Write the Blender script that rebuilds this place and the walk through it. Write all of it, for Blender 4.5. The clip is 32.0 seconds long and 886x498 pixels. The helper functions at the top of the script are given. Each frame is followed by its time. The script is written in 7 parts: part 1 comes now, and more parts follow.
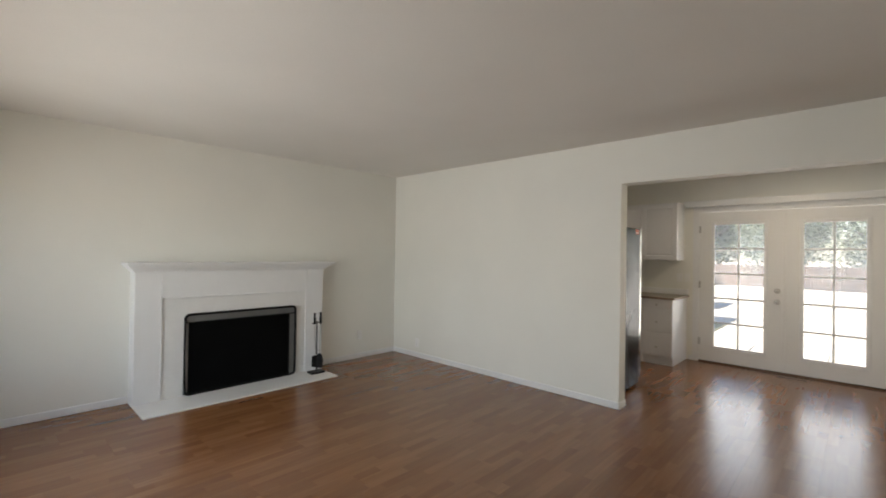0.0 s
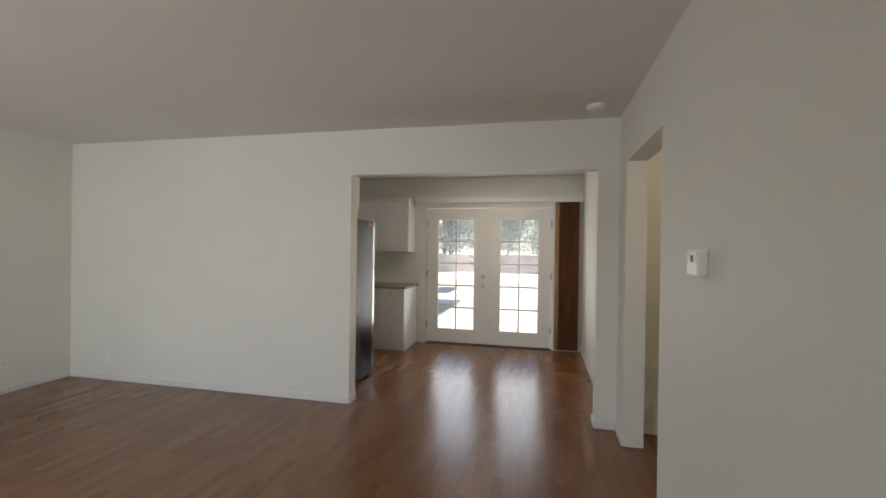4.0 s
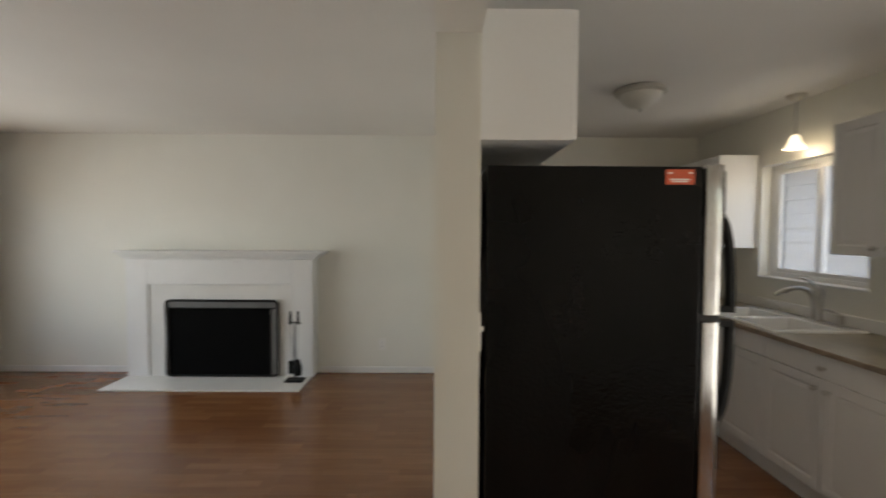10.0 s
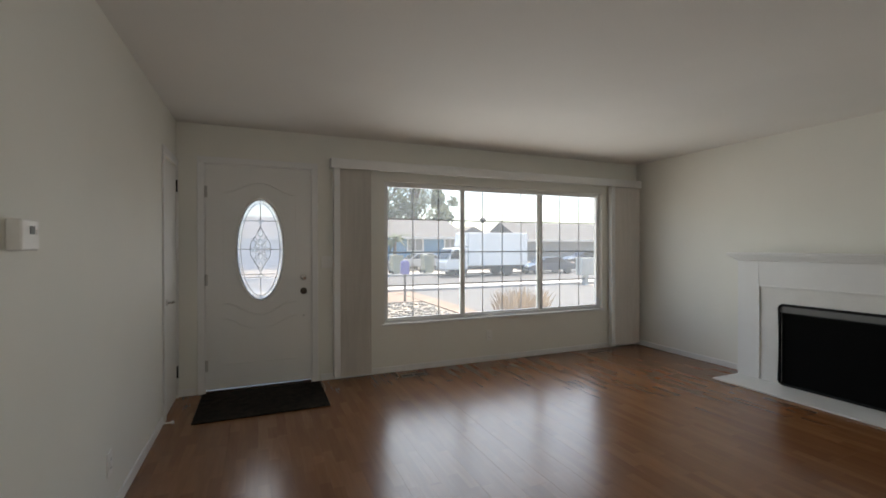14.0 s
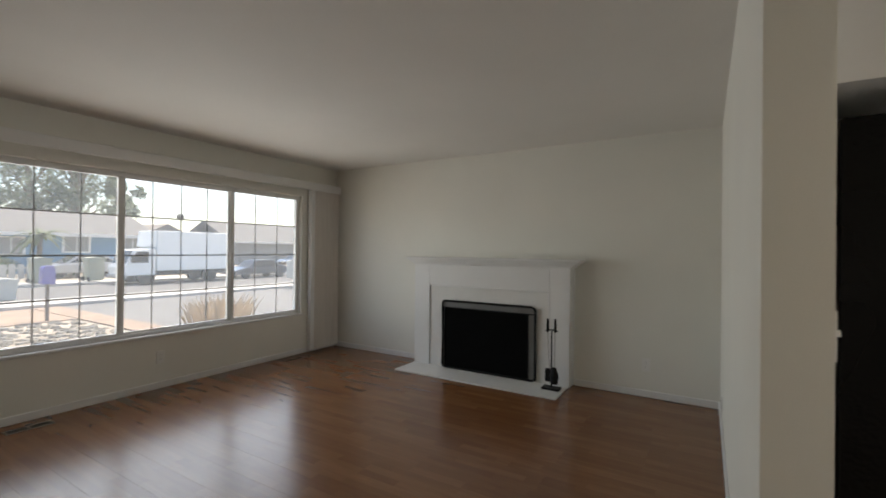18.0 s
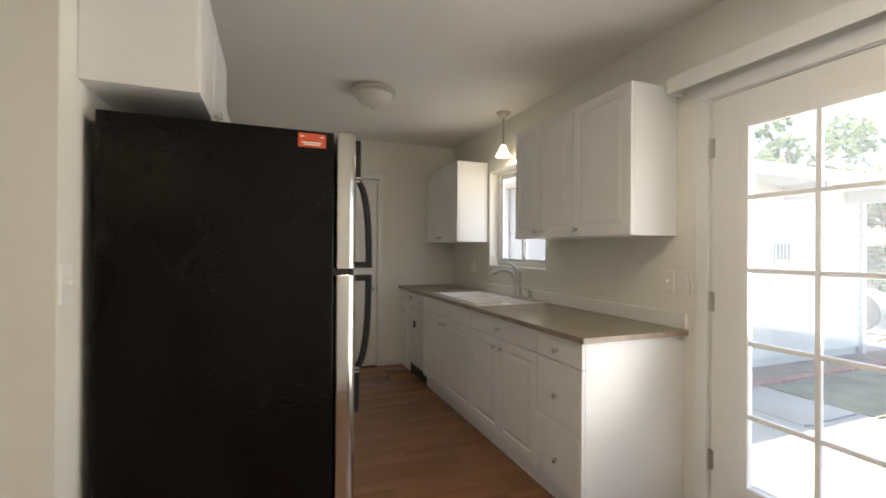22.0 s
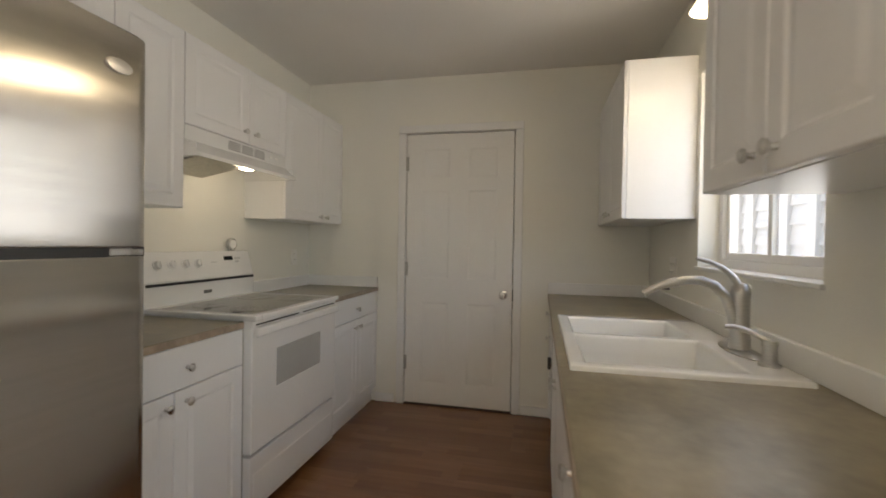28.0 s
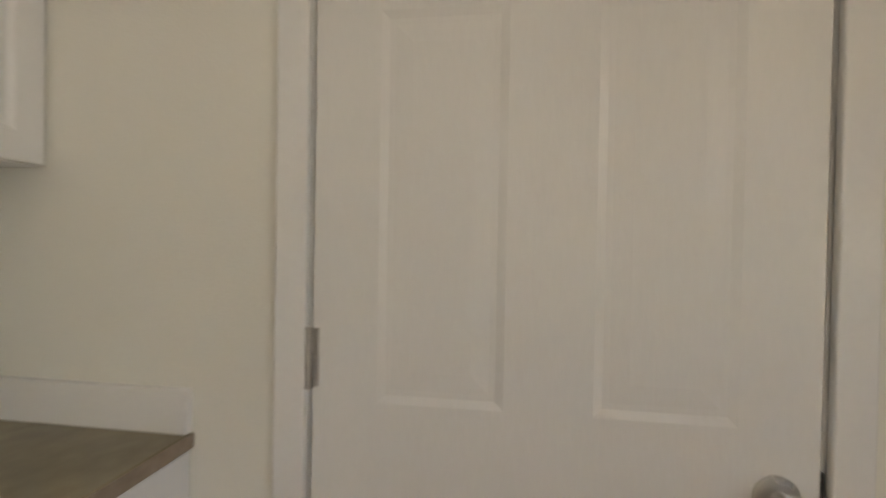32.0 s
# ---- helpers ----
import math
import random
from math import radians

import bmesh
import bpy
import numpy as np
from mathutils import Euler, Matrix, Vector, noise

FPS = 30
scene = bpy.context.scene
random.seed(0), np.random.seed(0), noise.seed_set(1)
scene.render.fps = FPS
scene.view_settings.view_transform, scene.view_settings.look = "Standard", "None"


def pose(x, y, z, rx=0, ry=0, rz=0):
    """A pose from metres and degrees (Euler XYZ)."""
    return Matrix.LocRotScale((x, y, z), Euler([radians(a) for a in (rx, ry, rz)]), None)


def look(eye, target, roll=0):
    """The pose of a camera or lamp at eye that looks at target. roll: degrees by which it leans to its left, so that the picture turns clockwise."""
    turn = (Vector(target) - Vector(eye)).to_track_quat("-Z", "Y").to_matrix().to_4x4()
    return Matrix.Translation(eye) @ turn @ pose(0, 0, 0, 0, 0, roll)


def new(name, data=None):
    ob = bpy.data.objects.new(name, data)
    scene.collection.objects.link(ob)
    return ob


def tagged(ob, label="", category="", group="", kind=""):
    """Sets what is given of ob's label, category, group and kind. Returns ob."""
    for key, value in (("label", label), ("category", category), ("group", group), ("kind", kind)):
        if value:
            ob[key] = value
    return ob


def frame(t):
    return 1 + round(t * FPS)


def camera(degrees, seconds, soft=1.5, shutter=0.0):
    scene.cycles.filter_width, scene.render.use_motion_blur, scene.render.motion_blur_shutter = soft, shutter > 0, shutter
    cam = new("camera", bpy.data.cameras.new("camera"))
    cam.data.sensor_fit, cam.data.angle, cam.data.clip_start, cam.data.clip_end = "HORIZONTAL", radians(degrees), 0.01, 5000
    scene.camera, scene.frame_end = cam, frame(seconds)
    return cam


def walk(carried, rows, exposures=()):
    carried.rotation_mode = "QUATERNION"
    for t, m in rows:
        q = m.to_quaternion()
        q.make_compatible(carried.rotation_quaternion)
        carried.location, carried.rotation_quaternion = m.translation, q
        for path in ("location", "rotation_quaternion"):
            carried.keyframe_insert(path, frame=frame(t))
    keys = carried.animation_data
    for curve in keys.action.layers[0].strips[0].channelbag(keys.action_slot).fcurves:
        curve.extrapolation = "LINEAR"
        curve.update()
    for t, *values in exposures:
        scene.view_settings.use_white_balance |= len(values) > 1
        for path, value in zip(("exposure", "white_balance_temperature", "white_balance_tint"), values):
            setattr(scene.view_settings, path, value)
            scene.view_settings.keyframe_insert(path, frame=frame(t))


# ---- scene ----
cam = camera(91.0, 32.0, soft=1.7, shutter=0.35)
PATH = [
    (0, (1.569, -3.963, 1.4), (0.185, -2.52, 1.414), 0.9),
    (0.5, (1.606, -3.942, 1.396), (0.359, -2.378, 1.412), 0.9),
    (1, (1.635, -3.925, 1.402), (0.535, -2.255, 1.416), 0.9),
    (1.5, (1.637, -3.928, 1.416), (0.675, -2.174, 1.427), 0.9),
    (2, (1.65, -3.927, 1.416), (0.799, -2.117, 1.426), 0.9),
    (2.5, (1.652, -3.929, 1.414), (0.889, -2.08, 1.422), 1.0),
    (3, (1.646, -3.921, 1.408), (0.965, -2.041, 1.416), 1.1),
    (3.5, (1.636, -3.86, 1.409), (1.076, -1.94, 1.412), 1.0),
    (4, (1.662, -3.61, 1.41), (1.221, -1.659, 1.402), 0.8),
    (4.5, (1.703, -3.307, 1.411), (1.29, -1.351, 1.397), 0.7),
    (6.5, (1.745, -1.70, 1.395), (1.316, 0.253, 1.366), 0.8),
    (7, (1.753, -1.286, 1.395), (1.182, 0.631, 1.369), 0.7),
    (7.5, (1.738, -0.904, 1.421), (0.967, 0.941, 1.385), 0.7),
    (8, (1.694, -0.541, 1.434), (0.712, 1.201, 1.397), 0.7),
    (8.5, (1.681, -0.263, 1.41), (0.333, 1.214, 1.375), 0.5),
    (9, (1.56, -0.112, 1.406), (-0.1, 1.003, 1.37), 0.3),
    (9.5, (1.403, -0.031, 1.438), (-0.493, 0.605, 1.373), 0.4),
    (10, (1.297, 0.018, 1.462), (-0.701, 0.028, 1.383), 0.3),
    (10.5, (1.351, -0.01, 1.435), (-0.565, -0.579, 1.364), -0.3),
    (11, (1.385, 0.002, 1.382), (-0.338, -1.011, 1.329), -0.5),
    (11.5, (1.477, -0.042, 1.342), (-0.03, -1.357, 1.308), -0.3),
    (12, (1.5, -0.059, 1.335), (0.241, -1.613, 1.308), -0.3),
    (12.5, (1.544, -0.094, 1.321), (0.497, -1.798, 1.305), -0.3),
    (13, (1.565, -0.101, 1.326), (0.694, -1.901, 1.312), -0.1),
    (13.5, (1.571, -0.093, 1.32), (0.797, -1.937, 1.31), -0.1),
    (15.5, (1.519, -0.225, 1.37), (0.668, -2.035, 1.348), 0.5),
    (16, (1.475, -0.196, 1.331), (0.407, -1.887, 1.331), 0.5),
    (16.5, (1.44, -0.193, 1.341), (0.168, -1.736, 1.342), 0.6),
    (17, (1.399, -0.181, 1.336), (-0.048, -1.562, 1.343), 0.7),
    (17.5, (1.336, -0.139, 1.328), (-0.256, -1.349, 1.338), 0.7),
    (18, (1.286, -0.113, 1.342), (-0.426, -1.148, 1.349), 0.6),
    (18.5, (1.287, -0.068, 1.339), (-0.524, -0.917, 1.352), 0.5),
    (19, (1.285, 0.029, 1.357), (-0.616, -0.592, 1.362), 0.5),
    (19.5, (1.314, 0.125, 1.33), (-0.672, -0.109, 1.345), 0.7),
    (20, (1.366, 0.18, 1.3), (-0.622, 0.399, 1.322), 0.5),
    (20.5, (1.407, 0.254, 1.303), (-0.517, 0.801, 1.324), 0.4),
    (21, (1.432, 0.342, 1.301), (-0.448, 1.025, 1.323), 0.4),
    (21.5, (1.476, 0.497, 1.299), (-0.394, 1.206, 1.316), 0.3),
    (22, (1.477, 0.674, 1.258), (-0.384, 1.408, 1.263), 0.4),
    (22.5, (1.335, 0.954, 1.264), (-0.523, 1.696, 1.259), 0.3),
    (23, (1.244, 1.247, 1.26), (-0.62, 1.971, 1.248), 0.4),
    (23.5, (1.177, 1.502, 1.261), (-0.773, 1.947, 1.245), 0.2),
    (24, (1.039, 1.704, 1.25), (-0.954, 1.875, 1.228), 0.2),
    (24.5, (0.949, 1.899, 1.24), (-1.051, 1.877, 1.22), 0.2),
    (25, (0.907, 2.076, 1.246), (-1.08, 1.85, 1.228), 0.2),
    (25.5, (0.902, 2.175, 1.249), (-1.071, 1.848, 1.232), 0.4),
    (27.5, (0.204, 2.066, 1.225), (-1.746, 1.624, 1.195), 1.0),
    (28, (-0.042, 1.922, 1.206), (-1.993, 1.485, 1.18), 0.9),
    (28.5, (-0.284, 1.766, 1.208), (-2.237, 1.334, 1.183), 1.0),
    (29, (-0.554, 1.661, 1.203), (-2.507, 1.232, 1.178), 1.2),
    (29.5, (-0.862, 1.584, 1.205), (-2.814, 1.151, 1.176), 1.1),
    (30, (-1.168, 1.483, 1.199), (-3.12, 1.046, 1.164), 1.1),
    (30.5, (-1.47, 1.425, 1.184), (-3.42, 0.981, 1.15), 1.0),
    (31, (-1.789, 1.368, 1.182), (-3.74, 0.93, 1.154), 1.0),
    (31.5, (-2.129, 1.274, 1.201), (-4.083, 0.854, 1.15), 1.0),
    (32, (-2.457, 1.261, 1.211), (-4.438, 0.991, 1.185), 1.0),
]
EXPOSURES = [
    (0.0, 1.76, 7150, 12), (2.0, 1.65, 7020, 12), (4.5, 1.6, 7020, 12), (6.5, 1.42, 6800, 12), (8.0, 1.08, 6780, 11), (8.5, 1.13, 6870, 11), (9.0, 1.32, 6920, 10), (10.0, 1.72, 7180, 11), (11.0, 1.88, 7120, 11), (12.0, 1.68, 7080, 11),
    (13.0, 1.3, 6980, 10), (17.0, 1.16, 7100, 11), (18.5, 1.08, 7180, 11), (19.0, 1.24, 7200, 11), (20.0, 1.95, 7230, 12), (21.0, 2.15, 7120, 11), (22.0, 2.42, 7120, 11), (23.0, 2.4, 7080, 11), (24.2, 2.26, 7140, 12), (28.0, 2.62, 7420, 12), (32.0, 2.98, 7620, 13),
]
walk(cam, [(t, look(eye, target, roll)) for t, eye, target, roll in PATH], EXPOSURES)

# ---- world, sun and large lights ----
SUN_FROM = Vector((-0.36, -0.20, 0.91)).normalized()
world = bpy.data.worlds.new("sky_world")
scene.world = world
world.use_nodes = True
wn = world.node_tree.nodes
sky = wn.new("ShaderNodeTexSky")
sky.sky_type = "NISHITA"
sky.sun_disc = False
sky.sun_elevation = math.asin(SUN_FROM.z)
sky.sun_rotation = math.atan2(SUN_FROM.x, SUN_FROM.y)
sky.air_density, sky.dust_density = 1.0, 1.2
wn["Background"].inputs["Strength"].default_value = 0.15
world.node_tree.links.new(sky.outputs["Color"], wn["Background"].inputs["Color"])

sun_data = bpy.data.lights.new("sun", "SUN")
sun_data.energy, sun_data.angle, sun_data.color = 5.0, radians(0.6), (1.0, 0.95, 0.88)
sun = new("sun", sun_data)
sun.matrix_world = look(SUN_FROM * 30, (0, 0, 0))


def window_light(name, eye, target, w, h, power, color=(0.93, 0.97, 1.0), spread=180):
    d = bpy.data.lights.new(name, "AREA")
    d.shape, d.size, d.size_y, d.energy, d.color = "RECTANGLE", w, h, power, color
    d.spread = radians(spread)
    ob = new(name, d)
    ob.matrix_world = look(eye, target)
    return ob


def bulb_light(name, at, power, radius=0.05, color=(1.0, 0.85, 0.62)):
    d = bpy.data.lights.new(name, "POINT")
    d.energy, d.shadow_soft_size, d.color = power, radius, color
    ob = new(name, d)
    ob.location = at
    return ob


window_light("window_light_front", (-1.10, -4.69, 1.265), (-1.10, 0, 1.265), 2.80, 1.40, 10.5, (0.86, 0.94, 1.0), 125)
window_light("window_light_french", (0.452, 2.70, 1.02), (0.452, 0, 2.6), 0.56, 1.62, 2.0, spread=165)
window_light("window_light_french", (1.356, 2.70, 1.02), (1.356, 0, 2.6), 0.56, 1.62, 2.0, spread=165)
window_light("window_light_kitchen", (-1.8, 3.02, 1.50), (-1.8, 0, 3.0), 0.90, 0.90, 0.80, spread=165)
window_light("window_light_door", (1.575, -4.555, 1.3), (1.575, 0, 1.3), 0.3, 0.75, 0.6)
window_light("dining_bulb", (0.97, 1.51, 2.272), (0.97, 1.52, 0), 0.25, 0.25, 2.4, (1.0, 0.87, 0.68), 180)
bulb_light("pendant_bulb", (-1.775, 2.50, 2.02), 0.50, 0.05)
bulb_light("hood_bulb", (-2.0, 0.44, 1.548), 0.14, 0.03)
bulb_light("bathroom_bulb", (3.3, 0.9, 2.2), 0.9, 0.09)
bulb_light("hall_bulb", (3.3, -0.65, 2.2), 1.9, 0.09)

# ---- materials ----
MATS = {}


def mat(name, color, rough=0.5, metal=0.0, var=0.08, scale=6.0, fine=60.0, bump=0.02, coat=0.0, spec=0.5, stretch=(1, 1, 1)):
    """Principled surface with colour variation at two scales and a fine relief."""
    if name in MATS:
        return MATS[name]
    m = bpy.data.materials.new(name)
    m.use_nodes = True
    nt = m.node_tree
    n, l = nt.nodes, nt.links
    b = n["Principled BSDF"]
    tc = n.new("ShaderNodeTexCoord")
    mp = n.new("ShaderNodeMapping")
    mp.inputs["Scale"].default_value = stretch
    l.new(tc.outputs["Object"], mp.inputs["Vector"])
    a = n.new("ShaderNodeTexNoise")
    a.inputs["Scale"].default_value, a.inputs["Detail"].default_value = scale, 4
    f = n.new("ShaderNodeTexNoise")
    f.inputs["Scale"].default_value, f.inputs["Detail"].default_value = fine, 3
    l.new(mp.outputs["Vector"], a.inputs["Vector"])
    l.new(mp.outputs["Vector"], f.inputs["Vector"])
    add = n.new("ShaderNodeMath")
    add.operation = "MULTIPLY_ADD"
    add.inputs[1].default_value = 0.4
    l.new(f.outputs["Fac"], add.inputs[0])
    l.new(a.outputs["Fac"], add.inputs[2])
    ramp = n.new("ShaderNodeValToRGB")
    lo = [max(0.0, c * (1 - var * 1.6)) for c in color]
    hi = [min(1.0, c * (1 + var)) for c in color]
    ramp.color_ramp.elements[0].position, ramp.color_ramp.elements[0].color = 0.4, (*lo, 1)
    ramp.color_ramp.elements[1].position, ramp.color_ramp.elements[1].color = 1.0, (*hi, 1)
    l.new(add.outputs[0], ramp.inputs["Fac"])
    l.new(ramp.outputs["Color"], b.inputs["Base Color"])
    rr = n.new("ShaderNodeMapRange")
    rr.inputs["To Min"].default_value, rr.inputs["To Max"].default_value = rough * 0.85, min(1, rough * 1.15)
    l.new(a.outputs["Fac"], rr.inputs["Value"])
    l.new(rr.outputs["Result"], b.inputs["Roughness"])
    b.inputs["Metallic"].default_value = metal
    b.inputs["Specular IOR Level"].default_value = spec
    b.inputs["Coat Weight"].default_value = coat
    b.inputs["Coat Roughness"].default_value = 0.12
    if bump:
        bp = n.new("ShaderNodeBump")
        bp.inputs["Strength"].default_value, bp.inputs["Distance"].default_value = min(1, bump * 10), 0.002
        l.new(f.outputs["Fac"], bp.inputs["Height"])
        l.new(bp.outputs["Normal"], b.inputs["Normal"])
    MATS[name] = m
    return m


def glow(name, color, strength):
    m = bpy.data.materials.new(name)
    m.use_nodes = True
    b = m.node_tree.nodes["Principled BSDF"]
    b.inputs["Base Color"].default_value = (0.8, 0.78, 0.7, 1)
    b.inputs["Roughness"].default_value = 0.35
    b.inputs["Emission Color"].default_value = (*color, 1)
    b.inputs["Emission Strength"].default_value = strength
    return m


def glass(name, tint=(0.97, 0.98, 0.97), rough=0.0, haze=0.07):
    m = bpy.data.materials.new(name)
    m.use_nodes = True
    n, l = m.node_tree.nodes, m.node_tree.links
    n.remove(n["Principled BSDF"])
    t = n.new("ShaderNodeBsdfTransparent")
    t.inputs["Color"].default_value = (*tint, 1)
    g = n.new("ShaderNodeBsdfGlossy")
    g.inputs["Roughness"].default_value = rough
    # gloss rises towards grazing angles, the same on both faces of the pane
    lw = n.new("ShaderNodeLayerWeight")
    lw.inputs["Blend"].default_value = 0.5
    pw = n.new("ShaderNodeMath")
    pw.operation, pw.inputs[1].default_value = "POWER", 4.0
    l.new(lw.outputs["Facing"], pw.inputs[0])
    fr = n.new("ShaderNodeMath")
    fr.operation, fr.inputs[1].default_value, fr.inputs[2].default_value = "MULTIPLY_ADD", 0.6, 0.02
    l.new(pw.outputs[0], fr.inputs[0])
    mx = n.new("ShaderNodeMixShader")
    # a translucent veil added to imitate glare, lifting the blacks behind the pane
    veil = n.new("ShaderNodeBsdfTranslucent")
    veil.inputs["Color"].default_value = (0.9, 0.92, 0.95, 1)
    veiled = n.new("ShaderNodeMixShader")
    veiled.inputs["Fac"].default_value = haze
    l.new(t.outputs[0], veiled.inputs[1])
    l.new(veil.outputs[0], veiled.inputs[2])
    l.new(fr.outputs[0], mx.inputs["Fac"])
    l.new(veiled.outputs[0], mx.inputs[1])
    l.new(g.outputs[0], mx.inputs[2])
    l.new(mx.outputs[0], n["Material Output"].inputs["Surface"])
    return m


def wood_floor():
    """Laminate board: three strips across a board, each with its own tone and stretched grain."""
    m = bpy.data.materials.new("laminate_floor")
    m.use_nodes = True
    n, l = m.node_tree.nodes, m.node_tree.links
    b = n["Principled BSDF"]
    tc, oi = n.new("ShaderNodeTexCoord"), n.new("ShaderNodeObjectInfo")
    off = n.new("ShaderNodeVectorMath")
    off.operation = "MULTIPLY_ADD"
    cmb = n.new("ShaderNodeCombineXYZ")
    l.new(oi.outputs["Random"], cmb.inputs["X"])
    l.new(oi.outputs["Random"], cmb.inputs["Y"])
    l.new(cmb.outputs[0], off.inputs[0])
    off.inputs[1].default_value = (13.0, 37.0, 0.0)
    l.new(tc.outputs["Object"], off.inputs[2])
    sep = n.new("ShaderNodeSeparateXYZ")
    l.new(tc.outputs["Object"], sep.inputs[0])
    # strips: row number across, staggered pieces along
    row = n.new("ShaderNodeMath"); row.operation = "MULTIPLY"; row.inputs[1].default_value = 1 / 0.0633
    l.new(sep.outputs["X"], row.inputs[0])
    rowf = n.new("ShaderNodeMath"); rowf.operation = "FLOOR"
    l.new(row.outputs[0], rowf.inputs[0])
    shift = n.new("ShaderNodeMath"); shift.operation = "MULTIPLY_ADD"; shift.inputs[1].default_value = 0.37
    l.new(rowf.outputs[0], shift.inputs[0])
    al = n.new("ShaderNodeMath"); al.operation = "MULTIPLY_ADD"; al.inputs[1].default_value = 1 / 0.46
    l.new(sep.outputs["Y"], al.inputs[0])
    l.new(oi.outputs["Random"], shift.inputs[2])
    l.new(shift.outputs[0], al.inputs[2])
    alf = n.new("ShaderNodeMath"); alf.operation = "FLOOR"
    l.new(al.outputs[0], alf.inputs[0])
    cell = n.new("ShaderNodeCombineXYZ")
    l.new(rowf.outputs[0], cell.inputs["X"])
    l.new(alf.outputs[0], cell.inputs["Y"])
    l.new(oi.outputs["Random"], cell.inputs["Z"])
    wnz = n.new("ShaderNodeTexWhiteNoise")
    l.new(cell.outputs[0], wnz.inputs["Vector"])
    mp = n.new("ShaderNodeMapping")
    mp.inputs["Scale"].default_value = (26, 2.2, 1)
    l.new(off.outputs[0], mp.inputs["Vector"])
    g1 = n.new("ShaderNodeTexNoise")
    g1.inputs["Scale"].default_value, g1.inputs["Detail"].default_value, g1.inputs["Distortion"].default_value = 1.0, 6, 0.8
    l.new(mp.outputs["Vector"], g1.inputs["Vector"])
    mp2 = n.new("ShaderNodeMapping")
    mp2.inputs["Scale"].default_value = (160, 6, 1)
    l.new(off.outputs[0], mp2.inputs["Vector"])
    g2 = n.new("ShaderNodeTexNoise")
    g2.inputs["Scale"].default_value, g2.inputs["Detail"].default_value = 1.0, 3
    l.new(mp2.outputs["Vector"], g2.inputs["Vector"])
    s1 = n.new("ShaderNodeMath"); s1.operation = "MULTIPLY_ADD"; s1.inputs[1].default_value = 0.19
    l.new(wnz.outputs["Value"], s1.inputs[0])
    soft = n.new("ShaderNodeMath"); soft.operation = "MULTIPLY_ADD"
    soft.inputs[1].default_value, soft.inputs[2].default_value = 0.30, 0.40
    l.new(g1.outputs["Fac"], soft.inputs[0])
    l.new(soft.outputs[0], s1.inputs[2])
    s2 = n.new("ShaderNodeMath"); s2.operation = "MULTIPLY_ADD"; s2.inputs[1].default_value = 0.11
    l.new(g2.outputs["Fac"], s2.inputs[0])
    l.new(s1.outputs[0], s2.inputs[2])
    ramp = n.new("ShaderNodeValToRGB")
    e = ramp.color_ramp.elements
    e[0].position, e[0].color = 0.40, (0.120, 0.043, 0.017, 1)
    e[1].position, e[1].color = 1.0, (0.31, 0.152, 0.062, 1)
    mid = e.new(0.70)
    mid.color = (0.200, 0.084, 0.033, 1)
    l.new(s2.outputs[0], ramp.inputs["Fac"])
    l.new(ramp.outputs["Color"], b.inputs["Base Color"])
    rg = n.new("ShaderNodeMapRange")
    rg.inputs["To Min"].default_value, rg.inputs["To Max"].default_value = 0.21, 0.28
    l.new(g1.outputs["Fac"], rg.inputs["Value"])
    l.new(rg.outputs["Result"], b.inputs["Roughness"])
    b.inputs["Specular IOR Level"].default_value = 0.7
    bp = n.new("ShaderNodeBump")
    bp.inputs["Strength"].default_value, bp.inputs["Distance"].default_value = 0.04, 0.001
    l.new(g2.outputs["Fac"], bp.inputs["Height"])
    l.new(bp.outputs["Normal"], b.inputs["Normal"])
    return m


M_WALL = mat("wall_paint_cream", (0.805, 0.795, 0.735), 0.62, var=0.03, scale=1.3, fine=220, bump=0.03)
M_CEIL = mat("ceiling_paint", (0.80, 0.78, 0.745), 0.8, var=0.035, scale=1.0, fine=160, bump=0.05)
M_TRIM = mat("trim_paint_white", (0.80, 0.80, 0.79), 0.35, var=0.03, scale=3, fine=90, bump=0.01)
M_DOOR = mat("door_paint_white", (0.79, 0.785, 0.765), 0.38, var=0.03, scale=2, fine=120, bump=0.015, stretch=(1, 1, 0.25))
M_CAB = mat("cabinet_white_thermofoil", (0.80, 0.80, 0.80), 0.3, var=0.02, scale=2, fine=60, bump=0.004)
M_HEARTH = mat("hearth_white", (0.78, 0.775, 0.75), 0.3, var=0.04, scale=5, fine=80, bump=0.01)
M_FLOOR = wood_floor()
M_GLASS = glass("window_glass")
M_GLASSF = glass("front_window_glass", (0.97, 0.97, 0.965), 0.0, 0.045)
M_BEVEL = bpy.data.materials.new("bevelled_glass")
M_BEVEL.use_nodes = True
for q, w in (("Base Color", (0.95, 0.97, 0.97, 1)), ("Roughness", 0.06), ("Transmission Weight", 1.0), ("IOR", 1.5)):
    M_BEVEL.node_tree.nodes["Principled BSDF"].inputs[q].default_value = w
M_LEADED = glass("leaded_glass", (0.97, 0.97, 0.96), 0.10, 0.40)
M_KGLASS = glass("hazy_kitchen_glass", (0.95, 0.95, 0.955), 0.03, 0.06)
M_CAME = mat("lead_came", (0.16, 0.165, 0.17), 0.5, 0.2, var=0.2)
M_CHROME = mat("polished_nickel", (0.64, 0.63, 0.61), 0.28, 1.0, var=0.05, scale=20)
M_NICKEL = mat("brushed_nickel", (0.50, 0.49, 0.47), 0.34, 1.0, var=0.06, scale=30, stretch=(1, 1, 8))
M_STEEL = mat("stainless_steel", (0.60, 0.58, 0.55), 0.18, 1.0, var=0.05, scale=4, fine=40, bump=0.0, stretch=(0.4, 0.4, 14))
nt = M_STEEL.node_tree
tan = nt.nodes.new("ShaderNodeTangent")
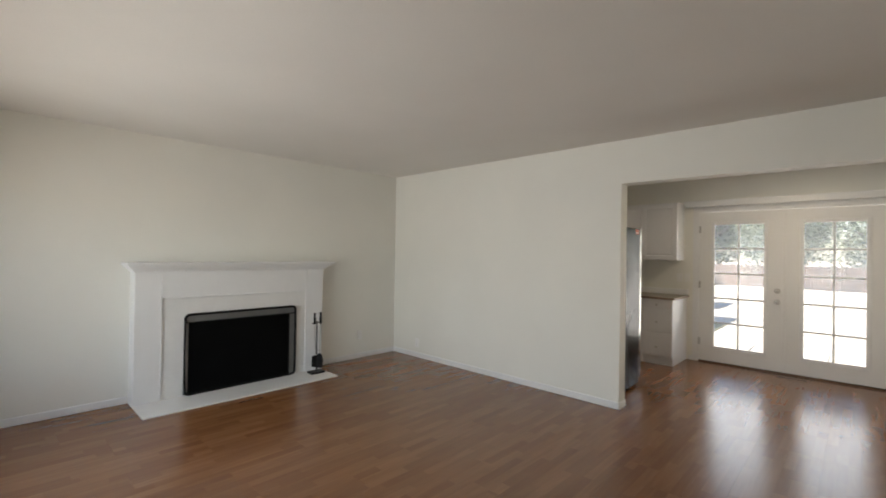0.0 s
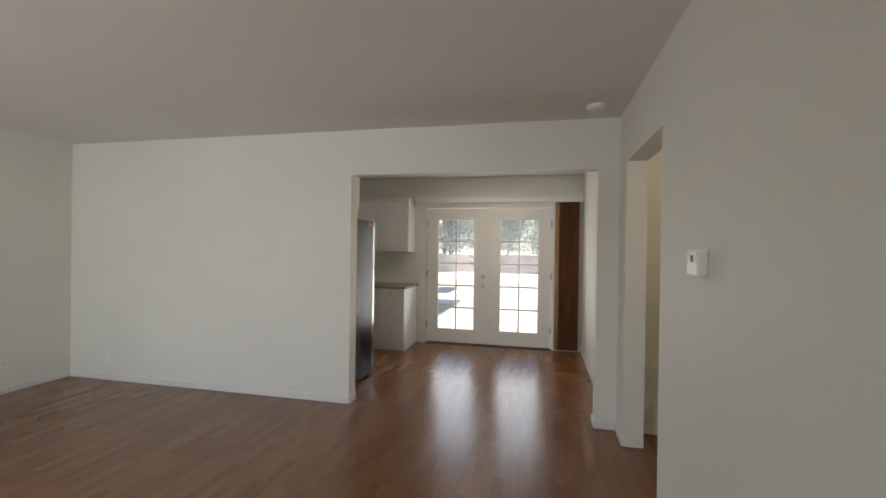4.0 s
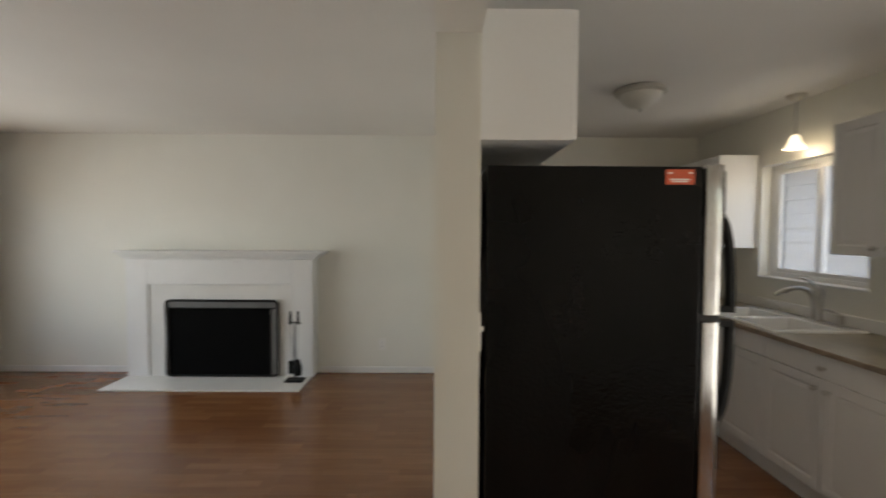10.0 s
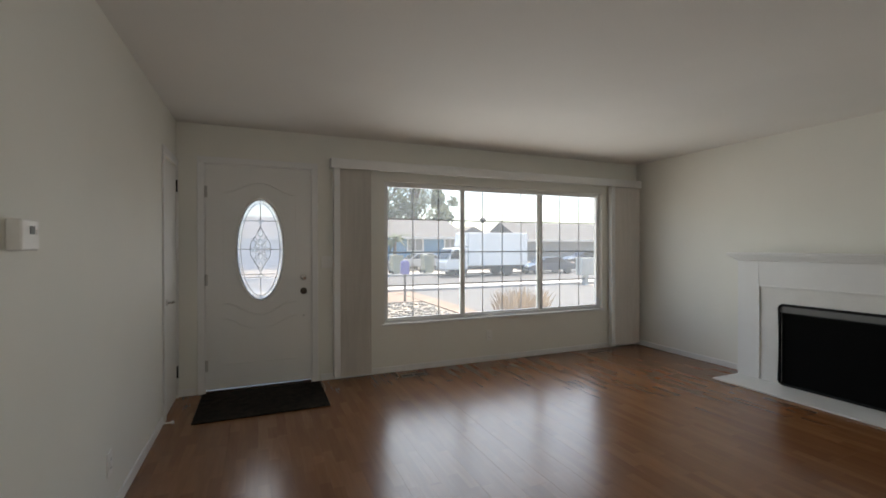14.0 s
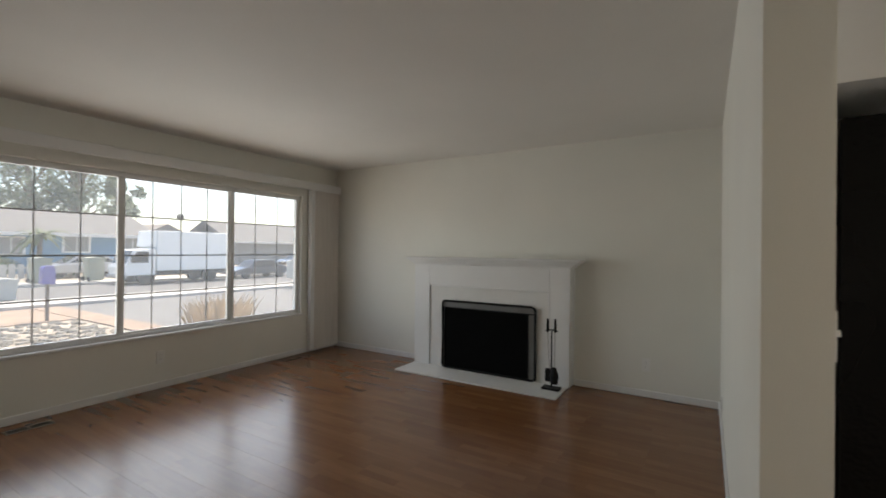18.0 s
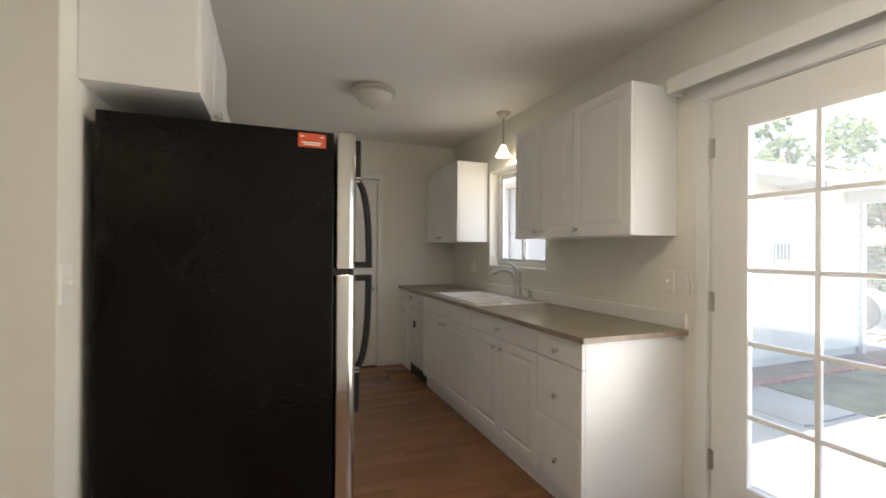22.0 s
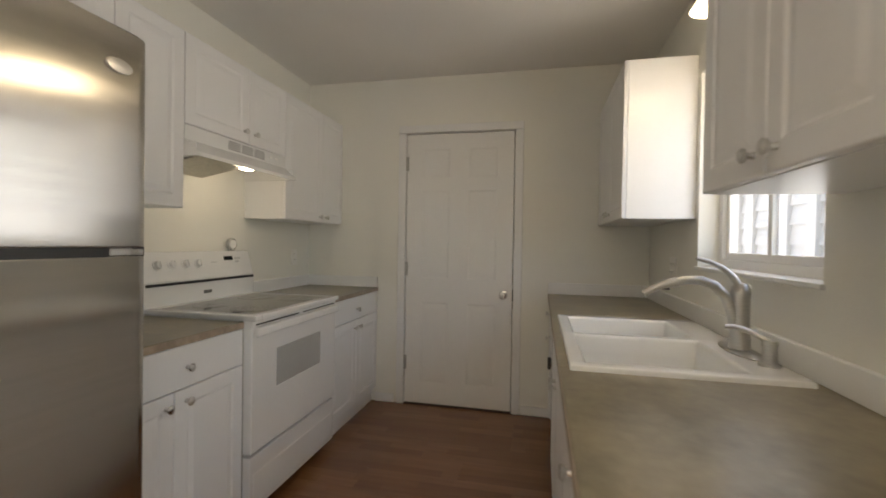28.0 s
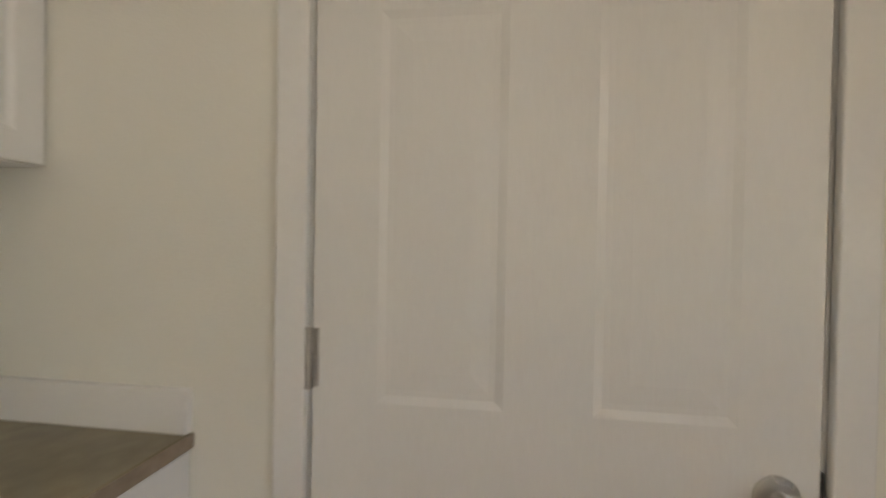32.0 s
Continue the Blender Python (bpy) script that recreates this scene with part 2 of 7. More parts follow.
tan.direction_type, tan.axis = "RADIAL", "Z"
nt.links.new(tan.outputs[0], nt.nodes["Principled BSDF"].inputs["Tangent"])
nt.nodes["Principled BSDF"].inputs["Anisotropic"].default_value = 0.92
dent = nt.nodes.new("ShaderNodeTexNoise")
dent.inputs["Scale"].default_value, dent.inputs["Detail"].default_value = 2.6, 1
dent_tc = nt.nodes.new("ShaderNodeTexCoord")
dent_mp = nt.nodes.new("ShaderNodeMapping")
dent_mp.inputs["Scale"].default_value = (0.8, 0.8, 2.6)
nt.links.new(dent_tc.outputs["Object"], dent_mp.inputs["Vector"])
nt.links.new(dent_mp.outputs["Vector"], dent.inputs["Vector"])
dent_bump = nt.nodes.new("ShaderNodeBump")
dent_bump.inputs["Strength"].default_value, dent_bump.inputs["Distance"].default_value = 0.2, 0.004
nt.links.new(dent.outputs["Fac"], dent_bump.inputs["Height"])
nt.links.new(dent_bump.outputs["Normal"], nt.nodes["Principled BSDF"].inputs["Normal"])
M_BLACK = mat("black_textured_steel", (0.0045, 0.0042, 0.0040), 0.3, var=0.4, scale=4, fine=150, bump=0.0, spec=0.17, stretch=(1, 1, 0.6))
nt = M_BLACK.node_tree
smear = nt.nodes.new("ShaderNodeTexNoise")
smear.inputs["Scale"].default_value, smear.inputs["Detail"].default_value, smear.inputs["Distortion"].default_value = 2.2, 3, 0.6
band = nt.nodes.new("ShaderNodeMapRange")
band.inputs["From Min"].default_value, band.inputs["From Max"].default_value = 0.38, 0.62
band.inputs["To Min"].default_value, band.inputs["To Max"].default_value = 0.13, 0.36
nt.links.new(nt.nodes["Mapping"].outputs["Vector"], smear.inputs["Vector"])
nt.links.new(smear.outputs["Fac"], band.inputs["Value"])
nt.links.new(band.outputs["Result"], nt.nodes["Principled BSDF"].inputs["Roughness"])
pebble = nt.nodes.new("ShaderNodeTexVoronoi")
pebble.feature, pebble.inputs["Scale"].default_value = "SMOOTH_F1", 95.0
pebble_tc = nt.nodes.new("ShaderNodeTexCoord")
nt.links.new(pebble_tc.outputs["Object"], pebble.inputs["Vector"])
pebble_bump = nt.nodes.new("ShaderNodeBump")
pebble_bump.inputs["Strength"].default_value, pebble_bump.inputs["Distance"].default_value = 0.55, 0.002
nt.links.new(pebble.outputs["Distance"], pebble_bump.inputs["Height"])
nt.links.new(pebble_bump.outputs["Normal"], nt.nodes["Principled BSDF"].inputs["Normal"])
M_HANDLE = mat("matt_black_grip", (0.012, 0.012, 0.012), 0.62, var=0.15, spec=0.2)
M_BLKPL = mat("black_plastic", (0.014, 0.014, 0.015), 0.35, var=0.1)
M_IRON = mat("black_iron", (0.008, 0.008, 0.008), 0.55, 0.0, var=0.2, fine=120, bump=0.04, spec=0.2)
M_SOOT = mat("sooty_firebrick", (0.035, 0.032, 0.03), 0.9, var=0.5, scale=9, bump=0.08)
M_MESHGREY = mat("grey_fire_mesh", (0.17, 0.17, 0.165), 0.55, 0.4, var=0.12, fine=300, bump=0.05)
M_COUNTER = mat("taupe_laminate_counter", (0.28, 0.24, 0.163), 0.30, var=0.27, scale=6, fine=30, bump=0.004)
M_CTREDGE = mat("worn_counter_edge", (0.33, 0.26, 0.20), 0.4, var=0.25, scale=14)
M_PORC = mat("white_enamel", (0.83, 0.83, 0.81), 0.12, var=0.015, scale=3, bump=0.0, coat=0.3)
M_APPL = mat("appliance_white", (0.80, 0.80, 0.79), 0.2, var=0.02, scale=3, bump=0.0, coat=0.2)
M_COOKTOP = mat("speckled_ceramic_glass", (0.21, 0.195, 0.165), 0.06, var=0.12, scale=3, fine=500, bump=0.0)
M_OVENGL = mat("grey_oven_glass", (0.42, 0.42, 0.41), 0.15, var=0.05, scale=4, bump=0.0)
M_BROWN = mat("brown_vertical_blind", (0.20, 0.088, 0.036), 0.5, var=0.4, scale=6, fine=50, stretch=(6, 6, 0.4))
M_BROWNLT = mat("tan_blind_edge", (0.30, 0.18, 0.095), 0.5, var=0.2, scale=6, stretch=(6, 6, 0.4))
M_BEIGE = mat("beige_vertical_blind", (0.72, 0.68, 0.63), 0.6, var=0.06, scale=6, stretch=(4, 4, 0.4))
M_MAT = mat("dark_door_mat", (0.020, 0.016, 0.012), 0.95, var=0.7, scale=16, fine=180, bump=0.1, spec=0.1)
M_VENTRIM = mat("worn_register_rim", (0.36, 0.31, 0.26), 0.4, 0.3, var=0.2)
M_VENT = mat("brown_register_metal", (0.06, 0.045, 0.035), 0.45, 0.3, var=0.15)
M_PLATE = mat("plastic_plate_white", (0.84, 0.83, 0.80), 0.3, var=0.02)
M_RED = mat("red_sticker", (0.58, 0.085, 0.03), 0.4, var=0.05)
M_LCD = mat("dark_display", (0.02, 0.025, 0.025), 0.15, var=0.05)
M_SHADEOFF = mat("frosted_glass_shade", (0.70, 0.68, 0.62), 0.3, var=0.03)
M_SHADEON = glow("lit_glass_shade", (1.0, 0.86, 0.62), 0.55)
M_BULB = glow("hood_lens", (1.0, 0.9, 0.72), 2.2)


# ---- mesh helpers ----
def part(name, bm, material, parent=None, label="", smooth=False):
    me = bpy.data.meshes.new(name)
    bm.normal_update()
    bm.to_mesh(me)
    bm.free()
    me.materials.append(material)
    if smooth:
        me.polygons.foreach_set("use_smooth", [True] * len(me.polygons))
        me.set_sharp_from_angle(angle=0.33 if smooth == 2 else 0.75)
    ob = new(name, me)
    ob.parent = parent
    if label:
        ob["label"] = label
    return ob


def thing(name, m, label, category, group="", kind=""):
    ob = new(name)
    ob.empty_display_size = 0.1
    ob.matrix_world = m
    return tagged(ob, label, category, group, kind)


def structure(name, bm, material, label=""):
    return tagged(part(name, bm, material), label, "", "", "structure")


def box(bm, x0, x1, y0, y1, z0, z1, bevel=0.0, seg=2):
    x0, x1 = min(x0, x1), max(x0, x1)
    y0, y1 = min(y0, y1), max(y0, y1)
    z0, z1 = min(z0, z1), max(z0, z1)
    r = bmesh.ops.create_cube(bm, size=1.0, matrix=Matrix.LocRotScale(((x0 + x1) / 2, (y0 + y1) / 2, (z0 + z1) / 2), None, (x1 - x0, y1 - y0, z1 - z0)))
    if bevel:
        edges = list({e for v in r["verts"] for e in v.link_edges})
        bmesh.ops.bevel(bm, geom=edges, offset=bevel, segments=seg, profile=0.5, affect="EDGES")
    return bm


def B(*a, **k):
    return box(bmesh.new(), *a, **k)


def cyl(bm, p0, p1, r0, r1=None, n=16):
    p0, p1 = Vector(p0), Vector(p1)
    d = p1 - p0
    q = d.to_track_quat("Z", "Y").to_matrix().to_4x4()
    bmesh.ops.create_cone(bm, cap_ends=True, segments=n, radius1=r0, radius2=r0 if r1 is None else r1, depth=d.length, matrix=Matrix.Translation((p0 + p1) / 2) @ q)
    return bm


def C(*a, **k):
    return cyl(bmesh.new(), *a, **k)


def lathe(bm, profile, at=(0, 0, 0), axis="Z", n=24):
    """Turn a profile of (radius, height) round an axis through at."""
    rings = []
    for r, h in profile:
        ring = []
        for i in range(n):
            a = 2 * math.pi * i / n
            v = Vector((r * math.cos(a), r * math.sin(a), h))
            if axis == "Y":
                v = Vector((v.x, v.z, v.y))
            elif axis == "X":
                v = Vector((v.z, v.x, v.y))
            ring.append(bm.verts.new(v + Vector(at)))
        rings.append(ring)
    for a, b in zip(rings, rings[1:]):
        for i in range(n):
            bm.faces.new((a[i], a[(i + 1) % n], b[(i + 1) % n], b[i]))
    bm.faces.new(rings[0][::-1])
    bm.faces.new(rings[-1])
    bmesh.ops.recalc_face_normals(bm, faces=bm.faces)
    return bm


def L(*a, **k):
    return lathe(bmesh.new(), *a, **k)


def tube(bm, pts, r, n=8, taper=None):
    """A round rod along a line of points."""
    pts = [Vector(p) for p in pts]
    rings = []
    for i, p in enumerate(pts):
        d = (pts[min(i + 1, len(pts) - 1)] - pts[max(i - 1, 0)]).normalized()
        u = d.cross(Vector((0, 0, 1)))
        u = u.normalized() if u.length > 1e-3 else Vector((1, 0, 0))
        w = d.cross(u)
        rr = r if taper is None else r * (1 + (taper - 1) * i / (len(pts) - 1))
        rings.append([bm.verts.new(p + rr * (math.cos(2 * math.pi * k / n) * u + math.sin(2 * math.pi * k / n) * w)) for k in range(n)])
    for a, b in zip(rings, rings[1:]):
        for i in range(n):
            bm.faces.new((a[i], a[(i + 1) % n], b[(i + 1) % n], b[i]))
    bm.faces.new(rings[0][::-1])
    bm.faces.new(rings[-1])
    bmesh.ops.recalc_face_normals(bm, faces=bm.faces)
    return bm


def slab(w, h, t, panels=(), steps=((0.009, -0.005), (0.006, 0.0), (0.022, 0.004))):
    """A door or drawer front, x 0..w, z 0..h, back at y 0, front at y -t, with raised panels routed into the front.
    panels: (x0, x1, z0, z1)."""
    bm = bmesh.new()
    xs = sorted({0.0, w, *[p[0] for p in panels], *[p[1] for p in panels]})
    zs = sorted({0.0, h, *[p[2] for p in panels], *[p[3] for p in panels]})
    g = [[bm.verts.new((x, -t, z)) for z in zs] for x in xs]
    inner = []
    for i in range(len(xs) - 1):
        for k in range(len(zs) - 1):
            f = bm.faces.new((g[i][k], g[i + 1][k], g[i + 1][k + 1], g[i][k + 1]))
            cx, cz = (xs[i] + xs[i + 1]) / 2, (zs[k] + zs[k + 1]) / 2
            if any(p[0] < cx < p[1] and p[2] < cz < p[3] for p in panels):
                inner.append(f)
    rim = [e for e in bm.edges if e.is_boundary]
    r = bmesh.ops.extrude_edge_only(bm, edges=rim)
    new_v = [v for v in r["geom"] if isinstance(v, bmesh.types.BMVert)]
    for v in new_v:
        v.co.y = 0
    bmesh.ops.contextual_create(bm, geom=[e for e in bm.edges if e.is_boundary])
    for f in inner:
        for th, d in steps:
            bmesh.ops.inset_individual(bm, faces=[f], thickness=th, depth=d, use_even_offset=True)
    edges = [e for e in bm.edges if len(e.link_faces) == 2 and e.calc_face_angle(0) > 1.2 and all(abs(v.co.y + t) < 1e-6 for v in e.verts)]
    if edges:
        bmesh.ops.bevel(bm, geom=edges, offset=min(0.004, t * 0.3), segments=2, profile=0.5, affect="EDGES")
    bmesh.ops.recalc_face_normals(bm, faces=bm.faces)
    return bm


def moved(bm, m):
    bm.transform(m)
    return bm


# ---- plan ----
XW, XE, YF, YB = -3.165, 2.25, -4.57, 2.63
XK = 2.215
D0, D1 = 0.0, 0.135
CL, CK = 2.44, 2.43
TH = 0.15


def wall_x(bm, y0, y1, x0, x1, top, holes):
    """Wall lying along x, between y0 and y1, with holes (xa, xb, za, zb)."""
    x = x0
    for xa, xb, za, zb in sorted(holes):
        box(bm, x, xa, y0, y1, 0, top)
        if za > 0:
            box(bm, xa, xb, y0, y1, 0, za)
        box(bm, xa, xb, y0, y1, zb, top)
        x = xb
    box(bm, x, x1, y0, y1, 0, top)
    return bm


def wall_y(bm, x0, x1, y0, y1, top, holes):
    y = y0
    for ya, yb, za, zb in sorted(holes):
        box(bm, x0, x1, y, ya, 0, top)
        if za > 0:
            box(bm, x0, x1, ya, yb, 0, za)
        box(bm, x0, x1, ya, yb, zb, top)
        y = yb
    box(bm, x0, x1, y, y1, 0, top)
    return bm


WIN = (-2.565, 0.365, 0.515, 2.02)
FDO = (1.085, 2.045, 0.0, 2.105)
FRD = (-0.010, 1.825, 0.0, 2.003)
KWI = (-2.258, -1.342, 1.114, 2.005)
KDO = (0.923, 1.750, 0.0, 2.03)
FIR = (-2.62, -1.68, 0.02, 0.70)
HALL = (-1.22, -0.275, 0.0, 2.045)
CLO = (-4.545, -4.00, 0.0, 2.06)

structure("wall_west", wall_y(bmesh.new(), XW - TH, XW, YF - TH, YB + TH, 2.6, [KDO, FIR]), M_WALL)
structure("wall_south", wall_x(bmesh.new(), YF - TH, YF, XW, XE + 0.14, 2.6, [WIN, FDO]), M_WALL)
structure("wall_north", wall_x(bmesh.new(), YB, YB + TH, XW, XK + TH, 2.6, [FRD, KWI]), M_WALL)
structure("wall_east", wall_y(bmesh.new(), XE, XE + 0.14, YF, D0, 2.44, [HALL, CLO]), M_WALL)
structure("wall_kitchen_east", B(XK, XK + TH, D1, YB, 0, 2.6), M_WALL)
structure("wall_divider", wall_x(bmesh.new(), D0, D1, XW, XK + TH, 2.6, [(0.0, 2.09, 0.0, 2.045)]), M_WALL)
# hall behind the east wall
structure("wall_hall_north", wall_x(bmesh.new(), D0, D1, XK + TH, 4.7, 2.44, [(2.783, 3.45, 0.0, 2.04)]), M_WALL)
structure("wall_hall_south", B(XE + 0.14, 4.7, -1.36, -1.22, 0, 2.44), M_WALL)
structure("wall_hall_end", B(4.7, 4.85, -1.36, D1, 0, 2.44), M_WALL)
structure("wall_bathroom_back", B(XK + TH, 4.7, 1.88, 1.98, 0, 2.44), M_WALL)
structure("wall_bathroom_side", B(4.6, 4.7, D1, 1.88, 0, 2.44), M_WALL)
structure("wall_closet_back", B(3.0, 3.1, YF - TH, -1.36, 0, 2.44), M_WALL)
structure("ceiling_living", B(XW - TH, 4.85, YF - TH, 0.07, CL, CL + 0.12), M_CEIL)
structure("ceiling_kitchen", B(XW, XK, D1, YB, CK, CK + 0.1), M_CEIL)
structure("ceiling_bathroom", B(XK + TH, 4.7, D1, 1.98, CL, CL + 0.1), M_CEIL)
M_ROOF = mat("roof_shingle_grey", (0.16, 0.15, 0.14), 0.9, var=0.3, scale=12, bump=0.08)
structure("roof", B(XW - 0.6, 5.4, YF - 0.65, YB + TH + 0.02, 2.62, 2.72), M_ROOF)
structure("wall_behind_kitchen_door", B(XW - TH - 0.13, XW - TH - 0.03, KDO[0] - 0.3, KDO[1] + 0.3, -0.2, 2.6), M_WALL)
structure("floor", B(XW - TH, 4.85, YF - TH, YB + TH, -0.2, -0.012), mat("subfloor", (0.12, 0.06, 0.035), 0.6))


# ---- baseboards ----
def baseboard(x0, x1, y0, y1):
    structure("baseboard", B(x0, x1, y0, y1, 0, 0.065, bevel=0.004, seg=1), M_TRIM)


t = 0.012
baseboard(XW, XW + t, YF, -3.09)
baseboard(XW, XW + t, -1.235, D0)
baseboard(XW + t, 0.0, D0 - t, D0)
baseboard(0.0, t, D0 - t, D1)
baseboard(2.09 - t, 2.09, D0 - t, D1)
baseboard(2.09, XE - t, D0 - t, D0)
baseboard(XE - t, XE, HALL[1], D0)
baseboard(XE - t, XE + 0.14, HALL[1] - t, HALL[1])
baseboard(XE - t, XE, -3.92, HALL[0])
baseboard(XW + t, 1.02, YF, YF + t)
baseboard(2.105, XE, YF, YF + t)
baseboard(XK - t, XK, D1, YB)
baseboard(1.89, XK - t, YB - t, YB)
baseboard(-0.11, -0.064, YB - t, YB)
baseboard(XW, XW + t, 0.71, 0.858)
baseboard(XW, XW + t, 1.80, 2.03)
baseboard(XE + 0.14, 2.80, D0 - t, D0)


# ---- casings ----
def casing_x(name, x0, x1, ztop, y, side, w=0.057, d=0.016):
    """Door casing on a wall that lies along x; side: the way it stands proud."""
    bm = bmesh.new()
    ya, yb = sorted((y, y + side * d))
    box(bm, x0 - w, x0, ya, yb, 0, ztop, bevel=0.004)
    box(bm, x1, x1 + w, ya, yb, 0, ztop, bevel=0.004)
    box(bm, x0 - w, x1 + w, ya, yb, ztop, ztop + w, bevel=0.004)
    return structure(name, bm, M_TRIM)


def casing_y(name, y0, y1, ztop, x, side, w=0.057, d=0.016):
    bm = bmesh.new()
    xa, xb = sorted((x, x + side * d))
    box(bm, xa, xb, y0 - w, y0, 0, ztop, bevel=0.004)
    box(bm, xa, xb, y1, y1 + w, 0, ztop, bevel=0.004)
    box(bm, xa, xb, y0 - w, y1 + w, ztop, ztop + w, bevel=0.004)
    return structure(name, bm, M_TRIM)


casing_x("trim_front_door", FDO[0] + 0.014, FDO[1] - 0.014, FDO[3] - 0.014, YF, 1)
casing_x("trim_french_doors", FRD[0] + 0.014, FRD[1] - 0.014, FRD[3] - 0.014, YB, -1, w=0.066)
casing_y("trim_kitchen_door", KDO[0] + 0.012, KDO[1] - 0.012, KDO[3] - 0.012, XW, 1)
casing_y("trim_closet_door", CLO[0] + 0.012, CLO[1] - 0.012, CLO[3] - 0.012, XE, -1)
casing_x("trim_bathroom_door", 2.783, 3.45, 2.04, D0, -1)


def jamb_x(name, h, y0, y1, sill=True):
    bm = bmesh.new()
    box(bm, h[0], h[0] + 0.02, y0, y1, 0, h[3] - 0.02)
    box(bm, h[1] - 0.02, h[1], y0, y1, 0, h[3] - 0.02)
    box(bm, h[0], h[1], y0, y1, h[3] - 0.02, h[3])
    structure(name, bm, M_TRIM)
    if sill:
        structure(name + "_threshold", B(h[0] + 0.02, h[1] - 0.02, y0 - 0.01, y1, -0.012, 0.018, bevel=0.003), mat("bronze_threshold", (0.10, 0.07, 0.05), 0.4, 0.6))


jamb_x("jamb_front_door", FDO, YF - TH, YF - 0.002)
jamb_x("jamb_french_doors", FRD, YB + 0.002, YB + TH)
bm = bmesh.new()
for a, b in ((KDO[0], KDO[0] + 0.015), (KDO[1] - 0.015, KDO[1])):
    box(bm, XW - TH, XW - 0.002, a, b, 0, KDO[3] - 0.015)
box(bm, XW - TH, XW - 0.002, KDO[0], KDO[1], KDO[3] - 0.015, KDO[3])
structure("jamb_kitchen_door", bm, M_TRIM)
structure("kitchen_door_threshold", B(XW - TH, XW + 0.01, KDO[0] + 0.015, KDO[1] - 0.015, -0.012, 0.012, bevel=0.003), mat("dark_wood_threshold", (0.06, 0.03, 0.02), 0.5))


# ---- hinges, knobs, plates ----
def hinge_mesh(h=0.09):
    bm = B(-0.016, 0.016, -0.004, 0.0, -h / 2, h / 2, bevel=0.001)
    cyl(bm, (0, -0.007, -h / 2), (0, -0.007, h / 2), 0.006, n=10)
    for z in (-h / 2, -h / 6, h / 6, h / 2):
        cyl(bm, (0, -0.007, z - 0.002), (0, -0.007, z + 0.002), 0.0072, n=10)
    return bm


def knob_profile(r=0.027, reach=0.06):
    return [(0.0, 0.0), (0.032, 0.0), (0.032, 0.006), (0.013, 0.01), (0.012, reach * 0.5), (r * 0.8, reach * 0.6), (r, reach * 0.78), (r * 0.85, reach * 0.95), (r * 0.4, reach), (0.0, reach)]


def small_knob(parent, at, m=None):
    """Round white-and-nickel cabinet knob that reaches out along local -y."""
    bm = L([(0.0, 0.0), (0.008, 0.0), (0.006, 0.012), (0.014, 0.018), (0.0155, 0.024), (0.011, 0.028), (0.0, 0.029)], axis="Y", n=14)
    bm.transform(Matrix.Diagonal((1, -1, 1, 1)))
    bmesh.ops.recalc_face_normals(bm, faces=bm.faces)
    k = part("knob", moved(bm, Matrix.Translation(at)), m or M_CHROME, parent, "small round nickel knob", True)
    return k


# ---- french doors ----
def french_leaf(x0, w, g0, g1, hinge_side, label):
    """Ten-lite door leaf; g0..g1 the glass opening along local x."""
    H, T = 1.955, 0.045
    zb, zt = 0.19, 1.80
    th = thing("french_door", pose(x0, YB + 0.045, 0.022), label, "door", "french doors")
    bm = bmesh.new()
    box(bm, 0, g0, -T, 0, 0, H, bevel=0.003)
    box(bm, g1, w, -T, 0, 0, H, bevel=0.003)
    box(bm, g0 - 0.002, g1 + 0.002, -T, 0, 0, zb)
    box(bm, g0 - 0.002, g1 + 0.002, -T, 0, zt, H)
    part("door_frame", bm, M_DOOR, th)
    bm = bmesh.new()
    f = 0.03
    for a, b, c, d in ((g0 - f, g0 + 0.012, zb - f, zt + f), (g1 - 0.012, g1 + f, zb - f, zt + f)):
        box(bm, a, b, -T - 0.009, -T + 0.012, c, d, bevel=0.005)
    for c, d in ((zb - f, zb + 0.012), (zt - 0.012, zt + f)):
        box(bm, g0 + 0.012, g1 - 0.012, -T - 0.009, -T + 0.012, c, d, bevel=0.005)
    part("glazing_moulding", bm, M_TRIM, th)
    xm = (g0 + g1) / 2
    gap = (zt - zb) / 5
    mun = part("muntin", B(xm - 0.0105, xm + 0.0105, -T - 0.006, -T + 0.016, zb, zt, bevel=0.004), M_TRIM, th)
    for k in range(1, 5):
        z = zb + k * gap
        part("muntin", B(g0 + 0.01, g1 - 0.01, -T - 0.005, -T + 0.015, z - 0.0105, z + 0.0105, bevel=0.004), M_TRIM, th)
    for k in range(5):
        for a, b in ((g0, xm), (xm, g1)):
            p = part("pane", B(a, b, -0.026, -0.021, zb + k * gap, zb + (k + 1) * gap), M_GLASS, th)
            p.visible_shadow = False
    hx = 0.0 if hinge_side < 0 else w
    for z in (0.25, 1.0, 1.73):
        part("hinge", moved(hinge_mesh(), Matrix.Translation((hx, -T, z))), M_NICKEL, th)
    return th


leaf_l = french_leaf(0.013, 0.897, 0.164, 0.713, -1, "white ten-lite french door with brass-toned knob and deadbolt, closed")
leaf_r = french_leaf(0.916, 0.885, 0.167, 0.715, 1, "white ten-lite french door, fixed leaf beside the brown blind")
part("astragal", B(-0.022, 0.012, -0.058, -0.045, 0.0, 1.955, bevel=0.004), M_DOOR, leaf_r)


